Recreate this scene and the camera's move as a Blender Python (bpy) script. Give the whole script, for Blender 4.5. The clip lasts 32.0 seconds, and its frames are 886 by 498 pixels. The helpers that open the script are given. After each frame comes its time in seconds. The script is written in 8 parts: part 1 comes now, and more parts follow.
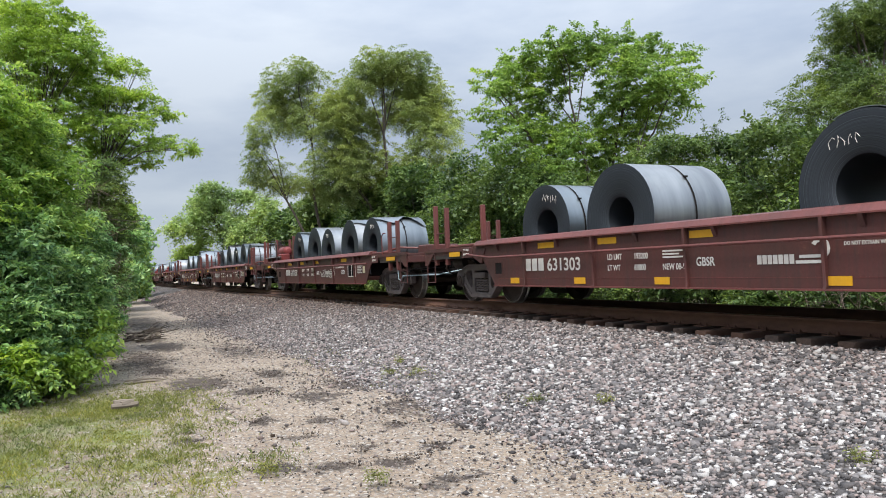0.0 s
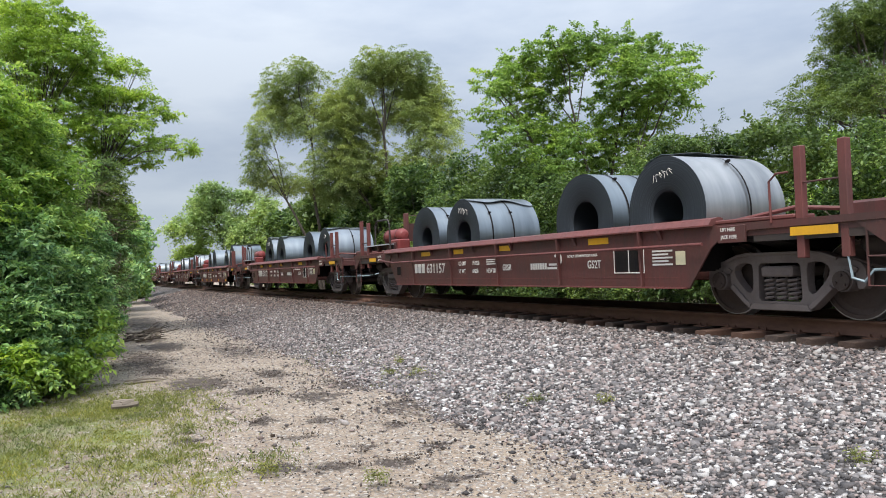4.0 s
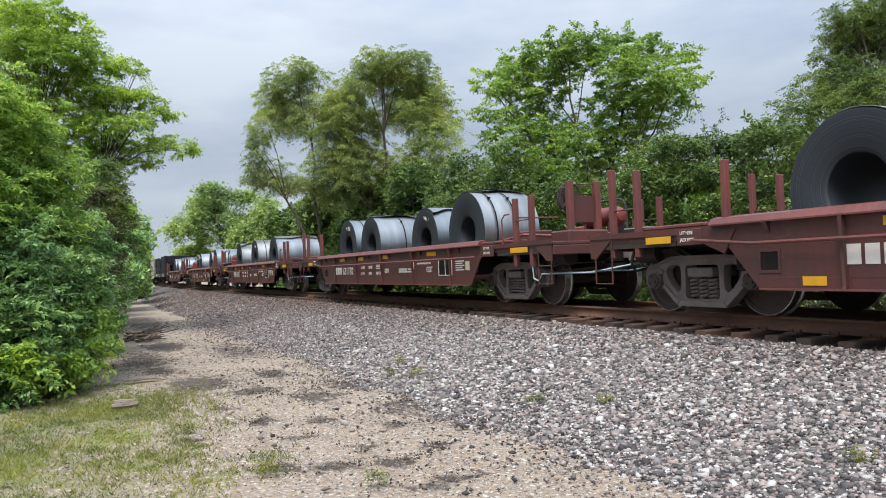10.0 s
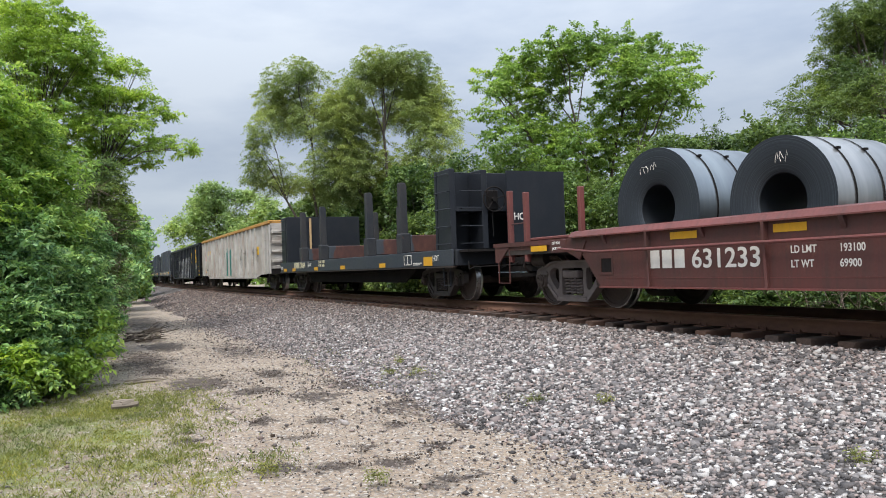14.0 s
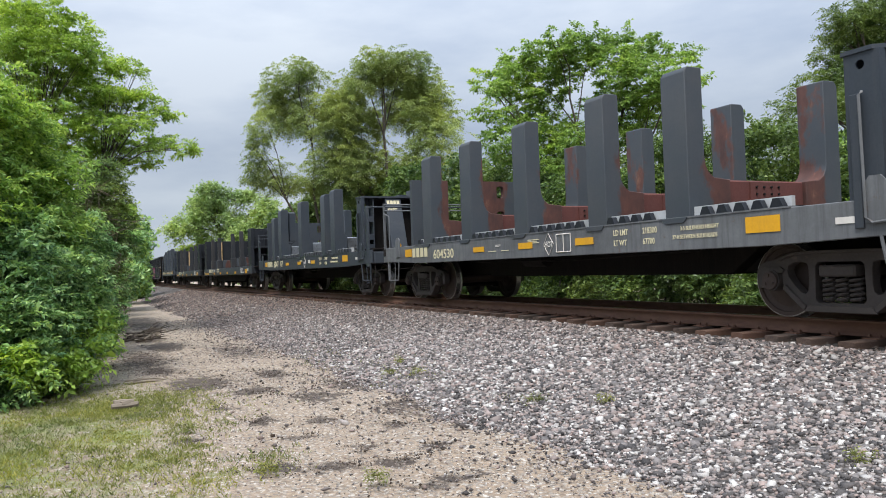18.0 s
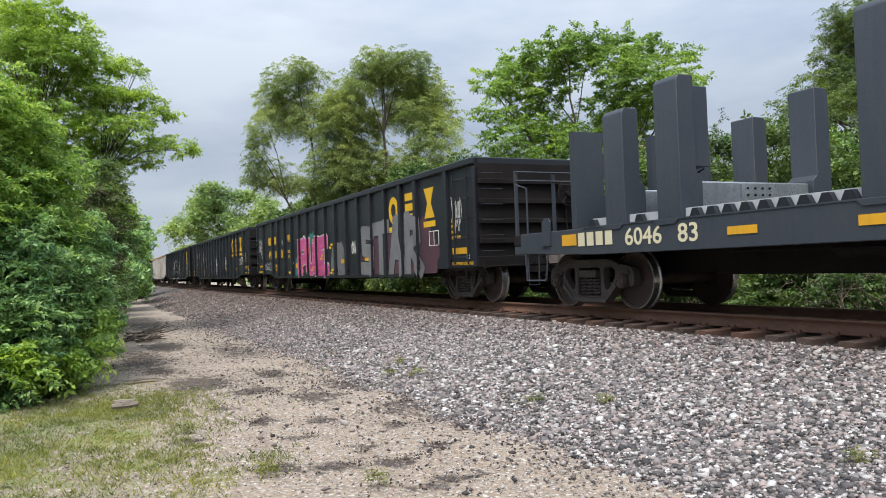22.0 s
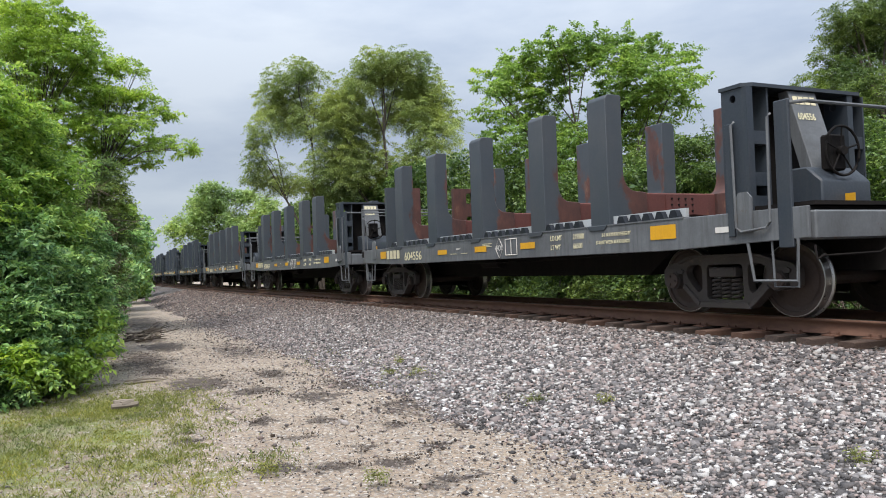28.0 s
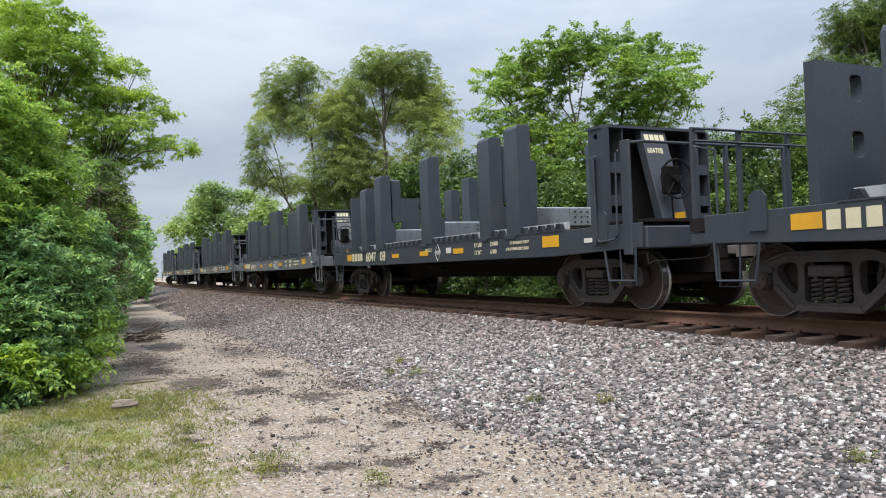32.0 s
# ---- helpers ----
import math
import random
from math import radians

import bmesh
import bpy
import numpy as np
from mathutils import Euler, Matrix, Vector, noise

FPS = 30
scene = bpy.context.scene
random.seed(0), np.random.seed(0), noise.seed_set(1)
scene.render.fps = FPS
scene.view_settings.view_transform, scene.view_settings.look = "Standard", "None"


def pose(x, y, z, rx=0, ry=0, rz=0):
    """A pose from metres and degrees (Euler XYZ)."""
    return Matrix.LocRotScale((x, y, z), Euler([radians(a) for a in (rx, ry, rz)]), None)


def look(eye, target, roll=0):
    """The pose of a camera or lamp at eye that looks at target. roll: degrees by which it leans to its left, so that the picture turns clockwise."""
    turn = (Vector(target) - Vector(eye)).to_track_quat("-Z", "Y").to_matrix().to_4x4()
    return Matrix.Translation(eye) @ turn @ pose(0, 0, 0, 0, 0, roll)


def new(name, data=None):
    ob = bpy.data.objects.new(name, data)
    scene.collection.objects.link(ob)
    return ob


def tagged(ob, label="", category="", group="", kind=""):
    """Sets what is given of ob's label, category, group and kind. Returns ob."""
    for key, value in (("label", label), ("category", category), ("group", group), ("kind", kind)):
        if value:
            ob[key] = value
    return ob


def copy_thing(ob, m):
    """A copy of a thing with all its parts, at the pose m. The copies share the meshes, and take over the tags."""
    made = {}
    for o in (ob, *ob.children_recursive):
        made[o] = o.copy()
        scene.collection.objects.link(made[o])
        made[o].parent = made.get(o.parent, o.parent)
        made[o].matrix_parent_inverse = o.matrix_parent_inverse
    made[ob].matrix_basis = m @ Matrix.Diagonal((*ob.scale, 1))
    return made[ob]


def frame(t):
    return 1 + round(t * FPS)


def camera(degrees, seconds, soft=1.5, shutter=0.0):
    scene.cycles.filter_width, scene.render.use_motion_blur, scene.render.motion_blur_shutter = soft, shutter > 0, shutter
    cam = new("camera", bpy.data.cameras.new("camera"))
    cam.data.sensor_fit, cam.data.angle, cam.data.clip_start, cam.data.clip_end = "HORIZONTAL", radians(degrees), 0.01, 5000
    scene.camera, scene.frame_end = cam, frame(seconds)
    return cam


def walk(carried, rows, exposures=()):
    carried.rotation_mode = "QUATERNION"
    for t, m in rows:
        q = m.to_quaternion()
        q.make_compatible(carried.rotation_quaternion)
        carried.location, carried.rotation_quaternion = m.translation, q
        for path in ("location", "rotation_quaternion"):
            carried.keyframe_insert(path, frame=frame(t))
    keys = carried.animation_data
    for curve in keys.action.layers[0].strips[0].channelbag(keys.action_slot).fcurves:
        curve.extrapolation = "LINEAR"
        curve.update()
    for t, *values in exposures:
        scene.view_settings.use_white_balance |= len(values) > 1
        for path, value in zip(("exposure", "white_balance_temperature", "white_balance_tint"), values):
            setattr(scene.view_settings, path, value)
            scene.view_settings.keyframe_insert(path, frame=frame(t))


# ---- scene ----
from mathutils import geometry

cam = camera(59.74, 32.0, soft=1.0, shutter=0.0)
EYE = (0.0, 0.0, 1.62)
YAW, TILT = radians(25.344), radians(1.36)
AIM = (EYE[0] + math.sin(YAW) * math.cos(TILT), EYE[1] + math.cos(YAW) * math.cos(TILT), EYE[2] + math.sin(TILT))
VIEW = look(EYE, AIM, -2.0)
walk(cam, [(0.0, VIEW), (32.0, VIEW)], exposures=[(0.0, 0.8), (32.0, 0.8)])

# ---- world and sun: bright overcast ----
world = bpy.data.worlds.new("overcast_sky")
scene.world = world
world.use_nodes = True
wt = world.node_tree
wt.nodes.clear()
w_out = wt.nodes.new("ShaderNodeOutputWorld")
w_bg = wt.nodes.new("ShaderNodeBackground")
w_sky = wt.nodes.new("ShaderNodeTexSky")
w_sky.sky_type, w_sky.sun_disc = "NISHITA", False
w_sky.sun_elevation, w_sky.sun_rotation = radians(55), radians(200)
w_tc = wt.nodes.new("ShaderNodeTexCoord")
w_map = wt.nodes.new("ShaderNodeMapping")
w_map.inputs["Scale"].default_value = (1.0, 1.0, 3.4)
w_map.inputs["Location"].default_value = (0.35, 0.9, 0.2)
w_noise = wt.nodes.new("ShaderNodeTexNoise")
w_noise.inputs["Scale"].default_value, w_noise.inputs["Detail"].default_value = 2.3, 7.0
w_noise.inputs["Roughness"].default_value = 0.55
w_ramp = wt.nodes.new("ShaderNodeValToRGB")
w_ramp.color_ramp.elements[0].position, w_ramp.color_ramp.elements[0].color = 0.34, (0.222, 0.264, 0.340, 1)
w_ramp.color_ramp.elements[1].position, w_ramp.color_ramp.elements[1].color = 0.66, (0.360, 0.394, 0.442, 1)
w_dim = wt.nodes.new("ShaderNodeMix")
w_dim.data_type, w_dim.blend_type = "RGBA", "MULTIPLY"
w_dim.inputs["Factor"].default_value = 1.0
w_dim.inputs["B"].default_value = (0.06, 0.06, 0.06, 1)
w_mix = wt.nodes.new("ShaderNodeMix")
w_mix.data_type = "RGBA"
w_mix.inputs["Factor"].default_value = 0.88
# an overcast sky is brightest overhead
w_sep = wt.nodes.new("ShaderNodeSeparateXYZ")
w_zen = wt.nodes.new("ShaderNodeMapRange")
w_zen.inputs["From Min"].default_value, w_zen.inputs["From Max"].default_value = 0.15, 1.0
w_zen.inputs["To Min"].default_value, w_zen.inputs["To Max"].default_value = 1.0, 3.0
wt.links.new(w_tc.outputs["Generated"], w_sep.inputs["Vector"])
wt.links.new(w_sep.outputs["Z"], w_zen.inputs["Value"])
wt.links.new(w_zen.outputs["Result"], w_bg.inputs["Strength"])
for a, b in ((w_tc.outputs["Generated"], w_map.inputs["Vector"]), (w_map.outputs["Vector"], w_noise.inputs["Vector"]),
             (w_noise.outputs["Fac"], w_ramp.inputs["Fac"]), (w_sky.outputs["Color"], w_dim.inputs["A"]),
             (w_dim.outputs["Result"], w_mix.inputs["A"]), (w_ramp.outputs["Color"], w_mix.inputs["B"]),
             (w_mix.outputs["Result"], w_bg.inputs["Color"]), (w_bg.outputs["Background"], w_out.inputs["Surface"])):
    wt.links.new(a, b)

sun = new("sun", bpy.data.lights.new("sun", "SUN"))
sun.data.energy, sun.data.angle, sun.data.color = 2.5, radians(25), (1.0, 0.96, 0.90)
sun.matrix_world = look((0, 0, 0), (0.30, 0.35, -0.82))

# ---- materials ----


def nodes_of(name):
    m = bpy.data.materials.new(name)
    m.use_nodes = True
    nt = m.node_tree
    return m, nt, nt.nodes["Principled BSDF"], nt.nodes.new


def coords(nt, mk, scale, detail=5.0, rough=0.6, stretch=None, world_space=False):
    n = mk("ShaderNodeTexNoise")
    n.inputs["Scale"].default_value, n.inputs["Detail"].default_value, n.inputs["Roughness"].default_value = scale, detail, rough
    if world_space:
        src = mk("ShaderNodeNewGeometry").outputs["Position"]
    else:
        src = mk("ShaderNodeTexCoord").outputs["Object"]
    if stretch:
        mp = mk("ShaderNodeMapping")
        mp.inputs["Scale"].default_value = stretch
        nt.links.new(src, mp.inputs["Vector"])
        src = mp.outputs["Vector"]
    nt.links.new(src, n.inputs["Vector"])
    return n.outputs["Fac"]


def ramp(nt, mk, fac, stops):
    r = mk("ShaderNodeValToRGB")
    e = r.color_ramp.elements
    while len(e) < len(stops):
        e.new(0.5)
    for el, (p, c) in zip(e, stops):
        el.position, el.color = p, (c, c, c, 1) if isinstance(c, float) else (*c, 1)
    nt.links.new(fac, r.inputs["Fac"])
    return r.outputs["Color"]


def blend(nt, mk, fac, a, b, mode="MIX"):
    m = mk("ShaderNodeMix")
    m.data_type, m.blend_type = "RGBA", mode
    for src, key in ((fac, "Factor"), (a, "A"), (b, "B")):
        if isinstance(src, (int, float)):
            m.inputs[key].default_value = src
        elif isinstance(src, tuple):
            m.inputs[key].default_value = (*src, 1)
        else:
            nt.links.new(src, m.inputs[key])
    return m.outputs["Result"]


def bump(nt, mk, bsdf, height, strength, dist=0.01):
    b = mk("ShaderNodeBump")
    b.inputs["Strength"].default_value, b.inputs["Distance"].default_value = strength, dist
    nt.links.new(height, b.inputs["Height"])
    nt.links.new(b.outputs["Normal"], bsdf.inputs["Normal"])


def paint(name, base, dirt, rough=0.6, metal=0.0, amount=0.5, streak=True, worn=None, bump_s=0.25, spec=0.35):
    """Weathered paint: base colour, grime in patches and downward streaks, per-thing tint."""
    m, nt, p, mk = nodes_of(name)
    big = coords(nt, mk, 1.1, 6, 0.65)
    fine = coords(nt, mk, 34, 4, 0.6)
    col = blend(nt, mk, ramp(nt, mk, big, [(0.40, 0.0), (0.72, amount)]), base, dirt)
    if streak:
        st = coords(nt, mk, 2.2, 5, 0.7, (1.0, 6.0, 0.35))
        col = blend(nt, mk, ramp(nt, mk, st, [(0.46, 0.0), (0.70, amount * 0.9)]), col, dirt)
    if worn:
        wn = coords(nt, mk, 5.0, 8, 0.75)
        col = blend(nt, mk, ramp(nt, mk, wn, [(0.60, 0.0), (0.68, 0.8)]), col, worn)
    col = blend(nt, mk, ramp(nt, mk, fine, [(0.3, 0.0), (0.8, 0.22)]), col, tuple(0.5 * c for c in base))
    nt.links.new(col, p.inputs["Base Color"])
    r = ramp(nt, mk, fine, [(0.2, rough - 0.1), (0.8, min(1.0, rough + 0.15))])
    nt.links.new(r, p.inputs["Roughness"])
    p.inputs["Metallic"].default_value = metal
    p.inputs["Specular IOR Level"].default_value = spec
    bump(nt, mk, p, fine, bump_s, 0.004)
    return m


M_RED = paint("oxide_red_paint", (0.108, 0.037, 0.033), (0.058, 0.036, 0.032), 0.5, amount=0.75, worn=(0.15, 0.062, 0.045))
# lighter copy of the red: light on the flange is in the colour
M_RED_LIT = paint("oxide_red_lit", (0.180, 0.056, 0.050), (0.066, 0.036, 0.032), 0.5, amount=0.6, worn=(0.09, 0.05, 0.04))
M_TANK = paint("bright_red_tank_paint", (0.220, 0.046, 0.044), (0.120, 0.036, 0.034), 0.42, amount=0.5)
M_IRON = paint("dark_worn_iron", (0.040, 0.034, 0.032), (0.070, 0.045, 0.036), 0.55, amount=0.6, streak=False)
# grime, set near-black so that deep shade under the cars is in the colour
M_UNDER = paint("underframe_grime_in_shade", (0.011, 0.010, 0.010), (0.024, 0.019, 0.017), 0.85, amount=0.6, spec=0.15)
M_BOGIE = paint("dusty_cast_steel", (0.180, 0.148, 0.138), (0.062, 0.048, 0.044), 0.75, amount=0.8, streak=False)
M_BOGIE_DARK = paint("grimy_cast_steel", (0.066, 0.055, 0.050), (0.030, 0.026, 0.025), 0.7, amount=0.8, streak=False, worn=(0.12, 0.09, 0.075))
M_LINER = paint("pale_galvanised_sheet", (0.46, 0.48, 0.50), (0.24, 0.24, 0.25), 0.5, amount=0.6, streak=False)
M_WHEEL = paint("rusty_wheel_steel", (0.070, 0.049, 0.041), (0.036, 0.028, 0.026), 0.7, amount=0.6, streak=False)
M_TREAD = paint("polished_tread", (0.42, 0.41, 0.40), (0.25, 0.22, 0.20), 0.3, metal=0.9, amount=0.3, streak=False)
M_BLACK = paint("black_car_paint", (0.0135, 0.0165, 0.0225), (0.028, 0.029, 0.033), 0.46, amount=0.5, spec=0.3)
M_SLATE = paint("slate_grey_paint", (0.034, 0.043, 0.056), (0.056, 0.060, 0.067), 0.5, amount=0.6)
M_STAKE = paint("dark_rusty_stake", (0.021, 0.025, 0.031), (0.050, 0.044, 0.042), 0.6, amount=0.8, worn=(0.105, 0.050, 0.036))
M_SLATE_PALE = paint("faded_slate_sill", (0.150, 0.158, 0.168), (0.070, 0.072, 0.076), 0.55, amount=0.8, worn=(0.11, 0.075, 0.058))
M_WHITECAR = paint("dirty_white_paint", (0.52, 0.50, 0.47), (0.24, 0.17, 0.12), 0.6, amount=0.6, worn=(0.16, 0.09, 0.06))
M_YTOP = paint("ochre_top_rail", (0.52, 0.26, 0.05), (0.25, 0.14, 0.06), 0.6, amount=0.6)
M_RUST = paint("rusted_beam", (0.120, 0.040, 0.034), (0.066, 0.030, 0.026), 0.75, amount=0.6, worn=(0.15, 0.058, 0.038))
M_BRIGHT = paint("bare_steel_beam", (0.46, 0.49, 0.52), (0.20, 0.20, 0.21), 0.30, metal=0.8, amount=0.7, worn=(0.22, 0.15, 0.11))
M_YELLOW = paint("reflector_yellow", (0.70, 0.36, 0.015), (0.40, 0.22, 0.05), 0.5, amount=0.35)
M_YPAINT = paint("yellow_lettering", (0.75, 0.43, 0.012), (0.50, 0.33, 0.05), 0.6, amount=0.3, streak=False)
M_WHITE = paint("white_stencil", (0.66, 0.64, 0.60), (0.36, 0.28, 0.24), 0.7, amount=0.4, streak=False)
M_CREAM = paint("cream_stencil", (0.66, 0.60, 0.40), (0.40, 0.36, 0.26), 0.7, amount=0.4, streak=False)
M_GREYSPRAY = paint("grey_spray", (0.20, 0.20, 0.205), (0.09, 0.085, 0.09), 0.5, amount=0.8, streak=False)
M_SILVER = paint("silver_spray", (0.40, 0.41, 0.43), (0.17, 0.17, 0.18), 0.45, amount=0.9, streak=False)


def banded(name, base, dark, scale):
    """Sprayed fill with horizontal passes of the can."""
    m, nt, p, mk = nodes_of(name)
    n = coords(nt, mk, scale, 4, 0.6, (1.0, 0.25, 2.2))
    c = coords(nt, mk, 2.0, 4, 0.6)
    col = blend(nt, mk, ramp(nt, mk, n, [(0.42, 0.0), (0.62, 0.8)]), base, dark)
    col = blend(nt, mk, ramp(nt, mk, c, [(0.50, 0.0), (0.70, 0.5)]), col, dark)
    nt.links.new(col, p.inputs["Base Color"])
    p.inputs["Roughness"].default_value = 0.45
    return m


M_SILVERBAND = banded("banded_silver_spray", (0.42, 0.43, 0.45), (0.16, 0.165, 0.18), 4.5)
M_PINKBAND = banded("mottled_pink_spray", (0.60, 0.10, 0.27), (0.36, 0.045, 0.17), 2.2)
M_ORANGE = paint("orange_spray", (0.72, 0.12, 0.07), (0.50, 0.08, 0.06), 0.5, amount=0.4, streak=False)
M_MINT = paint("mint_spray", (0.40, 0.50, 0.44), (0.25, 0.32, 0.28), 0.5, amount=0.5, streak=False)
M_PALEPINK = paint("pale_pink_spray", (0.55, 0.30, 0.32), (0.35, 0.16, 0.18), 0.5, amount=0.5, streak=False)
M_TEAL = paint("teal_spray", (0.02, 0.20, 0.17), (0.02, 0.10, 0.09), 0.5, amount=0.5, streak=False)
M_MAUVE = paint("mauve_spray", (0.100, 0.045, 0.060), (0.045, 0.025, 0.032), 0.5, amount=0.6, streak=False)
M_LUMBER = paint("fresh_lumber", (0.52, 0.36, 0.19), (0.36, 0.22, 0.11), 0.75, amount=0.4, streak=False)
M_HOSE = paint("pale_hose", (0.32, 0.42, 0.46), (0.16, 0.17, 0.18), 0.5, amount=0.5, streak=False)


def scorched_slate():
    """Slate paint burnt off towards the inner edges by hot slabs, in ragged patches of brown and orange rust."""
    m, nt, p, mk = nodes_of("slate_paint_scorched")
    tc = mk("ShaderNodeTexCoord")
    sep = mk("ShaderNodeSeparateXYZ")
    nt.links.new(tc.outputs["Object"], sep.inputs["Vector"])
    inner = mk("ShaderNodeMath")
    inner.operation = "ABSOLUTE"
    nt.links.new(sep.outputs["X"], inner.inputs[0])
    lean = mk("ShaderNodeMapRange")
    lean.inputs["From Min"].default_value, lean.inputs["From Max"].default_value = 1.40, 0.90
    nt.links.new(inner.outputs["Value"], lean.inputs["Value"])
    rag = coords(nt, mk, 1.7, 6, 0.62, (1.0, 1.0, 0.55))
    add = mk("ShaderNodeMath")
    add.operation = "MULTIPLY_ADD"
    add.inputs[1].default_value = 1.9
    nt.links.new(rag, add.inputs[0])
    nt.links.new(lean.outputs["Result"], add.inputs[2])
    sub = mk("ShaderNodeMapRange")
    sub.inputs["From Min"].default_value, sub.inputs["From Max"].default_value = 1.46, 1.58
    nt.links.new(add.outputs["Value"], sub.inputs["Value"])
    fine = coords(nt, mk, 30, 4, 0.6)
    big = coords(nt, mk, 1.1, 6, 0.65)
    slate = blend(nt, mk, ramp(nt, mk, big, [(0.40, 0.0), (0.72, 0.6)]), (0.046, 0.056, 0.068), (0.072, 0.074, 0.078))
    rust = ramp(nt, mk, coords(nt, mk, 3.2, 7, 0.7, (1.0, 1.0, 0.5)), [(0.35, (0.055, 0.028, 0.025)), (0.60, (0.105, 0.044, 0.034)), (0.74, (0.21, 0.115, 0.072))])
    col = blend(nt, mk, sub.outputs["Result"], slate, rust)
    col = blend(nt, mk, ramp(nt, mk, fine, [(0.3, 0.0), (0.8, 0.2)]), col, (0.03, 0.03, 0.032))
    nt.links.new(col, p.inputs["Base Color"])
    p.inputs["Roughness"].default_value, p.inputs["Specular IOR Level"].default_value = 0.6, 0.35
    bump(nt, mk, p, fine, 0.25, 0.004)
    return m


M_SLATE_RUST = scorched_slate()


def coil_steel():
    m, nt, p, mk = nodes_of("blued_coil_steel")
    info = mk("ShaderNodeObjectInfo").outputs["Random"]
    tint = ramp(nt, mk, info, [(0.0, (0.27, 0.31, 0.335)), (0.5, (0.37, 0.40, 0.42)), (1.0, (0.50, 0.50, 0.49))])
    band = coords(nt, mk, 1.3, 4, 0.6, (2.2, 0.3, 0.3))
    col = blend(nt, mk, ramp(nt, mk, band, [(0.35, 0.0), (0.7, 0.55)]), tint, (0.09, 0.11, 0.13))
    blot = coords(nt, mk, 3.0, 6, 0.6)
    col = blend(nt, mk, ramp(nt, mk, blot, [(0.55, 0.0), (0.72, 0.30)]), col, (0.25, 0.27, 0.28))
    nt.links.new(col, p.inputs["Base Color"])
    p.inputs["Metallic"].default_value = 0.85
    nt.links.new(ramp(nt, mk, blot, [(0.2, 0.26), (0.8, 0.44)]), p.inputs["Roughness"])
    bump(nt, mk, p, blot, 0.06, 0.01)
    return m


def coil_edge():
    """The wound ends: fine rings round the eye."""
    m, nt, p, mk = nodes_of("wound_steel_edge")
    tc = mk("ShaderNodeTexCoord")
    sep = mk("ShaderNodeSeparateXYZ")
    nt.links.new(tc.outputs["Object"], sep.inputs["Vector"])
    comb = mk("ShaderNodeCombineXYZ")
    nt.links.new(sep.outputs["Y"], comb.inputs["X"])
    nt.links.new(sep.outputs["Z"], comb.inputs["Y"])
    ln = mk("ShaderNodeVectorMath")
    ln.operation = "LENGTH"
    nt.links.new(comb.outputs["Vector"], ln.inputs[0])
    nz = mk("ShaderNodeTexNoise")
    nz.noise_dimensions = "1D"
    nz.inputs["Scale"].default_value, nz.inputs["Detail"].default_value = 95, 4
    nt.links.new(ln.outputs["Value"], nz.inputs["W"])
    col = ramp(nt, mk, nz.outputs["Fac"], [(0.28, (0.017, 0.021, 0.027)), (0.60, (0.036, 0.043, 0.053)), (0.80, (0.075, 0.085, 0.095))])
    nt.links.new(col, p.inputs["Base Color"])
    p.inputs["Metallic"].default_value, p.inputs["Roughness"].default_value = 0.3, 0.55
    bump(nt, mk, p, nz.outputs["Fac"], 0.3, 0.005)
    return m


def rail_steel():
    m, nt, p, mk = nodes_of("rusty_rail_steel")
    n = coords(nt, mk, 14, 6, 0.65, (1, 0.3, 1))
    col = ramp(nt, mk, n, [(0.3, (0.095, 0.046, 0.030)), (0.7, (0.165, 0.082, 0.052))])
    nt.links.new(col, p.inputs["Base Color"])
    p.inputs["Roughness"].default_value = 0.8
    bump(nt, mk, p, n, 0.3, 0.004)
    return m


def rail_top():
    m, nt, p, mk = nodes_of("burnished_rail_head")
    p.inputs["Base Color"].default_value = (0.30, 0.27, 0.25, 1)
    p.inputs["Metallic"].default_value, p.inputs["Roughness"].default_value = 0.85, 0.32
    return m


def tie_wood():
    m, nt, p, mk = nodes_of("creosoted_tie_wood")
    g = coords(nt, mk, 9, 7, 0.7, (0.35, 4.0, 4.0))
    rnd = mk("ShaderNodeObjectInfo").outputs["Random"]
    base = ramp(nt, mk, rnd, [(0.0, (0.034, 0.024, 0.020)), (0.5, (0.105, 0.052, 0.034)), (1.0, (0.040, 0.036, 0.034))])
    col = blend(nt, mk, ramp(nt, mk, g, [(0.4, 0.0), (0.7, 0.7)]), base, (0.125, 0.080, 0.057))
    nt.links.new(col, p.inputs["Base Color"])
    p.inputs["Roughness"].default_value = 0.9
    bump(nt, mk, p, g, 0.7, 0.012)
    return m


def stone_mat(name, island):
    m, nt, p, mk = nodes_of(name)
    if island:
        r = mk("ShaderNodeNewGeometry").outputs["Random Per Island"]
    else:
        r = mk("ShaderNodeObjectInfo").outputs["Random"]
    col = ramp(nt, mk, r, [(0.0, (0.024, 0.023, 0.026)), (0.22, (0.090, 0.084, 0.086)), (0.48, (0.225, 0.205, 0.203)), (0.64, (0.34, 0.262, 0.240)),
                           (0.84, (0.37, 0.350, 0.338)), (1.0, (0.68, 0.665, 0.65))])
    n = coords(nt, mk, 40, 4, 0.7, world_space=island)
    col = blend(nt, mk, ramp(nt, mk, n, [(0.4, 0.0), (0.75, 0.5)]), col, (0.15, 0.14, 0.135))
    # brown brake dust towards the rails; the stones also brown down the line
    browning = mk("ShaderNodeAttribute")
    browning.attribute_name = "browning"
    col = blend(nt, mk, browning.outputs["Fac"], col, blend(nt, mk, 1.0, col, (0.50, 0.415, 0.37), "MULTIPLY"))
    nt.links.new(col, p.inputs["Base Color"])
    p.inputs["Roughness"].default_value = 0.92
    bump(nt, mk, p, n, 0.4, 0.01)
    return m


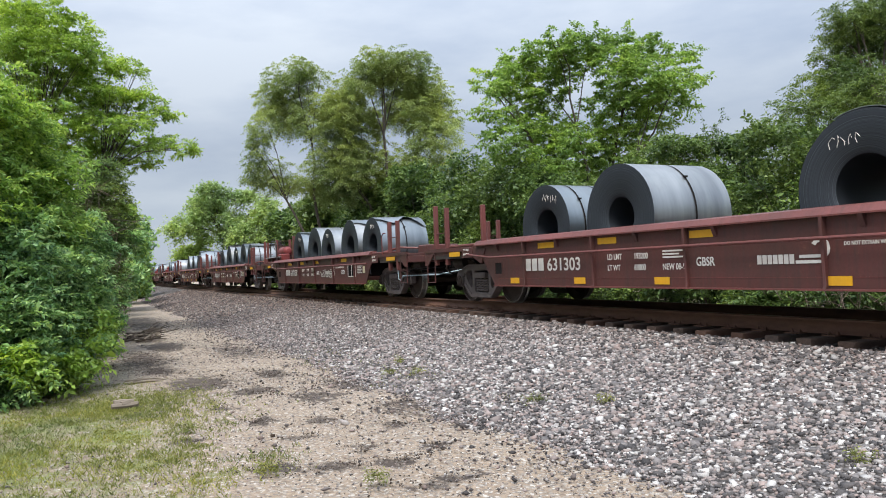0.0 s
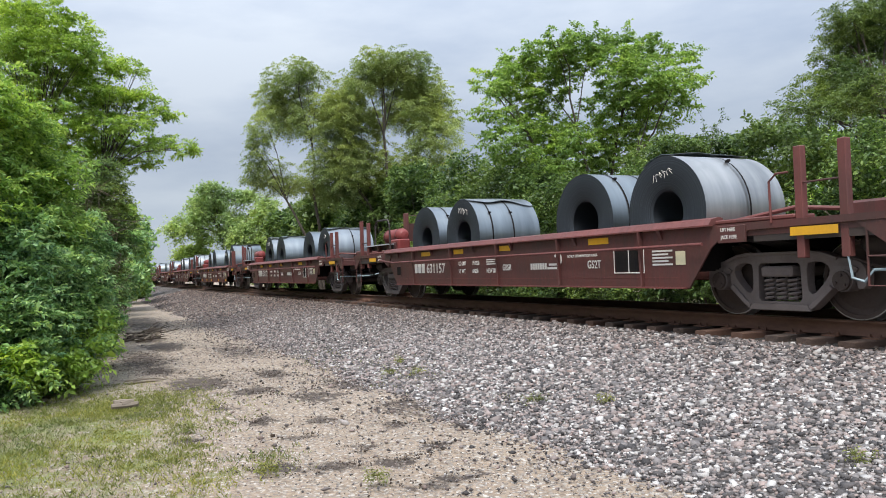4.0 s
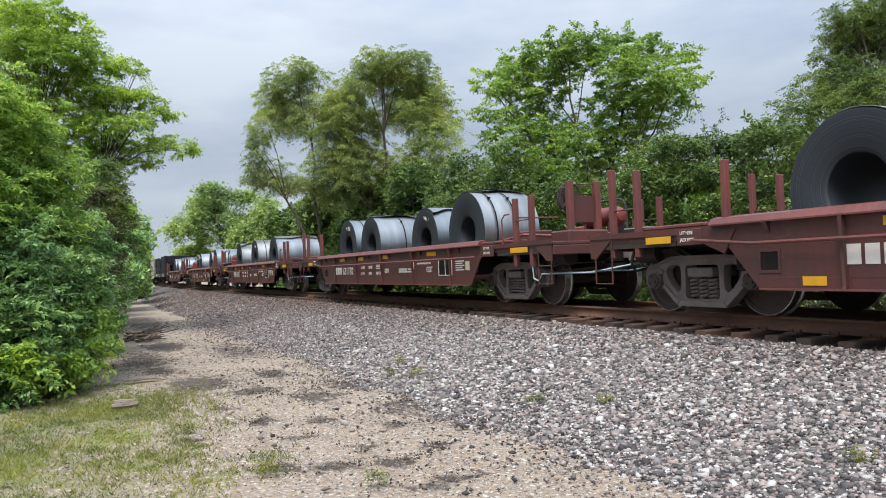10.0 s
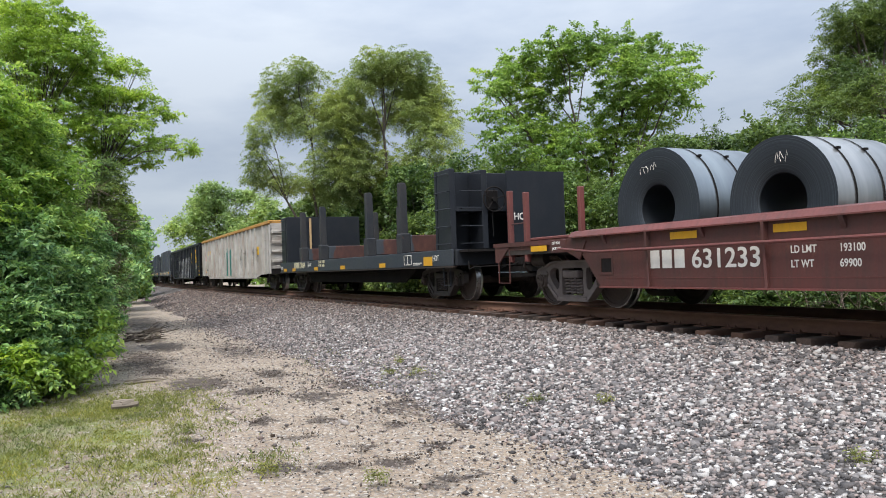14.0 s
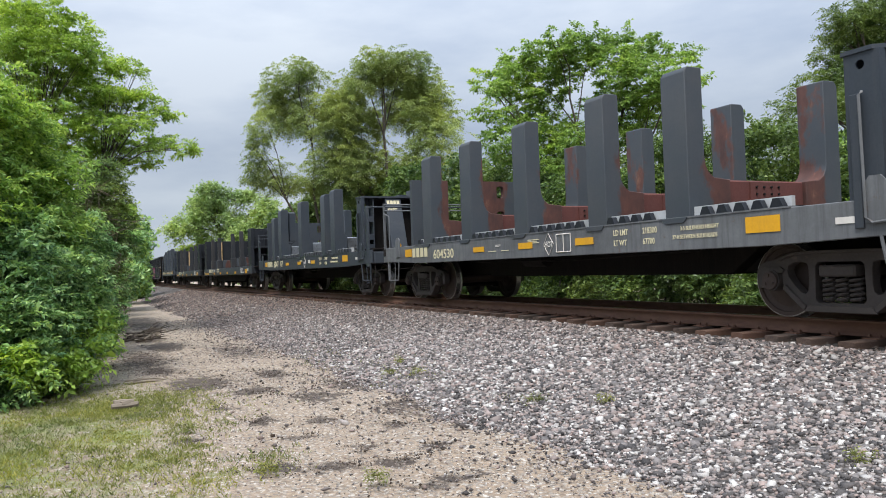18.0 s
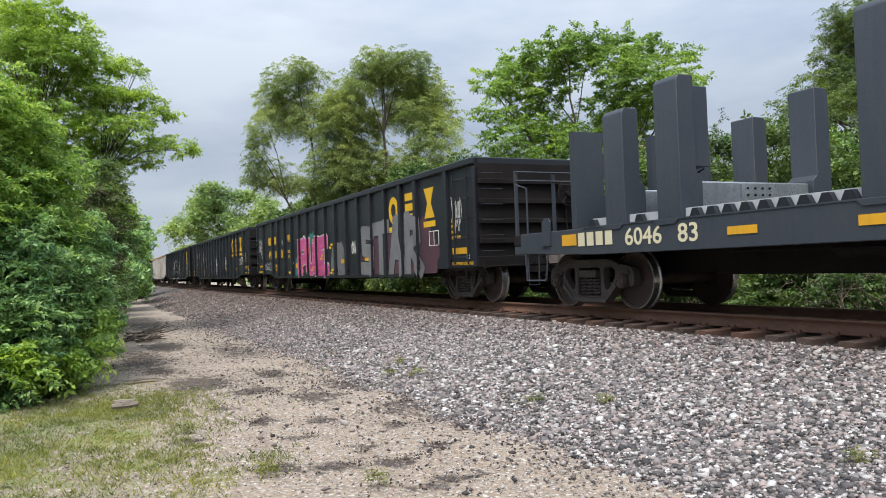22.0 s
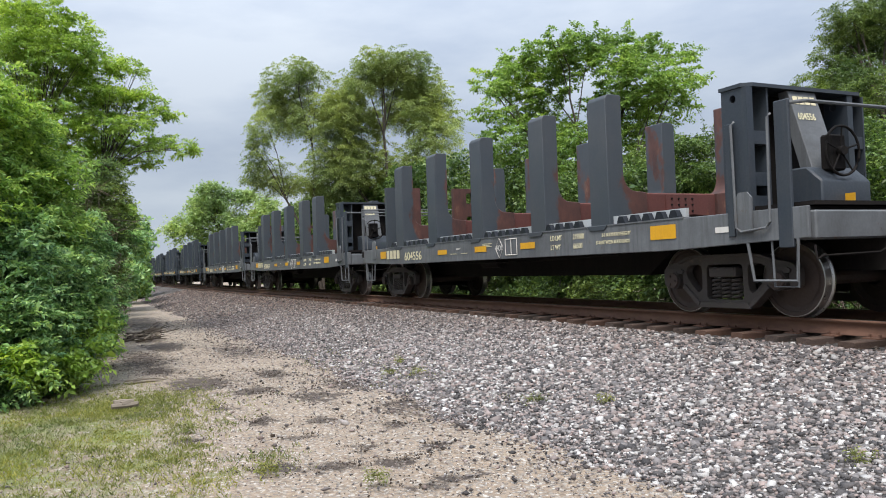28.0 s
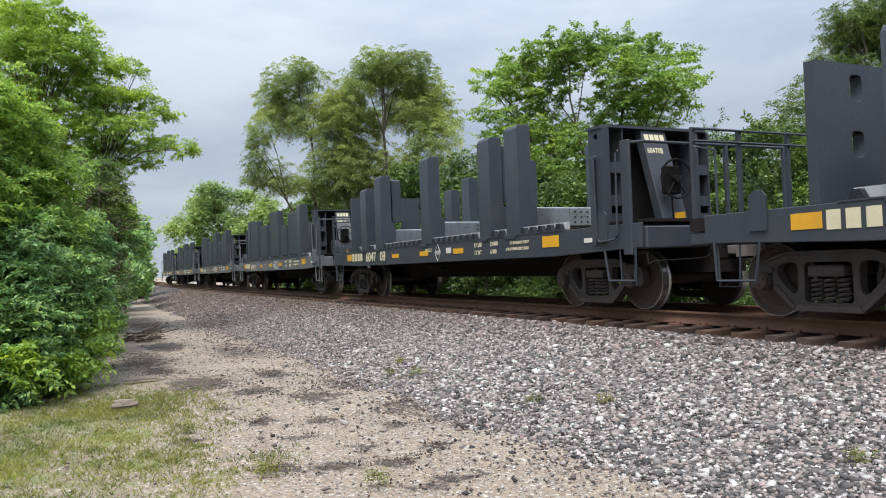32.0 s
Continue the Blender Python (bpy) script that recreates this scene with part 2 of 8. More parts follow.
def ballast_bed():
    m, nt, p, mk = nodes_of("ballast_gravel")
    pos = mk("ShaderNodeNewGeometry").outputs["Position"]
    v = mk("ShaderNodeTexVoronoi")
    v.inputs["Scale"].default_value = 17
    nt.links.new(pos, v.inputs["Vector"])
    sep = mk("ShaderNodeSeparateColor")
    nt.links.new(v.outputs["Color"], sep.inputs["Color"])
    col = ramp(nt, mk, sep.outputs["Red"], [(0.0, (0.06, 0.055, 0.054)), (0.4, (0.15, 0.134, 0.128)), (0.7, (0.22, 0.178, 0.162)), (1.0, (0.38, 0.36, 0.34))])
    # cell edges darkened: shade in the gaps between stones put into the colour
    dark = ramp(nt, mk, v.outputs["Distance"], [(0.25, 1.0), (0.75, 0.25)])
    col = blend(nt, mk, 1.0, col, dark, "MULTIPLY")
    big = coords(nt, mk, 0.35, 4, 0.6, world_space=True)
    col = blend(nt, mk, ramp(nt, mk, big, [(0.45, 0.0), (0.7, 0.35)]), col, (0.20, 0.17, 0.145))
    # bed below the train: its shade is put into the colour
    train_shade = mk("ShaderNodeAttribute")
    train_shade.attribute_name = "train_shade"
    col = blend(nt, mk, train_shade.outputs["Fac"], col, (0.014, 0.012, 0.011))
    nt.links.new(col, p.inputs["Base Color"])
    p.inputs["Roughness"].default_value = 0.95
    inv = ramp(nt, mk, v.outputs["Distance"], [(0.0, 1.0), (0.8, 0.0)])
    bump(nt, mk, p, inv, 1.0, 0.05)
    return m


def ground_mat():
    """Trodden sandy dirt; cinders in dark stains, pebbles, and thin grass on the verge away from the track."""
    m, nt, p, mk = nodes_of("sandy_verge")
    geo = mk("ShaderNodeNewGeometry")
    sep = mk("ShaderNodeSeparateXYZ")
    nt.links.new(geo.outputs["Position"], sep.inputs["Vector"])
    pebble = mk("ShaderNodeTexVoronoi")
    pebble.inputs["Scale"].default_value = 42
    nt.links.new(geo.outputs["Position"], pebble.inputs["Vector"])
    sc = mk("ShaderNodeSeparateColor")
    nt.links.new(pebble.outputs["Color"], sc.inputs["Color"])
    sand = coords(nt, mk, 26, 7, 0.75, world_space=True)
    col = ramp(nt, mk, sand, [(0.25, (0.15, 0.108, 0.076)), (0.55, (0.310, 0.240, 0.176)), (0.8, (0.49, 0.395, 0.305))])
    pc = ramp(nt, mk, sc.outputs["Green"], [(0.0, (0.13, 0.12, 0.11)), (0.6, (0.33, 0.29, 0.25)), (1.0, (0.58, 0.55, 0.50))])
    pk = ramp(nt, mk, sc.outputs["Red"], [(0.55, 0.0), (0.62, 0.8)])
    col = blend(nt, mk, pk, col, pc)
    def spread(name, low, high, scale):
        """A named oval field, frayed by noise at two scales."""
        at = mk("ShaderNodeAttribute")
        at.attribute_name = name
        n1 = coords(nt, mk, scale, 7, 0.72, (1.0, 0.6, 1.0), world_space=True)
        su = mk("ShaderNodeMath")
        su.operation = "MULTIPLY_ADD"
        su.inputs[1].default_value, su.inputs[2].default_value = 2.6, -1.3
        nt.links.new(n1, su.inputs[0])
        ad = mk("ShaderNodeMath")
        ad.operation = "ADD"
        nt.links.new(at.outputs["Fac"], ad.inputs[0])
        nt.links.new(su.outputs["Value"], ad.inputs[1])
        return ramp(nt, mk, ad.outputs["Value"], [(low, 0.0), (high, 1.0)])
    # damp dark cinders, painted shade, and fine dark scatter over all the dirt
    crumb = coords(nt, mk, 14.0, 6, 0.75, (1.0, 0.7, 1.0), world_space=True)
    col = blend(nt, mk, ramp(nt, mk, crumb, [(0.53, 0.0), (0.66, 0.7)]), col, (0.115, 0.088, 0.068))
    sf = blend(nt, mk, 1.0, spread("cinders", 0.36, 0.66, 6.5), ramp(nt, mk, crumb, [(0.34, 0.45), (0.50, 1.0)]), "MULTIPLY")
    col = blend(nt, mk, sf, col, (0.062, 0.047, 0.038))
    # grass: thick in the fields named, thin on the side away from the track
    sub = mk("ShaderNodeMath")
    sub.operation = "MULTIPLY_ADD"
    sub.inputs[1].default_value, sub.inputs[2].default_value = 0.5, 0.5
    nt.links.new(sep.outputs["X"], sub.inputs[0])
    side = ramp(nt, mk, sub.outputs["Value"], [(0.0, 0.75), (0.45, 0.6), (1.0, 0.0)])
    patch = coords(nt, mk, 5.0, 7, 0.72, world_space=True)
    thin = blend(nt, mk, 1.0, side, ramp(nt, mk, patch, [(0.42, 0.0), (0.60, 1.0)]), "MULTIPLY")
    litter = ramp(nt, mk, coords(nt, mk, 7.0, 7, 0.75, world_space=True), [(0.42, 0.0), (0.60, 0.8)])
    col = blend(nt, mk, blend(nt, mk, 1.0, side, litter, "MULTIPLY"), col, (0.150, 0.108, 0.074))
    blade = coords(nt, mk, 55, 5, 0.75, world_space=True)
    grass = ramp(nt, mk, blade, [(0.3, (0.062, 0.090, 0.020)), (0.5, (0.150, 0.190, 0.045)), (0.7, (0.27, 0.30, 0.085))])
    col = blend(nt, mk, thin, col, grass)
    col = blend(nt, mk, blend(nt, mk, 1.0, spread("turf", 0.48, 0.95, 6.0), (0.8, 0.8, 0.8), "MULTIPLY"), col, grass)
    nt.links.new(col, p.inputs["Base Color"])
    p.inputs["Roughness"].default_value = 0.95
    h = blend(nt, mk, 0.5, sand, pebble.outputs["Distance"])
    bump(nt, mk, p, h, 0.9, 0.02)
    return m


def leaf_mat(name, dark, mid, light, through_light=0.40, clump=0.9):
    """Leaves that differ one by one, and sprays from darker blue-green to lighter yellow-green."""
    m, nt, p, mk = nodes_of(name)
    r = mk("ShaderNodeNewGeometry").outputs["Random Per Island"]
    col = ramp(nt, mk, r, [(0.0, dark), (0.5, mid), (1.0, light)])
    patch = coords(nt, mk, clump, 3, 0.55, world_space=True)
    col = blend(nt, mk, 1.0, col, ramp(nt, mk, patch, [(0.32, (0.62, 0.70, 0.80)), (0.5, (1.0, 1.0, 1.0)), (0.68, (1.36, 1.26, 0.95))]), "MULTIPLY")
    nt.links.new(col, p.inputs["Base Color"])
    p.inputs["Roughness"].default_value = 0.42
    tr = mk("ShaderNodeBsdfTranslucent")
    tcol = blend(nt, mk, 1.0, col, (1.05, 1.0, 0.65), "MULTIPLY")
    nt.links.new(tcol, tr.inputs["Color"])
    mx = mk("ShaderNodeMixShader")
    mx.inputs["Fac"].default_value = through_light
    out = nt.nodes["Material Output"]
    nt.links.new(p.outputs["BSDF"], mx.inputs[1])
    nt.links.new(tr.outputs["BSDF"], mx.inputs[2])
    nt.links.new(mx.outputs["Shader"], out.inputs["Surface"])
    return m


def bark_mat():
    m, nt, p, mk = nodes_of("grey_brown_bark")
    n = coords(nt, mk, 12, 7, 0.7, (3, 3, 0.6))
    nt.links.new(ramp(nt, mk, n, [(0.3, (0.035, 0.028, 0.022)), (0.7, (0.13, 0.105, 0.085))]), p.inputs["Base Color"])
    p.inputs["Roughness"].default_value = 0.95
    bump(nt, mk, p, n, 0.8, 0.03)
    return m


M_COIL, M_EDGE, M_RAIL, M_RAILTOP, M_TIE = coil_steel(), coil_edge(), rail_steel(), rail_top(), tie_wood()
M_STONE, M_STONE1, M_BED, M_GROUND, M_BARK = stone_mat("ballast_stones", True), stone_mat("single_ballast_stone", False), ballast_bed(), ground_mat(), bark_mat()
L_ELM = leaf_mat("elm_leaf", (0.115, 0.210, 0.045), (0.240, 0.395, 0.090), (0.40, 0.55, 0.16), 0.50, 0.7)
# pale greens: the haze of distance is mixed into this leaf colour
L_FAR = leaf_mat("hazed_distant_leaf", (0.26, 0.37, 0.14), (0.38, 0.51, 0.19), (0.50, 0.62, 0.25), 0.45, 0.16)
L_LOCUST = leaf_mat("locust_leaf", (0.225, 0.300, 0.108), (0.310, 0.395, 0.150), (0.39, 0.475, 0.20), 0.50, 0.35)
L_EDGE = leaf_mat("feathery_leaf", (0.070, 0.122, 0.036), (0.138, 0.212, 0.060), (0.25, 0.345, 0.11), 0.42, 0.8)
L_BUSH = leaf_mat("thicket_leaf", (0.095, 0.210, 0.090), (0.235, 0.420, 0.160), (0.48, 0.66, 0.29), 0.45, 1.1)
# paler copy for the bush's top: sunlight is put into the leaf colour
L_BUSHTOP = leaf_mat("sunlit_thicket_leaf", (0.120, 0.235, 0.055), (0.270, 0.455, 0.110), (0.46, 0.62, 0.18), 0.50, 1.0)
L_HEDGE = leaf_mat("hedge_leaf", (0.042, 0.082, 0.026), (0.098, 0.172, 0.050), (0.225, 0.335, 0.105), 0.40, 0.8)
M_DRY = paint("dry_brush_twig", (0.16, 0.12, 0.095), (0.085, 0.064, 0.050), 0.9, amount=0.6, streak=False)
L_BRIGHT = leaf_mat("young_leaf", (0.150, 0.260, 0.036), (0.300, 0.465, 0.078), (0.46, 0.62, 0.14), 0.50, 0.6)
L_GRASS = leaf_mat("grass_blade", (0.12, 0.15, 0.036), (0.22, 0.25, 0.064), (0.36, 0.35, 0.12))

# stone colour with the shade under the train put in
M_STONE_SHADED = paint("shaded_stone", (0.060, 0.048, 0.040), (0.115, 0.090, 0.072), 0.9, amount=0.8, streak=False)
M_LITTER = paint("dark_litter", (0.050, 0.036, 0.027), (0.090, 0.065, 0.045), 0.95, amount=0.6, streak=False)
M_TWIG = paint("weathered_twig", (0.24, 0.20, 0.16), (0.10, 0.08, 0.06), 0.9, amount=0.7, streak=False)

# ---- mesh building ----


class Shape:
    """Collects faces for one mesh; each face carries a material slot."""

    def __init__(self):
        self.v, self.f, self.s = [], [], []
        self.slot = 0

    def add(self, verts, faces):
        o = len(self.v)
        self.v.extend(verts)
        for fc in faces:
            self.f.append(tuple(i + o for i in fc))
            self.s.append(self.slot)
        return self

    def box(self, x0, x1, y0, y1, z0, z1):
        v = [(x, y, z) for z in (z0, z1) for y in (y0, y1) for x in (x0, x1)]
        return self.add(v, [(0, 2, 3, 1), (4, 5, 7, 6), (0, 1, 5, 4), (2, 6, 7, 3), (0, 4, 6, 2), (1, 3, 7, 5)])

    def prism(self, outline, a, b, axis="x"):
        """Extrudes an outline along an axis: x (outline in y, z), y (x, z) or z (x, y)."""
        put = {"x": lambda p, q: (q, p[0], p[1]), "y": lambda p, q: (p[0], q, p[1]), "z": lambda p, q: (p[0], p[1], q)}[axis]
        n = len(outline)
        v = [put(p, a) for p in outline] + [put(p, b) for p in outline]
        fs = [tuple(range(n)), tuple(range(2 * n - 1, n - 1, -1))]
        fs += [(i, i + n, (i + 1) % n + n, (i + 1) % n) for i in range(n)]
        return self.add(v, fs)

    def tube(self, pts, radii, n=8, caps=True):
        pts = [Vector(p) for p in pts]
        if not isinstance(radii, (list, tuple)):
            radii = [radii] * len(pts)
        v, fs = [], []
        for i, (p, r) in enumerate(zip(pts, radii)):
            d = (pts[min(i + 1, len(pts) - 1)] - pts[max(i - 1, 0)]).normalized()
            u = d.cross(Vector((0, 0, 1)) if abs(d.z) < 0.9 else Vector((1, 0, 0))).normalized()
            w = d.cross(u)
            for k in range(n):
                a = 2 * math.pi * k / n
                v.append(tuple(p + (u * math.cos(a) + w * math.sin(a)) * r))
        for i in range(len(pts) - 1):
            for k in range(n):
                fs.append((i * n + k, i * n + (k + 1) % n, (i + 1) * n + (k + 1) % n, (i + 1) * n + k))
        if caps:
            fs.append(tuple(range(n - 1, -1, -1)))
            fs.append(tuple((len(pts) - 1) * n + k for k in range(n)))
        return self.add(v, fs)

    def lathe(self, profile, n=24, axis="x", centre=(0, 0, 0), slots=None):
        """Turns a profile of (along, radius) about an axis through centre."""
        cx, cy, cz = centre
        v, fs = [], []
        for al, r in profile:
            for k in range(n):
                a = 2 * math.pi * k / n
                c, s = r * math.cos(a), r * math.sin(a)
                v.append({"x": (cx + al, cy + c, cz + s), "y": (cx + c, cy + al, cz + s), "z": (cx + c, cy + s, cz + al)}[axis])
        o = len(self.v)
        self.v.extend(v)
        for i in range(len(profile) - 1):
            for k in range(n):
                self.f.append((o + i * n + k, o + i * n + (k + 1) % n, o + (i + 1) * n + (k + 1) % n, o + (i + 1) * n + k))
                self.s.append(slots[i] if slots else self.slot)
        return self

    def mesh(self, name, mats, bevel=0.0, smooth=30):
        me = bpy.data.meshes.new(name)
        me.from_pydata(self.v, [], self.f)
        for m in mats:
            me.materials.append(m)
        me.polygons.foreach_set("material_index", self.s)
        bm = bmesh.new()
        bm.from_mesh(me)
        bmesh.ops.recalc_face_normals(bm, faces=bm.faces)
        if bevel:
            ed = [e for e in bm.edges if len(e.link_faces) == 2 and e.calc_face_angle(0) > 0.6]
            bmesh.ops.bevel(bm, geom=ed, offset=bevel, segments=1, affect="EDGES", clamp_overlap=True)
        bm.to_mesh(me)
        bm.free()
        me.polygons.foreach_set("use_smooth", [True] * len(me.polygons))
        me.set_sharp_from_angle(angle=radians(smooth))
        return me


def pierced(sh, outer, holes, a, b, axis="x"):
    """A plate from a to b along an axis, cut by holes; outlines in the other two coordinates."""
    put = {"x": lambda p, q: (q, p[0], p[1]), "y": lambda p, q: (p[0], q, p[1])}[axis]
    loops = [outer] + list(holes)
    flat = [p for lp in loops for p in lp]
    tris = geometry.tessellate_polygon([[Vector((p[0], p[1], 0.0)) for p in lp] for lp in loops])
    n = len(flat)
    f = [tuple(t) for t in tris] + [tuple(i + n for i in reversed(t)) for t in tris]
    k = 0
    for lp in loops:
        m = len(lp)
        f += [(k + i, k + (i + 1) % m, n + k + (i + 1) % m, n + k + i) for i in range(m)]
        k += m
    return sh.add([put(p, a) for p in flat] + [put(p, b) for p in flat], f)


def round_hole(y0, y1, z0, z1, c=0.05):
    return [(y0 + c, z0), (y1 - c, z0), (y1 - 0.3 * c, z0 + 0.3 * c), (y1, z0 + c), (y1, z1 - c), (y1 - 0.3 * c, z1 - 0.3 * c), (y1 - c, z1), (y0 + c, z1), (y0 + 0.3 * c, z1 - 0.3 * c), (y0, z1 - c), (y0, z0 + c), (y0 + 0.3 * c, z0 + 0.3 * c)]


def part(name, shape, material, parent, label="", bevel=0.0, at=None):
    """One mesh object under a thing or a part."""
    mats = material if isinstance(material, list) else [material]
    me = shape if isinstance(shape, bpy.types.Mesh) else shape.mesh(name, mats, bevel)
    ob = new(name, me)
    ob.parent = parent
    if at is not None:
        ob.matrix_basis = at
    if label:
        tagged(ob, label)
    return ob


def thing(name, label, category, group="", m=None, kind=""):
    ob = new(name)
    ob.empty_display_size = 0.5
    if m is not None:
        ob.matrix_basis = m
    return tagged(ob, label, category, group, kind)


def raw_mesh(name, verts, faces, mats, smooth=False):
    """A large mesh straight from arrays; faces of equal size."""
    me = bpy.data.meshes.new(name)
    nf, k = faces.shape
    me.vertices.add(len(verts))
    me.vertices.foreach_set("co", np.ascontiguousarray(verts, dtype=np.float32).ravel())
    me.loops.add(nf * k)
    me.loops.foreach_set("vertex_index", np.ascontiguousarray(faces, dtype=np.int32).ravel())
    me.polygons.add(nf)
    me.polygons.foreach_set("loop_start", np.arange(0, nf * k, k, dtype=np.int32))
    me.polygons.foreach_set("loop_total", np.full(nf, k, dtype=np.int32))
    for m in mats:
        me.materials.append(m)
    me.update(calc_edges=True)
    if smooth:
        me.polygons.foreach_set("use_smooth", [True] * nf)
    return me


# ---- the line of the track ----
TRACK_X, RAIL_Z = 8.67, 0.865
CURVE, BEND0, BEND1 = 0.000422, 27.1, 200.0


def line(s):
    """Centre of the track s metres past the point abreast of the camera: x, y and heading to the right."""
    if s <= BEND0:
        return TRACK_X, s, 0.0
    u = min(s, BEND1) - BEND0
    x, y, h = TRACK_X + 0.5 * CURVE * u * u, BEND0 + u - CURVE * CURVE * u ** 3 / 6, CURVE * u
    if s > BEND1:
        x, y = x + (s - BEND1) * math.sin(h), y + (s - BEND1) * math.cos(h)
    return x, y, h


def on_line(s, z=RAIL_Z):
    x, y, h = line(s)
    return Matrix.Translation((x, y, z)) @ Matrix.Rotation(-h, 4, "Z")


SPEED_T = (0.0, 6.0, 13.6, 15.0, 18.0, 20.0, 24.0, 28.0, 32.0)
SPEED_V = (16.1, 16.35, 16.75, 17.5, 17.82, 18.3, 18.75, 18.9, 18.8)


def run(t):
    """How far the train has gone by t seconds."""
    n = 128
    ts = np.linspace(0.0, t, n + 1)
    vs = np.interp(ts, SPEED_T, SPEED_V)
    return float(np.sum((vs[1:] + vs[:-1]) * 0.5) * (t / n))


RUN_ROWS = [(t, run(t)) for t in np.arange(0.0, 32.01, 1.0)]
rng = np.random.default_rng(7)

# ---- ground, ballast, track ----


def sweep(profile, stations, name, mats, wobble=0.0):
    """A strip that follows the track: profile of (offset to the right, height)."""
    n = len(profile)
    v = []
    for s in stations:
        x, y, h = line(s)
        for i, (a, z) in enumerate(profile):
            j = wobble * noise.noise((a * 0.9, s * 0.35, 3.1)) if 0 < i < n - 1 else 0.0
            v.append((x + a * math.cos(h), y - a * math.sin(h), z + j))
    f = [(i * n + k, i * n + k + 1, (i + 1) * n + k + 1, (i + 1) * n + k) for i in range(len(stations) - 1) for k in range(n - 1)]
    return raw_mesh(name, np.array(v), np.array(f), mats, True)


# dark cinder patches; the oval at 2.79, 9.92 paints shade among stones
CINDERS_AND_SHADE = ((1.63, 12.2, 0.62, 0.95, 1.0), (2.19, 11.0, 0.42, 0.42, 0.95), (2.81, 12.6, 0.30, 0.75, 0.9), (1.80, 8.7, 0.22, 0.28, 0.9), (2.41, 8.36, 0.22, 0.24, 0.85), (1.47, 6.52, 0.30, 0.20, 1.0), (1.92, 6.38, 0.24, 0.20, 1.0),
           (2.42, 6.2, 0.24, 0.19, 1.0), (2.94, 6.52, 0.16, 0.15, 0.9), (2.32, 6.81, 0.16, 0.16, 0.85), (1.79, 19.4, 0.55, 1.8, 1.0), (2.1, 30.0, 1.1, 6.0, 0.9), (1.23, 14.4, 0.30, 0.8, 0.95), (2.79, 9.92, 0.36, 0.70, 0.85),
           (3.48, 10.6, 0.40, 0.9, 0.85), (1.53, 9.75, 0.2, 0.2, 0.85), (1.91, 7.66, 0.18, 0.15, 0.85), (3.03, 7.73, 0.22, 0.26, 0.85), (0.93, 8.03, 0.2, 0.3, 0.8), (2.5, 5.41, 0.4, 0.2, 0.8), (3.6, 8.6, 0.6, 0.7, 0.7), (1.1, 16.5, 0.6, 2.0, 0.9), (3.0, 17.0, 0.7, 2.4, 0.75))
TURF = ((0.36, 10.7, 0.9, 1.1, 0.8), (0.3, 8.7, 0.55, 0.7, 1.0), (0.48, 7.4, 0.35, 0.45, 0.9), (-0.6, 8.1, 0.5, 1.2, 1.0), (-0.3, 10.0, 1.4, 1.3, 0.8), (1.05, 9.2, 0.5, 0.9, 0.5), (0.98, 6.5, 0.28, 0.35, 0.7), (1.2, 11.2, 0.4, 1.2, 0.55),
        (4.3, 13.0, 0.5, 1.6, 0.5), (4.35, 10.3, 0.45, 0.9, 0.75), (4.6, 7.6, 0.25, 0.4, 0.4), (-0.6, 6.4, 0.5, 0.6, 0.7), (0.9, 7.6, 0.3, 0.4, 0.5), (1.5, 6.9, 0.25, 0.3, 0.45))


def build_ground():
    xs = np.unique(np.concatenate([np.linspace(-2500, -60, 14), np.linspace(-60, -6, 18), np.arange(-6, 8.01, 0.12), np.linspace(8.4, 60, 30), np.linspace(60, 2500, 14)]))
    ys = np.unique(np.concatenate([np.linspace(-2500, -40, 12), np.linspace(-40, 1.5, 18), np.arange(1.5, 20, 0.14), np.linspace(20, 90, 60), np.linspace(95, 2500, 24)]))
    X, Y = np.meshgrid(xs, ys)
    Z = np.zeros_like(X)
    for j in range(X.shape[0]):
        for i in range(X.shape[1]):
            x, y = X[j, i], Y[j, i]
            if -6 <= x <= 8.5 and 1 <= y <= 60:
                Z[j, i] = 0.035 * noise.noise((x * 0.8, y * 0.6, 0)) + 0.012 * noise.noise((x * 3.5, y * 3.0, 5)) - 0.02
            elif x > 12.5:
                Z[j, i] = 0.12
    nx, ny = len(xs), len(ys)
    idx = np.arange(nx * ny).reshape(ny, nx)
    f = np.stack([idx[:-1, :-1], idx[:-1, 1:], idx[1:, 1:], idx[1:, :-1]], -1).reshape(-1, 4)
    me = raw_mesh("ground", np.stack([X, Y, Z], -1).reshape(-1, 3), f, [M_GROUND], True)
    # where wet cinders (one oval: painted stone shade) and where grass lie, as soft ovals
    for name, ovals in (("cinders", CINDERS_AND_SHADE), ("turf", TURF)):
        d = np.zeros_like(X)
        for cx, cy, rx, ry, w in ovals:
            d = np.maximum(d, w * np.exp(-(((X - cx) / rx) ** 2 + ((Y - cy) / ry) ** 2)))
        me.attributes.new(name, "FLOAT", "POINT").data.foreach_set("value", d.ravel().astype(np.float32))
    return tagged(new("ground", me), "sandy dirt verge with cinders, pebbles and thin grass", "ground", kind="structure")


def bed_height(a):
    """Ballast surface at offset a from the track's centre."""
    return float(np.interp(a, (-5.2, -4.5, -3.0, -1.75, -1.4, 1.4, 1.9, 3.4), (-0.06, 0.03, 0.27, 0.55, 0.60, 0.61, 0.54, -0.02)))


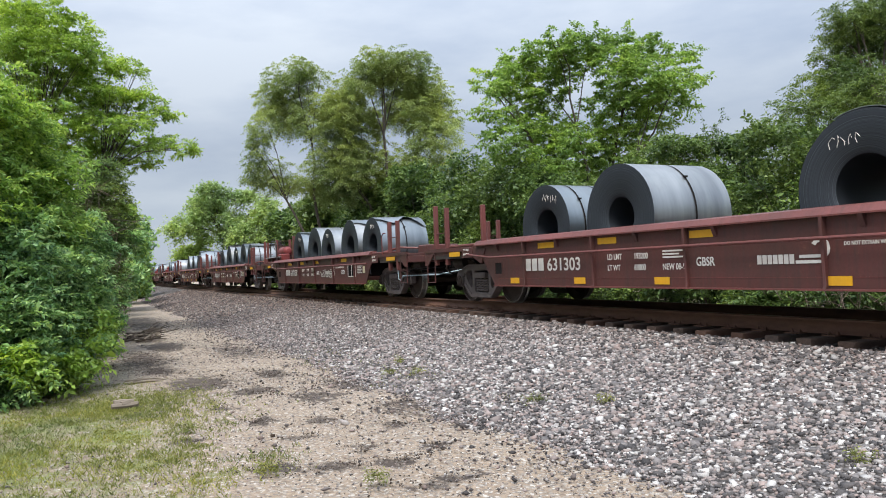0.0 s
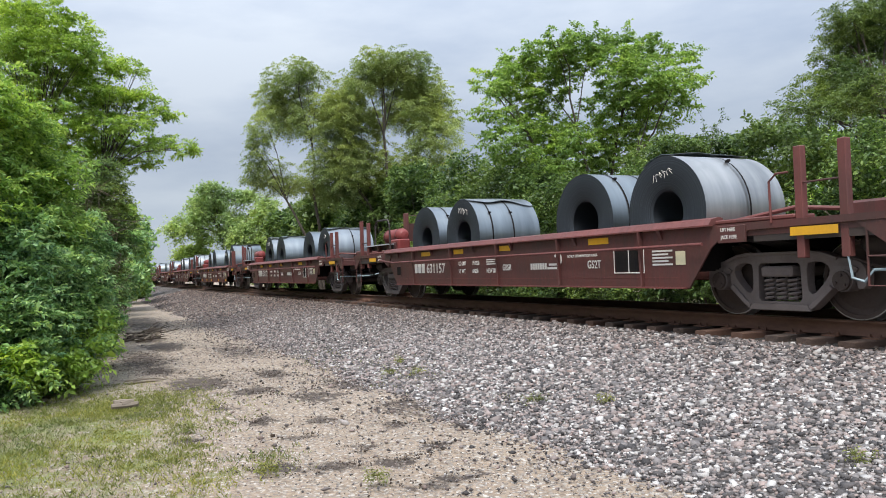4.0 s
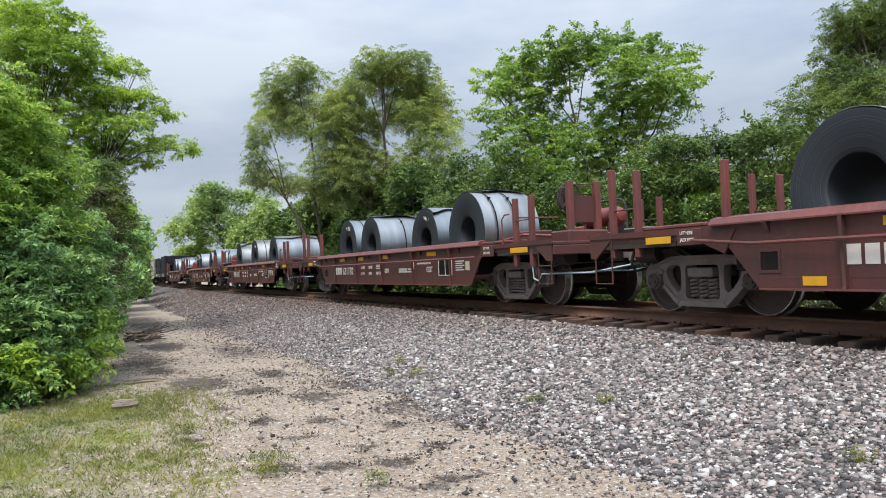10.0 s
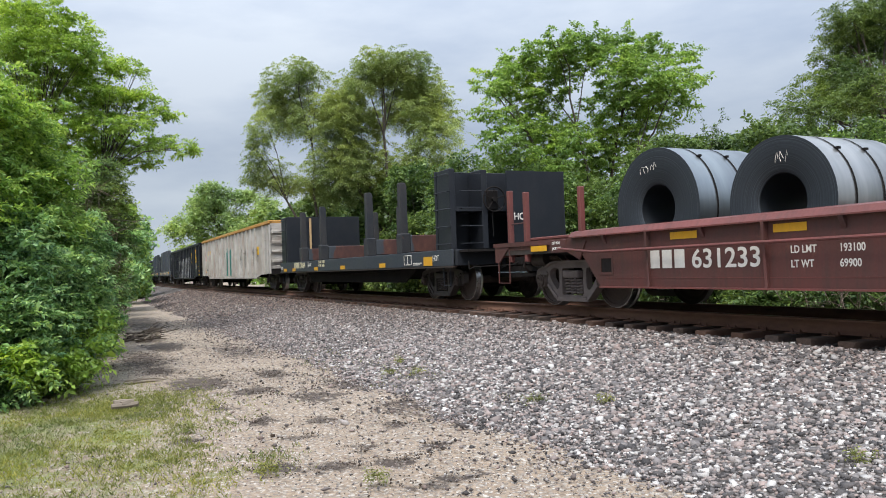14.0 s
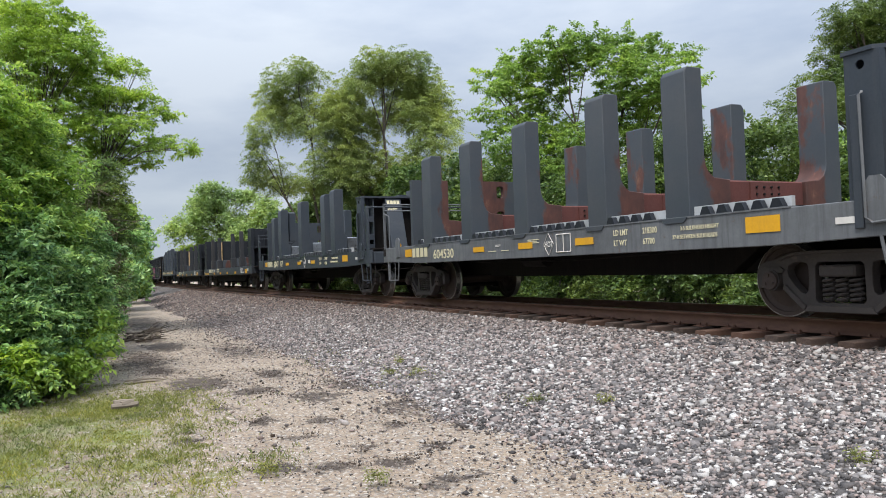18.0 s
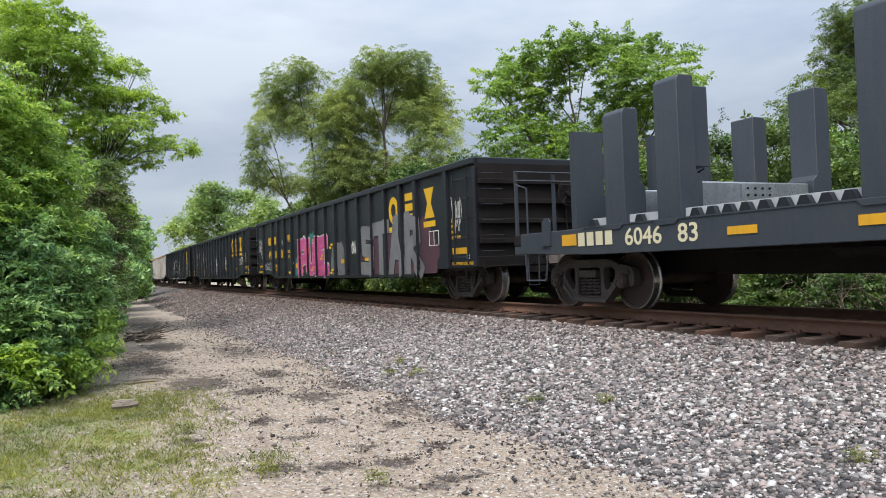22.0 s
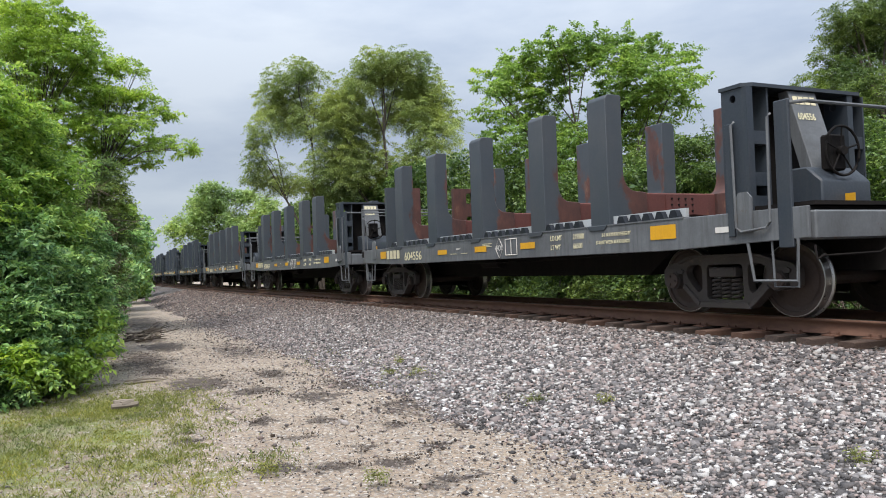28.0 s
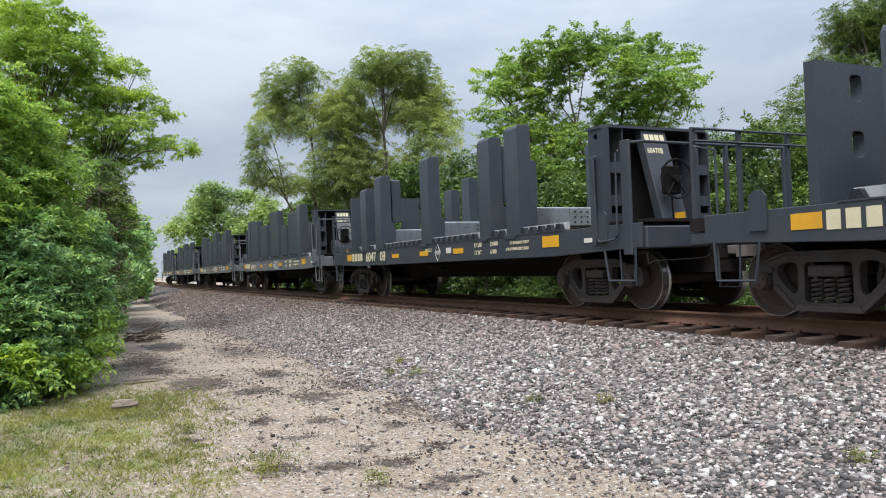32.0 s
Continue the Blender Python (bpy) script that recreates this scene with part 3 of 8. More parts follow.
def build_track():
    build_ground()
    st = list(np.arange(-680, -30, 10.0)) + list(np.arange(-30, 60, 0.5)) + list(np.arange(60, 400, 5.0)) + list(np.arange(400, 900, 40.0))
    offs = [-5.2, -4.8, -4.4, -4.0, -3.6, -3.2, -2.8, -2.4, -2.0, -1.75, -1.4, -0.75, 0, 0.75, 1.4, 1.9, 2.6, 3.4]
    bed = sweep([(a, bed_height(a)) for a in offs], st, "ballast", [M_BED], 0.012)
    # band of painted shade across the bed, between these offsets
    bed.attributes.new("train_shade", "FLOAT", "POINT").data.foreach_set("value", np.tile(np.array([1.0 if -1.0 < a < 3.0 else 0.0 for a in offs], dtype=np.float32), len(st)))
    ballast = tagged(new("ballast", bed), "grey and pinkish crushed stone ballast shoulder", "ballast", kind="structure")
    track = thing("track", "rusty steel rails spiked to weathered wooden ties", "railway track", kind="structure")
    # rails: T section
    base, top = RAIL_Z - 0.172, RAIL_Z
    half = [(0.070, base), (0.070, base + 0.012), (0.012, base + 0.032), (0.009, top - 0.048), (0.034, top - 0.036), (0.036, top - 0.008)]
    for side in (-0.754, 0.754):
        prof = [(side + a, z) for a, z in half] + [(side + 0.028, top - 0.001), (side - 0.028, top - 0.001)] + [(side - a, z) for a, z in reversed(half)]
        me = sweep(prof, st, "rail", [M_RAIL])
        tagged(new("rail", me), "rust-brown steel rail").parent = track
        head = sweep([(side - 0.026, top), (side + 0.026, top)], st, "rail_head", [M_RAILTOP])
        tagged(new("rail_head", head), "burnished running surface").parent = track
    # ties with plates and spikes
    tie = Shape().prism([(-0.10, 0), (0.10, 0), (0.097, 0.168), (0.085, 0.178), (-0.085, 0.178), (-0.097, 0.168)], -1.33, 1.33, "x").mesh("tie", [M_TIE])
    plate = Shape()
    plate.prism([(-0.09, 0), (0.09, 0), (0.09, 0.014), (-0.09, 0.014)], -0.19, 0.19, "x")
    for dx, dy in ((-0.10, -0.06), (0.10, 0.06), (-0.10, 0.06), (0.15, -0.06)):
        plate.box(dx - 0.012, dx + 0.012, dy - 0.012, dy + 0.012, 0.012, 0.045)
    plate = plate.mesh("tie_plate", [M_RAIL])
    r = random.Random(3)
    rest = Shape()
    tie_top = RAIL_Z - 0.172 - 0.014
    for i in range(400):
        s = 1.0 + 0.512 * i
        m = on_line(s, tie_top - 0.178) @ pose(r.uniform(-0.05, 0.05), r.uniform(-0.03, 0.03), 0, 0, 0, r.uniform(-1.2, 1.2))
        if i < 200:
            part("tie", tie, None, track, at=m)
            if i < 58:
                for side in (-0.754, 0.754):
                    part("tie_plate", plate, None, track, at=on_line(s, tie_top) @ pose(side, 0, 0))
        else:
            o = [tuple(m @ Vector(p)) for p in ((-1.3, -0.11, 0), (1.3, -0.11, 0), (1.3, 0.11, 0), (-1.3, 0.11, 0), (-1.3, -0.11, 0.17), (1.3, -0.11, 0.17), (1.3, 0.11, 0.17), (-1.3, 0.11, 0.17))]
            rest.add(o, [(4, 5, 6, 7), (0, 1, 5, 4), (1, 2, 6, 5), (2, 3, 7, 6), (3, 0, 4, 7)])
    far = part("far_ties", rest, M_TIE, track)
    tagged(far, "weathered wooden ties far down the line", kind="stuff")
    return ballast


CUBE = [(x, y, z) for z in (-0.62, 0.62) for y in (-0.7, 0.7) for x in (-0.75, 0.75)]
CUBE_F = [(0, 2, 3), (0, 3, 1), (4, 5, 7), (4, 7, 6), (0, 1, 5), (0, 5, 4), (2, 6, 7), (2, 7, 3), (0, 4, 6), (0, 6, 2), (1, 3, 7), (1, 7, 5)]
OCTA = [(1, 0, 0), (-1, 0, 0), (0, 1, 0), (0, -1, 0), (0, 0, 0.8), (0, 0, -0.8)]
OCTA_F = [(0, 2, 4), (2, 1, 4), (1, 3, 4), (3, 0, 4), (2, 0, 5), (1, 2, 5), (3, 1, 5), (0, 3, 5)]


def stones(centres, sizes, fine=True):
    """Crushed stones of given size: angular, squashed, turned at random."""
    n = len(centres)
    base, tris = (np.array(CUBE), CUBE_F) if fine else (np.array(OCTA), OCTA_F)
    k = len(base)
    v = base[None] + rng.uniform(-0.34, 0.34, (n, k, 3)) * (1.0 if fine else 0.8)
    v = v * np.stack([rng.uniform(0.8, 1.35, n), rng.uniform(0.7, 1.1, n), rng.uniform(0.55, 0.95, n)], -1)[:, None, :]
    a, b = rng.uniform(0, 6.28, n), rng.uniform(-0.9, 0.9, n)
    ca, sa, cb, sb = np.cos(a), np.sin(a), np.cos(b), np.sin(b)
    x, y, z = v[..., 0].copy(), v[..., 1].copy(), v[..., 2].copy()
    y, z = y * cb[:, None] - z * sb[:, None], y * sb[:, None] + z * cb[:, None]
    x, y = x * ca[:, None] - y * sa[:, None], x * sa[:, None] + y * ca[:, None]
    v = np.stack([x, y, z], -1) * sizes[:, None, None] + centres[:, None, :]
    f = (np.array(tris)[None] + k * np.arange(n)[:, None, None]).reshape(-1, 3)
    return v.reshape(-1, 3), f


def dusty_brown(a, s):
    """How brown the stones are: brake dust by offset a, and more with place s."""
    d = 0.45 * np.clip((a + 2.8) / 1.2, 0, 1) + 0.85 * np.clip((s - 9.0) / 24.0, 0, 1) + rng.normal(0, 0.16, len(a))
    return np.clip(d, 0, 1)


def build_stones(ballast):
    hs = np.vectorize(bed_height)
    near, far = [], []
    for s0, s1, n, size, out in ((1.6, 7.5, 36000, 0.0175, near), (7.5, 14, 28000, 0.0195, near), (14, 28, 36000, 0.0235, far), (28, 62, 22000, 0.034, far)):
        a = -1.35 - np.abs(rng.beta(1.05, 1.25, n)) * 3.9
        s = rng.uniform(s0, s1, n)
        z = hs(a) + rng.uniform(-0.012, 0.014, n)
        sz = size * rng.lognormal(0, 0.30, n)
        x = np.array([line(q)[0] for q in s]) + a
        out.append((np.stack([x, s, z], -1), sz, dusty_brown(a, s)))
    # between the ties and on the far shoulder, coloured dark for the train's shade
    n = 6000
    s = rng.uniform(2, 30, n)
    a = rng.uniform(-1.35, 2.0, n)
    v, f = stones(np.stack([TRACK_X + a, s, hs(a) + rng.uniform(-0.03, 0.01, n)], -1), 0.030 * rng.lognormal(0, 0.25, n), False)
    tagged(new("oily_ballast", raw_mesh("oily_ballast", v, f, [M_STONE_SHADED])), "stones between the ties, coloured dark for the train's shade", "gravel", kind="stuff")
    # strays on the dirt, thinning away from the toe
    n = 16000
    d = rng.exponential(0.70, n)
    s = rng.uniform(2.2, 30, n)
    far.append((np.stack([TRACK_X - 4.3 - d, s, rng.uniform(-0.012, 0.006, n)], -1), 0.0125 * rng.lognormal(0, 0.45, n), rng.uniform(0.1, 0.9, n)))
    n = 17000
    far.append((np.stack([rng.uniform(-0.8, 4.4, n), 2.5 + 15 * rng.random(n) ** 1.5, np.full(n, -0.014)], -1), 0.0062 * rng.lognormal(0, 0.45, n), rng.uniform(0.0, 0.8, n)))
    for name, sets, fine in (("loose_ballast", near, True), ("scattered_gravel", far, False)):
        v, f = stones(np.concatenate([q[0] for q in sets]), np.concatenate([q[1] for q in sets]), fine)
        me = raw_mesh(name, v, f, [M_STONE])
        browning = np.concatenate([q[2] for q in sets])
        me.attributes.new("browning", "FLOAT", "POINT").data.foreach_set("value", np.repeat(browning, len(v) // len(browning)).astype(np.float32))
        ob = new(name, me)
        tagged(ob, "loose grey, white and pinkish crushed stones", "gravel", kind="stuff")
    # the nearest large stones, one by one
    shapes = []
    for i in range(10):
        v, f = stones(np.zeros((1, 3)), np.ones(1))
        shapes.append(raw_mesh("ballast_stone", v, f, [M_STONE1]))
    r = random.Random(11)
    for i in range(260):
        s, a = r.uniform(2.6, 9.5), -r.uniform(1.5, 4.9)
        ob = part("ballast_stone", shapes[i % 10], None, ballast)
        q = r.uniform(0.032, 0.048)
        ob.matrix_basis = pose(TRACK_X + a, s, bed_height(a) + 0.012, r.uniform(-20, 20), r.uniform(-20, 20), r.uniform(0, 360)) @ Matrix.Scale(q, 4)


BALLAST = build_track()

# ---- plants ----


def unit(a):
    return a / np.maximum(np.linalg.norm(a, axis=-1, keepdims=True), 1e-6)


def spray_leaves(origin, heading, length, per, size, droop=0.25, width=0.5):
    """Leafy twigs: along each twig, leaves left and right in turn, each a folded blade."""
    n = len(origin)
    t = (np.arange(per) + 0.6) / per
    side = unit(np.cross(heading, np.array([0, 0, 1.0]) + rng.normal(0, 0.35, (n, 3))))
    p = origin[:, None, :] + heading[:, None, :] * (length[:, None] * t)[..., None]
    p[..., 2] -= droop * length[:, None] * t ** 2
    sgn = np.where(np.arange(per) % 2 == 0, 1.0, -1.0)
    ax = heading[:, None, :] * 0.55 + side[:, None, :] * sgn[None, :, None] * 0.85 + rng.normal(0, 0.38, (n, per, 3))
    ax[..., 2] -= 0.25
    ax = unit(ax).reshape(-1, 3)
    p = p.reshape(-1, 3)
    k = len(p)
    up = unit(np.array([0, 0, 1.0]) + rng.normal(0, 0.55, (k, 3)))
    bs = unit(np.cross(ax, up))
    nm = np.cross(bs, ax)
    ln = size * rng.lognormal(0, 0.25, k)[:, None]
    wd = ln * width * 0.5
    v = np.stack([p, p + ax * ln * 0.5 + bs * wd + nm * ln * 0.10, p + ax * ln - nm * ln * 0.08, p + ax * ln * 0.5 - bs * wd + nm * ln * 0.10], 1)
    return v.reshape(-1, 3)


def lobe_twigs(lobes, clump, cover, twigs):
    """Twig starts in clumps spread over lobes (x, y, z, spread, height), with gaps between the clumps."""
    os, hs = [], []
    for x, y, z, rx, rz in lobes:
        ex, ez = max(0.45 * rx, rx - 0.85 * clump), max(0.45 * rz, rz - 0.85 * clump)
        area = 4 * math.pi * (rx * rx + 2 * rx * rz) / 3
        nc = max(6, int(cover * area / (math.pi * clump * clump)))
        d = unit(rng.normal(0, 1, (nc, 3)))
        rad = rng.uniform(0.25, 1.0, nc) ** 0.45
        cen = d * rad[:, None] * np.array([ex, ex, ez])
        up = unit(cen / np.array([ex, ex, ez]) * 0.8 + rng.normal(0, 0.45, (nc, 3)) + np.array([0, 0, 0.15]))
        o = np.repeat(cen, twigs, 0) + rng.normal(0, 0.42, (nc * twigs, 3)) * clump * np.array([1, 1, 0.75])
        os.append(o + np.array([x, y, z]))
        hs.append(np.repeat(up, twigs, 0) + rng.normal(0, 0.5, (nc * twigs, 3)))
    return np.concatenate(os), unit(np.concatenate(hs))


def leaf_mesh(name, v, mat, thin):
    """Leaves from their corners; far away a leaf is a single triangle."""
    if thin:
        q = v.reshape(-1, 4, 3)
        v = np.stack([q[:, 0], q[:, 1] * 0.5 + q[:, 2] * 0.5, q[:, 3] * 0.5 + q[:, 2] * 0.5], 1)
        v[:, 1:] += (v[:, 1:] - v[:, 1:].mean(1, keepdims=True)) * 0.9
        v = v.reshape(-1, 3)
        return raw_mesh(name, v, np.arange(len(v)).reshape(-1, 3), [mat])
    return raw_mesh(name, v, np.arange(len(v)).reshape(-1, 4), [mat])


def foliage(name, lobes, cover, size, mat, parent, twig=0.45, per=9, droop=0.25, width=0.5, floor=None, label="", twigs=9, thin=False, core=0.0):
    o, h = lobe_twigs(lobes, 0.75 * twig, cover, twigs)
    if floor is not None:
        keep = o[:, 2] > floor
        o, h = o[keep], h[keep]
    ln = rng.uniform(0.6, 1.3, len(o)) * twig
    v = spray_leaves(o, h, ln, per, size, droop, width)
    if core:
        # older, larger leaves inside the crown
        inner = [(x, y, z, rx * 0.60, rz * 0.60) for x, y, z, rx, rz in lobes]
        o, h = lobe_twigs(inner, 0.9 * twig, core, 8)
        v = np.concatenate([v, spray_leaves(o, h, rng.uniform(0.5, 1.0, len(o)) * twig, 6, size * 1.5, droop, width * 1.2)])
    ob = new(name, leaf_mesh(name, v, mat, thin))
    ob.parent = parent
    if label:
        tagged(ob, label)
    return ob


def limbs(base, forks, lobes, r0, seed, per_lobe=5, top=0.55):
    """Trunk or several stems from the base, limbs to the lobes and twigs in them, tapered."""
    q = random.Random(seed)
    sh = Shape()
    bx, by, bz = base
    stems = []
    for i in range(forks):
        tgt = lobes[(i * max(1, len(lobes) // forks)) % len(lobes)]
        pts, rad = [], []
        off = Vector((q.uniform(-0.25, 0.25), q.uniform(-0.25, 0.25), 0)) * (0 if forks == 1 else 1.2)
        a, b = Vector((bx, by, bz - 0.2)) + off, Vector(tgt[:3])
        for k in range(9):
            u = k / 8
            p = a.lerp(b, u ** 1.35)
            p.z = a.z + (b.z - a.z) * u ** 0.8
            p += Vector((q.uniform(-1, 1), q.uniform(-1, 1), 0)) * 0.06 * (b - a).length * 0.25 * (0 if k == 0 else 1)
            pts.append(p)
            rad.append(r0 * (1 - 0.85 * u))
        sh.tube(pts, rad, 8)
        stems.append(pts)
    for lb in lobes:
        c = Vector(lb[:3])
        st = min(stems, key=lambda s: min((p - c).length for p in s))
        src = min(st[2:6], key=lambda p: (p - c).length + max(0, p.z - c.z + 0.6) * 2)
        for k in range(per_lobe):
            e = c + Vector((q.uniform(-0.6, 0.6) * lb[3], q.uniform(-0.6, 0.6) * lb[3], q.uniform(-0.5, 0.6) * lb[4]))
            mid = src.lerp(e, 0.5) + Vector((0, 0, 0.12 * (e - src).length))
            r = r0 * (0.30 if k == 0 else 0.14)
            sh.tube([src, src.lerp(mid, 0.5), mid, mid.lerp(e, 0.55), e], [r, r * 0.8, r * 0.6, r * 0.4, r * 0.12], 5)
            for w in range(2):
                g = e + Vector((q.uniform(-0.3, 0.3), q.uniform(-0.3, 0.3), q.uniform(-0.2, 0.3))) * lb[3]
                sh.tube([mid, mid.lerp(g, 0.6), g], [r * 0.4, r * 0.25, r * 0.07], 4)
    return sh


def scatter(lobes, n, seed, k=0.55):
    """Breaks each lobe into smaller ones, so that the crown has an uneven outline and hollows."""
    q = random.Random(seed)
    out = []
    for x, y, z, rx, rz in lobes:
        for i in range(n):
            a, b, c = q.uniform(-1, 1), q.uniform(-1, 1), q.uniform(-1, 1)
            m = max(1.0, math.sqrt(a * a + b * b + c * c))
            f = q.uniform(0.75, 1.2) * k
            out.append((x + a / m * rx * 0.9, y + b / m * rx * 0.9, z + c / m * rz * 0.85, rx * f, rz * f * 0.85))
    return out


def plant(name, label, category, base, forks, lobes, r0, cover, leaf, mat, seed, twig=0.45, per=9, droop=0.25, width=0.5, group="", thin=False, core=0.0, per_lobe=5, twigs=9):
    t = thing(name, label, category, group)
    part("trunk" if r0 > 0.07 else "stem", limbs(base, forks, lobes, r0, seed, per_lobe), M_BARK, t)
    foliage("crown", lobes, cover, leaf, mat, t, twig, per, droop, width, floor=base[2] + 0.02, thin=thin, core=core, twigs=twigs)
    return t


def spray_crown(name, lobes, n, reach, leaf, mat, parent, per=6, sides=3, droop=0.15, width=0.5, floor=None, thin=False, lift=0.4):
    """Flat fans of leafy twigs, layered through lobes (x, y, z, spread, height): each a main twig with side twigs in its plane."""
    org, hed, lng = [], [], []
    for x, y, z, rx, rz in lobes:
        rx, rz = max(0.5 * rx, rx - 0.28 * reach), max(0.5 * rz, rz - 0.28 * reach)
        m = 6 + int(n * (rx + 0.5 * reach) * (rz + 0.3 * reach) / reach ** 2)
        d = unit(rng.normal(0, 1, (m, 3)))
        p = np.array([x, y, z]) + d * (rng.uniform(0.05, 1.0, m) ** 0.5 * rng.lognormal(0, 0.20, m))[:, None] * np.array([rx, rx, rz])
        h = unit(d * np.array([1, 1, lift]) + rng.normal(0, 0.34, (m, 3)) * np.array([1, 1, 0.6]))
        r = reach * rng.uniform(0.55, 1.3, m)
        s = unit(np.cross(h, np.array([0, 0, 1.0]) + rng.normal(0, 0.25, (m, 3))))
        org.append(p), hed.append(h), lng.append(r)
        for i in range(sides):
            t = 0.12 + 0.7 * i / sides
            for sg in (-1.0, 1.0):
                o = p + h * (r * t)[:, None]
                o[:, 2] -= droop * r * t * t
                org.append(o)
                hed.append(unit(h * 0.6 + sg * s * 0.8 + rng.normal(0, 0.16, (m, 3))))
                lng.append(r * (1 - 0.75 * t) * rng.uniform(0.5, 0.85, m))
    org, hed, lng = np.concatenate(org), np.concatenate(hed), np.concatenate(lng)
    if floor is not None:
        keep = org[:, 2] > floor
        org, hed, lng = org[keep], hed[keep], lng[keep]
    ob = new(name, leaf_mesh(name, spray_leaves(org, hed, lng, per, leaf, droop, width), mat, thin))
    ob.parent = parent
    return ob


def knit(lobes, k):
    """The lobes of a crown, and smaller ones half-way to the k nearest of each, so that the crown closes."""
    out, seen = list(lobes), set()
    for i, a in enumerate(lobes):
        near = sorted((n for n in range(len(lobes)) if n != i), key=lambda n: sum((a[m] - lobes[n][m]) ** 2 for m in range(3)))
        for n in near[:k]:
            if (n, i) not in seen:
                seen.add((i, n))
                out.append(tuple(0.5 * (a[m] + lobes[n][m]) * (0.92 if m > 2 else 1.0) for m in range(5)))
    return out


def spray_tree(name, label, category, base, forks, lobes, r0, n, reach, leaf, mat, seed, per=6, sides=3, droop=0.15, width=0.5, group="", thin=False, per_lobe=2, lift=0.4, close=0):
    t = thing(name, label, category, group)
    part("trunk" if r0 > 0.07 else "stem", limbs(base, forks, lobes, r0, seed, per_lobe), M_BARK, t)
    spray_crown("crown", knit(lobes, close), n, reach, leaf, mat, t, per, sides, droop, width, base[2] + 0.03, thin, lift)
    return t


def branchy(name, label, category, base, fork, tips, r0, leaf, mat, seed, shoots=5, steps=14, shoot=0.75, per=11, droop=0.2, width=0.5, spread=1.0, more=1, start=0.3, group=""):
    """An open tree: limbs rise from the fork to their tips, side shoots all along them carry the leaves."""
    q = random.Random(seed)
    t = thing(name, label, category, group)
    sh = Shape()
    b, fk = Vector(base), Vector(fork)
    sh.tube([b - Vector((0, 0, 0.2)), b.lerp(fk, 0.5), fk], [r0 * 1.15, r0, r0 * 0.85], 9)
    ends = [Vector(p) for p in tips]
    for p in list(ends):
        for k in range(more):
            o = q.choice(ends[:len(tips)])
            e = p.lerp(o, q.uniform(0.0, 0.28)) + Vector((q.uniform(-1, 1), q.uniform(-1, 1), q.uniform(-0.5, 0.3))) * spread
            ends.append(e)
    org, hed = [], []
    for i, e in enumerate(ends):
        src = b.lerp(fk, q.uniform(0.75, 1.0))
        lift = 0.20 * (e - src).length
        ctl = src.lerp(e, 0.5) + Vector((q.uniform(-0.3, 0.3), q.uniform(-0.3, 0.3), lift))
        pts = [src * (1 - u) ** 2 + ctl * 2 * u * (1 - u) + e * u * u + Vector((q.uniform(-1, 1), q.uniform(-1, 1), q.uniform(-1, 1))) * 0.05 for u in (0, 0.2, 0.4, 0.6, 0.8, 1.0)]
        r = r0 * (0.42 if i < len(tips) else 0.22)
        sh.tube(pts, [r * (1 - 0.92 * k / 5) for k in range(6)], 5)
        for k in range(steps):
            u = start + (1 - start) * (k + q.random()) / steps
            f = u * 5
            a = min(4, int(f))
            p = pts[a].lerp(pts[a + 1], f - a)
            d = (pts[a + 1] - pts[a]).normalized()
            for w in range(shoots):
                h = d * q.uniform(0.2, 0.8) + Vector((q.gauss(0, 0.6), q.gauss(0, 0.6), q.gauss(0.0, 0.42)))
                h.normalize()
                org.append(p)
                hed.append(h)
                if w % 2 == 0:
                    # a second shoot from the middle of the first
                    org.append(p + h * shoot * q.uniform(0.3, 0.6))
                    h2 = h + Vector((q.gauss(0, 0.7), q.gauss(0, 0.7), q.gauss(0, 0.35)))
                    hed.append(h2.normalized())
            if k % 2 == 0:
                g = p + Vector(hed[-1]) * shoot * 0.9
                sh.tube([p, p.lerp(g, 0.5), g], [r * 0.25, r * 0.15, 0.004], 3)
    org, hed = np.array([tuple(p) for p in org]), np.array([tuple(p) for p in hed])
    v = spray_leaves(org, hed, rng.uniform(0.5, 1.25, len(org)) * shoot, per, leaf, droop, width)
    part("trunk", sh, M_BARK, t)
    ob = new("crown", leaf_mesh("crown", v, mat, False))
    ob.parent = t
    return t


def dry_brush(x, y, z0, z1, w, n, seed, label):
    """A tangle of bare twigs."""
    q = random.Random(seed)
    t = thing("dry_brush", label, "brush")
    sh = Shape()
    for i in range(n):
        a = Vector((x + q.uniform(-w, w), y + q.uniform(-w, w), z0 + (z1 - z0) * q.random() ** 1.4))
        d = Vector((q.gauss(0, 0.6), q.gauss(0, 0.6), q.gauss(0.25, 0.5)))
        m = a + d * 0.35 + Vector((q.gauss(0, 0.05), q.gauss(0, 0.05), 0.05))
        r = q.uniform(0.003, 0.007)
        sh.tube([a, m, a + d * 0.5 + Vector((0, 0, q.uniform(-0.15, 0.05)))], [r, r * 0.8, r * 0.3], 3)
    part("twig_tangle", sh, M_DRY, t)
    part("stem", Shape().tube([(x, y, z0 - 0.2), (x + 0.1, y, (z0 + z1) * 0.5), (x, y + 0.1, z1)], [0.03, 0.022, 0.006], 6), M_BARK, t)
    return t


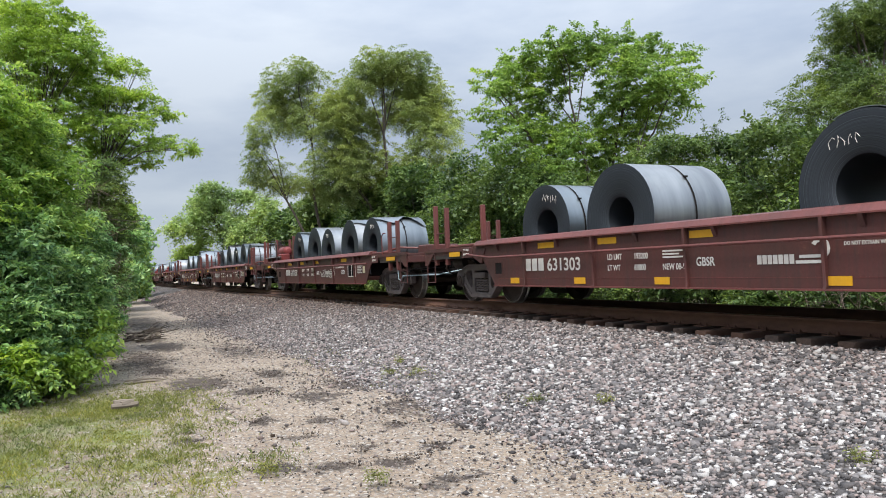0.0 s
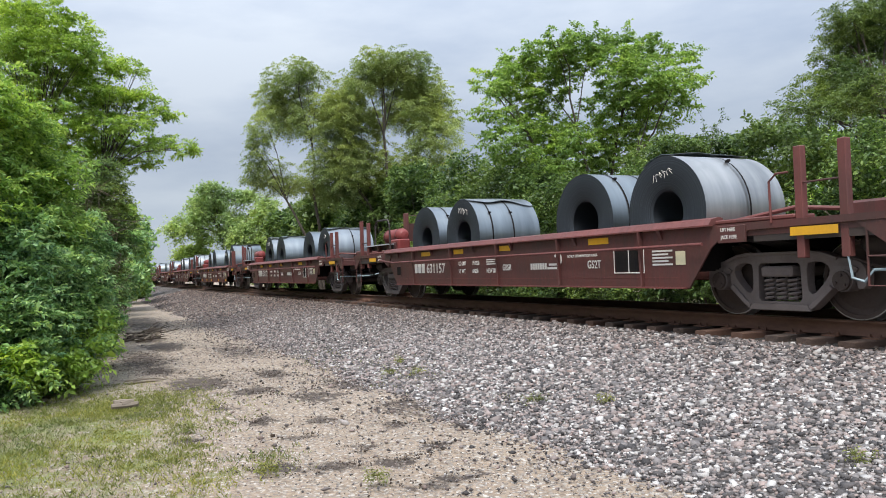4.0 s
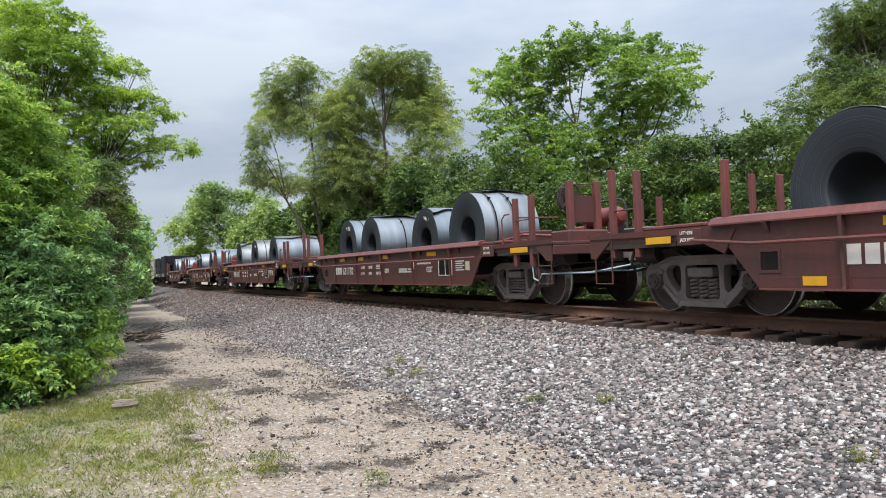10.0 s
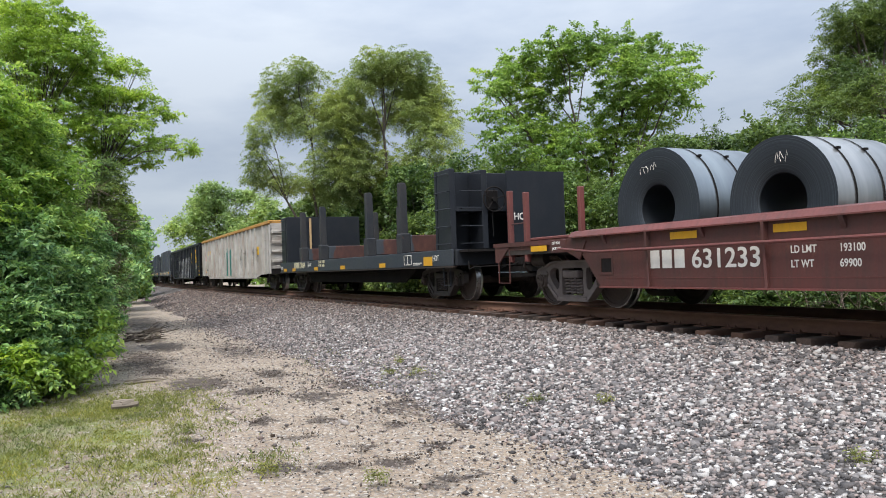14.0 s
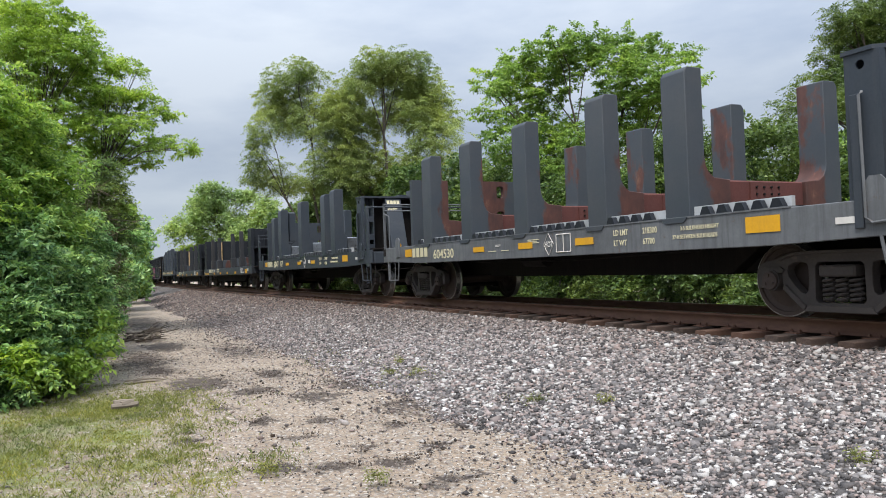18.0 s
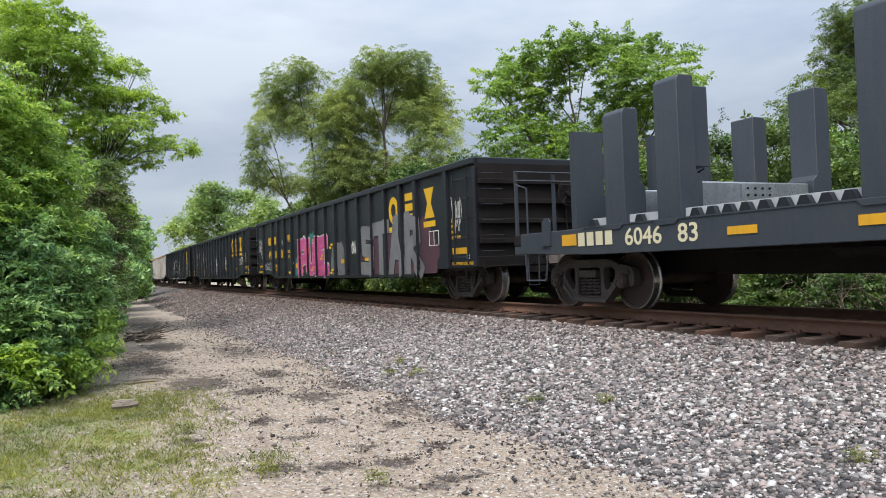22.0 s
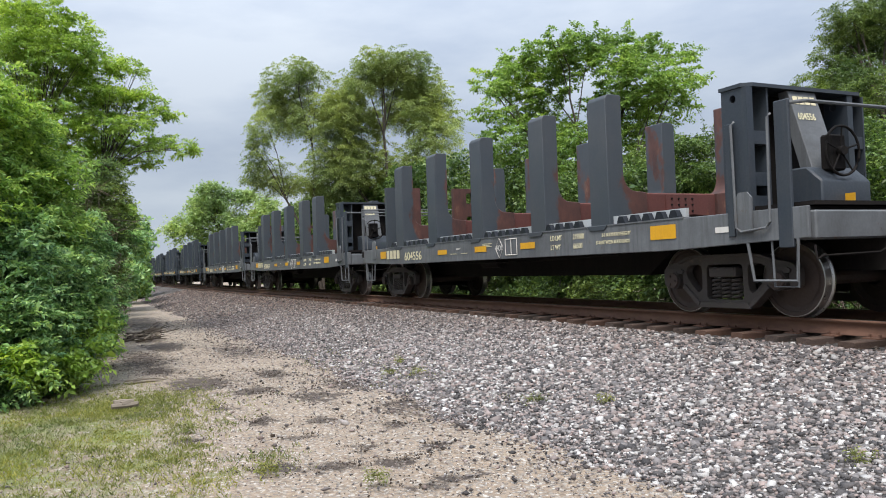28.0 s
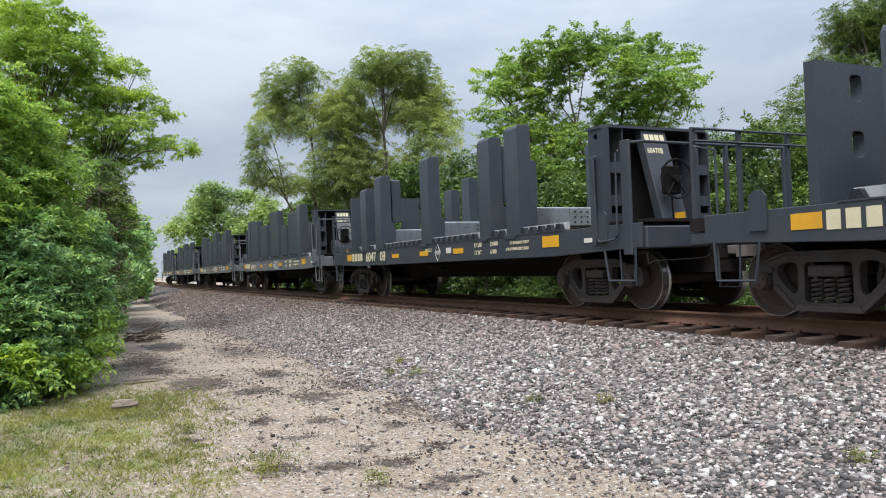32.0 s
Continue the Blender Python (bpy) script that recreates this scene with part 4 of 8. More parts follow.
LOCUST = [(10.8, 40.2, 12.6, 0.98, 0.49), (10.0, 41.6, 12.1, 0.92, 0.68), (11.8, 40.2, 12.2, 0.77, 0.49), (9.8, 42.0, 10.9, 0.92, 0.74), (11.0, 41.4, 11.0, 1.05, 0.68), (8.9, 40.6, 9.4, 0.68, 0.68), (8.6, 40.6, 8.0, 0.62, 0.86), (10.6, 42.4, 9.7, 0.92, 0.43), (11.3, 40.1, 9.7, 0.8, 0.62), (10.0, 40.8, 6.5, 1.38, 0.49), (11.8, 42.4, 6.3, 1.17, 0.49), (8.8, 42.1, 6.7, 0.62, 0.31)]
LOCUST_B = [(12.1, 39.5, 10.5, 1.08, 0.77), (12.8, 38.6, 10.2, 1.23, 0.92), (14.2, 39.1, 12.2, 0.86, 0.77), (14.6, 37.9, 12.9, 1.05, 0.62), (16.2, 36.8, 12.5, 0.86, 0.62), (15.8, 38.3, 11.7, 1.29, 0.92), (18.4, 39.2, 11.5, 1.05, 0.8), (14.5, 40.6, 9.9, 1.38, 0.92), (16.7, 39.4, 10.4, 1.48, 0.74), (12.4, 39.3, 8.1, 1.48, 0.92), (14.3, 39.7, 8.2, 1.29, 0.68), (12.0, 39.8, 6.6, 1.48, 0.8), (13.3, 38.8, 6.4, 1.23, 0.68), (17.1, 36.6, 8.6, 1.6, 0.8), (16.8, 37.2, 6.9, 1.78, 0.86), (16.0, 40.5, 6.9, 0.8, 0.49), (13.3, 41.4, 5.7, 1.23, 0.49), (17.8, 39.2, 5.5, 1.48, 0.62), (18.8, 38.6, 10.1, 0.86, 0.55)]
ELM = [(12.7, 22.7, 7.8, 0.69, 0.36), (14.6, 23.8, 9.1, 0.69, 0.49), (14.4, 23.7, 7.9, 0.99, 0.49), (15.0, 21.9, 9.2, 0.51, 0.59), (15.5, 22.3, 8.3, 0.59, 0.55), (16.5, 21.7, 9.2, 0.51, 0.69), (18.0, 21.6, 9.3, 0.89, 0.4), (19.6, 21.2, 9.0, 0.83, 0.32), (16.8, 20.6, 7.9, 0.99, 0.55), (18.1, 19.8, 7.5, 0.95, 0.44), (17.3, 22.5, 7.2, 1.19, 0.55), (18.4, 20.8, 6.8, 1.19, 0.36), (15.0, 23.4, 6.8, 0.99, 0.55), (12.7, 22.3, 5.8, 0.89, 0.47), (15.6, 22.2, 5.9, 1.09, 0.59), (17.8, 22.0, 5.8, 1.29, 0.51), (14.4, 22.2, 4.8, 0.99, 0.55), (17.3, 22.9, 4.8, 1.09, 0.55)]
BOXELDER = [(-1.5, 26.1, 9.6, 0.73, 0.4), (-0.6, 25.6, 9.3, 0.73, 0.29), (-1.0, 23.5, 7.9, 0.89, 0.4), (0.0, 23.1, 7.9, 0.73, 0.32), (0.9, 24.6, 8.0, 0.56, 0.26), (1.6, 24.0, 7.8, 0.4, 0.19), (-0.3, 24.8, 7.5, 0.89, 0.4), (0.9, 23.3, 6.9, 0.64, 0.23), (1.8, 23.6, 6.8, 0.61, 0.24), (2.3, 23.4, 6.4, 0.39, 0.23), (0.1, 24.4, 6.6, 0.81, 0.4), (1.3, 22.7, 5.9, 0.61, 0.23), (2.0, 23.1, 5.5, 0.73, 0.19), (2.8, 22.7, 5.2, 0.32, 0.16), (1.6, 24.1, 5.0, 0.52, 0.18), (0.7, 25.2, 5.9, 0.64, 0.35), (0.9, 25.0, 4.9, 0.48, 0.4), (-1.9, 25.2, 8.4, 0.97, 0.64),
            (-1.35, 23.6, 8.96, 0.86, 0.5), (-0.53, 23.4, 8.83, 0.8, 0.5), (0.0, 23.8, 8.5, 0.6, 0.4), (-1.36, 23.4, 8.0, 0.95, 0.6), (-0.41, 23.3, 7.81, 0.94, 0.6), (0.65, 23.8, 7.6, 0.6, 0.4), (-1.02, 24.5, 7.19, 0.99, 0.65), (0.14, 24.4, 7.17, 0.85, 0.6),
            (1.05, 23.6, 6.8, 0.6, 0.4), (1.5, 23.6, 6.2, 0.5, 0.3), (-0.31, 23.5, 6.07, 0.86, 0.6), (0.6, 23.4, 5.9, 0.72, 0.45), (1.75, 24.7, 5.6, 0.45, 0.3), (0.95, 24.5, 5.3, 0.6, 0.4), (0.1, 24.5, 5.3, 0.75, 0.55), (-1.0, 23.5, 5.73, 0.86, 0.6), (-0.48, 23.7, 4.85, 0.77, 0.55)]
SCRUB = [(0.56, 18.1, 3.95, 0.36, 0.34), (0.68, 17.9, 3.42, 0.38, 0.40), (0.78, 18.3, 2.84, 0.36, 0.40), (0.34, 17.9, 3.54, 0.45, 0.45), (0.12, 17.8, 2.99, 0.52, 0.52), (0.80, 18.3, 2.35, 0.30, 0.33), (0.62, 19.0, 1.9, 0.36, 0.40), (0.35, 18.6, 2.3, 0.4, 0.4), (0.55, 18.8, 1.2, 0.36, 0.4), (0.3, 18.4, 0.7, 0.4, 0.4)]
EDGE = [(16.6, 12.2, 7.3, 0.59, 0.33), (17.5, 12.0, 7.5, 0.66, 0.53), (16.5, 12.5, 6.9, 0.34, 0.29), (17.5, 12.4, 6.7, 0.66, 0.42), (16.3, 12.6, 6.2, 0.42, 0.26), (17.0, 12.6, 5.9, 0.63, 0.37), (16.2, 11.2, 5.3, 0.66, 0.55), (16.0, 12.2, 5.4, 0.42, 0.26), (17.3, 12.5, 5.0, 0.66, 0.4), (18.0, 11.5, 6.8, 0.92, 0.92), (18.4, 11.9, 5.1, 0.92, 0.92), (15.0, 11.9, 4.8, 0.45, 0.26), (15.0, 12.6, 5.1, 0.45, 0.2)]
FAR = [(12.0, 88.3, 7.8, 2.7, 3.0), (14.9, 87.0, 8.9, 3.5, 2.4), (17.7, 85.7, 6.9, 3.5, 3.6), (11.4, 88.9, 4.7, 1.8, 2.2), (20.5, 84.3, 7.4, 3.0, 2.4), (23.3, 83.0, 6.7, 3.6, 2.4), (16.0, 86.0, 3.6, 3.6, 2.4), (20.5, 84.5, 3.6, 3.6, 2.4), (12.4, 88.3, 3.0, 2.2, 2.0)]
MOUND = [(14.19, 15.55, 4.53, 0.83, 0.36), (15.26, 15.44, 4.61, 0.68, 0.3), (15.85, 14.93, 4.55, 0.68, 0.33), (16.69, 14.84, 4.87, 0.6, 0.3), (16.35, 15.05, 3.95, 0.9, 0.54), (14.55, 15.16, 3.78, 0.9, 0.45), (16.77, 14.02, 4.71, 0.68, 0.39), (15.0, 15.9, 0.9, 0.9, 0.55), (14.3, 15.0, 1.3, 0.8, 0.6), (13.9, 12.4, 0.9, 0.8, 0.6), (13.7, 10.2, 0.9, 0.8, 0.6)]
LEFT_BUSH = [(-0.40, 13.7, 3.3, 0.55, 0.55), (-0.95, 13.1, 3.9, 0.70, 0.60), (-1.30, 12.7, 3.0, 0.80, 0.80), (-0.38, 13.5, 2.5, 0.58, 0.60), (-0.24, 13.3, 1.7, 0.52, 0.60), (-1.0, 12.5, 2.1, 0.80, 0.80), (-0.24, 13.1, 1.0, 0.50, 0.55),
             (-0.9, 12.2, 1.2, 0.75, 0.70), (-0.3, 12.8, 0.45, 0.48, 0.42), (-1.0, 11.7, 0.5, 0.60, 0.48), (-1.6, 11.9, 1.0, 0.80, 1.0), (-1.7, 12.0, 2.6, 0.80, 1.0), (-1.6, 12.7, 4.2, 0.90, 0.80), (0.05, 13.6, 1.4, 0.38, 0.5), (0.12, 14.8, 2.2, 0.45, 0.6), (0.25, 15.5, 0.9, 0.45, 0.7)]


def build_plants():
    spray_tree("locust_tree", "tall grey-green locust tree with airy feathery foliage", "tree", (12.2, 40.3, 0.1), 2, LOCUST, 0.11, 24, 0.66, 0.095, L_LOCUST, 1, 8, 3, 0.60, 0.42, lift=0.7, per_lobe=1, close=2)
    spray_tree("locust_tree", "broad grey-green locust tree on several trunks", "tree", (15.6, 39.0, 0.1), 5, LOCUST_B, 0.14, 25, 0.62, 0.095, L_LOCUST, 2, 8, 3, 0.60, 0.42, lift=0.7, per_lobe=1, close=4)
    spray_tree("elm_tree", "bright green elm with spreading open branches", "tree", (16.4, 22.1, 0.1), 5, ELM, 0.085, 13, 0.46, 0.105, L_ELM, 3, 6, 3, 0.12, 0.52, per_lobe=1, close=3)
    spray_tree("locust_tree", "dark green feathery tree at the edge of the thicket", "tree", (17.6, 11.6, 0.1), 2, EDGE, 0.11, 24, 0.36, 0.055, L_EDGE, 4, 7, 3, 0.45, 0.40, lift=0.8, per_lobe=1, close=3)
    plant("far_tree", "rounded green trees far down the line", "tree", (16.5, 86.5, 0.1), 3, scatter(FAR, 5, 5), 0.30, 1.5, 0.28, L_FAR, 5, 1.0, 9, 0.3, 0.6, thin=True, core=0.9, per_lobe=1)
    spray_tree("boxelder_tree", "yellow-green boxelder leaning out over the verge", "tree", (-0.9, 24.6, 0.0), 4, BOXELDER, 0.075, 19, 0.42, 0.095, L_BRIGHT, 6, 6, 3, 0.14, 0.40)
    spray_tree("thicket_shrub", "dense dark green shrub reaching to the ground", "shrub", (-0.9, 12.7, 0.0), 5, [b for b in LEFT_BUSH if b[2] < 2.3], 0.05, 40, 0.26, 0.078, L_BUSH, 7, 6, 2, 0.30, 0.40, "verge thicket", per_lobe=3)
    # same bush above 2.3 m, its leaves coloured as if sunlit
    spray_tree("thicket_shrub", "upper part of the bush in a sunlit yellow-green leaf colour", "shrub", (-1.2, 12.9, 0.0), 4, [b for b in LEFT_BUSH if b[2] >= 2.3], 0.05, 40, 0.26, 0.074, L_BUSHTOP, 8, 6, 2, 0.25, 0.40, "verge thicket", per_lobe=3)
    spray_tree("thicket_shrub", "olive-green scrubby shrub leaning over the dirt verge", "shrub", (0.2, 18.6, 0.0), 3, SCRUB, 0.04, 30, 0.28, 0.07, L_EDGE, 13, 6, 2, 0.35, 0.36, "verge thicket", per_lobe=3)
    spray_tree("hedge_shrub", "tall dark green shrub overgrown with vines", "shrub", (MOUND[4][0], MOUND[4][1], 0.1), 5, MOUND, 0.05, 40, 0.30, 0.075, L_HEDGE, 10, 6, 2, 0.25, 0.48, "shrubs beyond the track", per_lobe=2)
    dry_brush(0.20, 17.6, 0.3, 3.6, 0.55, 520, 8, "brown dead twigs tangled at the thicket's edge")
    dry_brush(13.0, 10.0, 0.5, 2.2, 1.0, 170, 9, "tangled dry brown brush behind the track")
    branchy("sapling", "slender sapling rising above the shrubs", "shrub", (14.9, 15.0, 0.1), (14.9, 15.0, 3.6), [(14.6, 15.1, 5.5), (15.1, 14.7, 5.4), (15.0, 15.0, 5.1)], 0.022, 0.055, L_HEDGE, 12, 2, 8, 0.16, 7, 0.1, 0.5, 0.2, 0, 0.3)
    q = random.Random(21)
    # the thicket along the verge, receding beside the line
    for i, (x, y, h) in enumerate(((-2.6, 13.4, 5.2), (-2.0, 17.0, 5.6), (-0.7, 18.0, 4.6), (-0.45, 21.3, 4.6), (0.0, 25.5, 4.3), (0.5, 30.0, 4.4), (0.9, 36.0, 4.2), (1.8, 43.0, 5.0), (2.4, 52.0, 6.2), (3.7, 66.0, 7.2), (4.6, 84.0, 6.0), (6.4, 108.0, 6.0), (8.0, 140.0, 6.5))):
        w = 1.1 + 0.014 * y
        lb = [(x + q.uniform(-0.9, 0.25) * w, y + q.uniform(-1, 1) * w, h * u, w * q.uniform(0.75, 1.0), h * q.uniform(0.13, 0.19)) for u in (0.12, 0.2, 0.36, 0.45, 0.6, 0.72, 0.86)]
        k = max(0.09, 0.0062 * y)
        plant("thicket_shrub", ("dense dark green shrub beside the dirt verge", "leafy green shrub mixed with bare brown twigs", "tall green shrub at the foot of the trees")[i % 3], "shrub",
              (x - 0.4, y, 0.0), 4, lb, 0.05, 1.25, k, (L_BUSH, L_BUSH, L_ELM)[i % 3], 30 + i, 0.30 + k, 9, 0.25, 0.5, "verge thicket", thin=y > 20, per_lobe=2)
    # young bright shoots in front of the dark shrub
    lb = [(0.05, 12.65, 0.50, 0.38, 0.38), (-0.40, 12.0, 0.45, 0.42, 0.34), (0.18, 13.1, 0.85, 0.32, 0.42), (-0.85, 11.4, 0.6, 0.4, 0.25)]
    plant("sapling", "bright yellow-green young shoots at the thicket's foot", "shrub", (-0.2, 12.7, 0.0), 4, lb, 0.025, 1.1, 0.09, L_BRIGHT, 50, 0.34, 9, 0.3, 0.5)
    # the hedge beyond the track
    for i in range(24):
        y = 2.0 + 2.15 * i if i < 18 else 40.7 + 4.0 * (i - 18)
        x = 14.4 + q.uniform(-0.5, 0.9) + (0.5 if i % 3 == 1 else 0)
        h = 4.6 + 0.6 * math.sin(i * 1.7) + (1.0 if 22 < y < 32 else -0.5 if y < 17 else 0.0) + (1.9 if y > 34 else 0.0)
        w = 1.25 + 0.01 * y
        lb = [(x + q.uniform(-0.5, 0.7) * w, y + q.uniform(-0.8, 0.8) * w, h * u, w * q.uniform(0.7, 0.95), h * q.uniform(0.12, 0.17)) for u in (0.10, 0.20, 0.35, 0.48, 0.62, 0.76, 0.88)]
        k = max(0.085, 0.0055 * math.hypot(x, y))
        plant("hedge_shrub", ("leafy green shrub behind the track", "bushy mid-green shrub with pale new growth", "tangled green shrub with thin twigs")[i % 3], "shrub",
              (x, y, 0.1), 4, lb, 0.045, 0.9, k, (L_HEDGE, L_HEDGE, L_EDGE)[i % 3], 60 + i, 0.30 + k, 8, 0.25, 0.5, "shrubs beyond the track", thin=y > 19, per_lobe=2)
    for i in range(9):
        y, x = 27.0 + 4.2 * i, 18.5 + q.uniform(-1.0, 2.0)
        h = 5.6 + 0.8 * math.sin(i * 2.1)
        lb = [(x + q.uniform(-1.2, 1.2), y + q.uniform(-1.6, 1.6), h * u, 1.9 * q.uniform(0.7, 1.0), h * 0.16) for u in (0.15, 0.3, 0.45, 0.6, 0.75, 0.88)]
        plant("hedge_shrub", "tall green shrub in the second row of the thicket", "shrub", (x, y, 0.1), 3, lb, 0.06, 1.1, 0.17, (L_ELM, L_LOCUST)[i % 2], 120 + i, 0.5, 8, 0.25, 0.55, "shrubs beyond the track", thin=True, core=0.2, per_lobe=2)
    # distant wood closing the view
    lb = [(x, y, z, 7.0, 4.5) for x, y, z in ((34, 95, 4), (46, 90, 5), (27, 110, 4), (58, 70, 5), (-14, 60, 5), (-20, 40, 5), (-16, 90, 5), (-12, 130, 4), (40, 60, 4), (36, 40, 4), (34, 22, 4), (30, 8, 4))]
    ob = foliage("distant_wood", lb, 0.9, 0.75, L_ELM, None, 1.8, 9, 0.3, 0.6, thin=True)
    tagged(ob, "green woodland behind the trees", "woodland", kind="stuff")


def build_verge():
    """Grass tufts, weeds, brush pile and stump on the dirt."""
    xs, ys = [], []
    for cx, cy, rx, ry, w in TURF:
        n = int(650 * w * rx * ry) + 30
        xs.append(cx + rng.normal(0, rx * 0.62, n))
        ys.append(cy + rng.normal(0, ry * 0.62, n))
    n = 2600
    xs.append(1.0 - rng.exponential(1.3, n))
    ys.append(rng.uniform(3.5, 13.0, n))
    x, y = np.concatenate(xs), np.concatenate(ys)
    lift = np.maximum(0.0, np.vectorize(bed_height)(x - TRACK_X))
    m = len(x)
    o = np.repeat(np.stack([x, y, lift - 0.02], -1), 6, 0) + rng.normal(0, 0.03, (m * 6, 3)) * np.array([1, 1, 0])
    k = len(o)
    d = unit(rng.normal(0, 0.5, (k, 3)) * np.array([1, 1, 0]) + np.array([0, 0, 0.9]))
    ln = rng.uniform(0.02, 0.06, k)[:, None]
    sd = unit(np.cross(d, rng.normal(0, 1, (k, 3)))) * 0.0035
    v = np.stack([o - sd, o + sd, o + d * ln + sd * 0.3 + np.array([0, 0, -0.01]), o + d * ln - sd * 0.3], 1).reshape(-1, 3)
    ob = new("verge_grass", raw_mesh("verge_grass", v, np.arange(len(v)).reshape(-1, 4), [L_GRASS]))
    tagged(ob, "short patchy yellow-green grass on the dirt", "grass", kind="stuff")
    q = random.Random(5)
    for i, (wx, wy, s) in enumerate(((4.40, 10.4, 1.0), (4.15, 10.9, 0.7), (4.53, 7.35, 0.6), (4.91, 6.64, 0.75), (4.6, 11.6, 0.8), (1.33, 6.3, 0.6), (4.9, 3.7, 0.7), (0.95, 8.4, 0.8), (0.2, 8.9, 0.8), (2.0, 5.6, 0.6))):
        lb = [(wx, wy, 0.05 + max(0, bed_height(wx - TRACK_X)), 0.10 * s, 0.05 * s), (wx + 0.09 * s, wy - 0.03, 0.04 + max(0, bed_height(wx - TRACK_X)), 0.07 * s, 0.04 * s)]
        t = thing("weed", "small green weed growing in the gravel", "weed", "weeds on the verge")
        foliage("leaves", lb, 0.55, 0.028, L_GRASS, t, 0.07, 4, 0.2, 0.35, twigs=5)
    # dark crumbs of bark and cinders, gathered in patches
    pts = []
    for cx, cy, rx, ry, w in CINDERS_AND_SHADE:
        if cy < 17:
            for k in range(5):
                ox, oy = rng.normal(0, 0.55 * rx), rng.normal(0, 0.55 * ry)
                n = int(330 * w * rx * ry) + 14
                pts.append(np.stack([cx + ox + rng.normal(0, rx * 0.42, n), cy + oy + rng.normal(0, ry * 0.30, n), rng.uniform(-0.022, -0.002, n)], -1))
    n = 900
    pts.append(np.stack([rng.uniform(0.6, 4.2, n), 4.6 + 11 * rng.random(n) ** 1.3, rng.uniform(-0.022, -0.004, n)], -1))
    pts = np.concatenate(pts)
    v, f = stones(pts, 0.0046 * rng.lognormal(0, 0.55, len(pts)), False)
    ob = new("cinder_litter", raw_mesh("cinder_litter", v, f, [M_LITTER]))
    tagged(ob, "dark brown bark crumbs and cinders on the dirt", "litter", kind="stuff")
    pile = thing("brush_pile", "heap of dead grey-brown branches on bare dirt", "brush pile")
    for i in range(34):
        a = q.uniform(-0.9, 0.9)
        c = Vector((1.62 + q.gauss(0, 0.20), 21.6 + q.uniform(-0.5, 0.5), 0.03 + 0.20 * q.random() ** 1.6))
        d = Vector((math.cos(a), math.sin(a) * 0.8, q.uniform(-0.10, 0.28))) * q.uniform(0.14, 0.52)
        r = q.uniform(0.010, 0.036)
        bend = Vector((q.uniform(-0.05, 0.05), q.uniform(-0.05, 0.05), q.uniform(-0.05, 0.09)))
        sh = Shape().tube([c - d, c - d * 0.3 + bend, c + d * 0.4 - bend * 0.6, c + d], [r, r * 0.9, r * 0.7, r * 0.3], 6)
        f = c + d * 0.4 - bend * 0.6
        sh.tube([f, f + d * 0.3 + Vector((0, 0, 0.06)), f + d * 0.45 + Vector((q.uniform(-0.1, 0.1), 0, q.uniform(0.02, 0.12)))], [r * 0.5, r * 0.35, r * 0.12], 5)
        part("branch", sh, M_TWIG if i % 3 == 0 else M_BARK, pile)
    for bx, by in ((0.55, 10.5), (0.95, 12.9)):
        st = thing("log_stub" if by < 11 else "dead_twigs", "short grey weathered piece of wood on the grass" if by < 11 else "thin dead twigs lying on the dirt", "wood debris")
        for i in range(4 if by < 11 else 7):
            r = 0.035 if by < 11 else 0.012
            c = Vector((bx + q.uniform(-0.1, 0.1), by + q.uniform(-0.06, 0.06), r + 0.03 * (i % 2)))
            d = Vector((q.uniform(0.06, 0.13) * (1 if by < 11 else 2), q.uniform(-0.05, 0.05), q.uniform(-0.01, 0.02)))
            part("piece", Shape().tube([c - d, c, c + d], [r, r * 1.1, r * 0.8], 7), M_TWIG, st)


build_stones(BALLAST)
build_plants()
build_verge()

# ---- the train ----
FACE = Matrix(((0, 0, -1, 0), (-1, 0, 0, 0), (0, 1, 0, 0), (0, 0, 0, 1)))
FONT_CACHE = {}


def word_mesh(text, size, mat, squeeze=0.85):
    key = (text, round(size, 3), mat.name)
    if key not in FONT_CACHE:
        cu = bpy.data.curves.new("word", "FONT")
        cu.body, cu.size, cu.resolution_u, cu.extrude = text, size * 1.38, 3, 0.0015
        cu.offset = size * 0.018
        tmp = bpy.data.objects.new("word", cu)
        me = bpy.data.meshes.new_from_object(tmp)
        me.name = "lettering"
        for v in me.vertices:
            v.co.x *= squeeze
        me.materials.clear()
        me.materials.append(mat)
        bpy.data.objects.remove(tmp)
        bpy.data.curves.remove(cu)
        FONT_CACHE[key] = me
    return FONT_CACHE[key]


def word(car, text, y, z, size, mat, x=-1.515, squeeze=0.85, label=""):
    """Stencilled characters on the near side, starting at y and running towards the front."""
    ob = part("lettering", word_mesh(text, size, mat, squeeze), None, car, label or "stencilled characters", at=Matrix.Translation((x, y, z)) @ FACE)
    return ob


def decal(car, outline, mat, name="marking", x=-1.516, label="", thick=0.003):
    """A flat patch of paint or plate on the near side; outline in (y, z)."""
    return part(name, Shape().prism(outline, x - thick, x, "x"), mat, car, label)


def rect(y0, y1, z0, z1):
    return [(y0, z0), (y1, z0), (y1, z1), (y0, z1)]


def bars(car, y, z, w, h, mat, rows=2, x=-1.516):
    """Unreadable small print as plain bars."""
    sh = Shape()
    for i in range(rows):
        sh.prism(rect(y - w * (1.0 if i % 2 == 0 else 0.8), y, z - i * h * 1.9, z - i * h * 1.9 + h), x - 0.002, x, "x")
    return part("small_print", sh, mat, car, "illegible stencilled lines")


def block_letters(car, y, z, n, w, h, mat, x=-1.516, gap=0.25, name="maker_mark"):
    """A company mark as plain blocks in its colour."""
    for i in range(n):
        a = y - i * w * (1 + gap)
        decal(car, rect(a - w, a, z, z + h), mat, name, x)


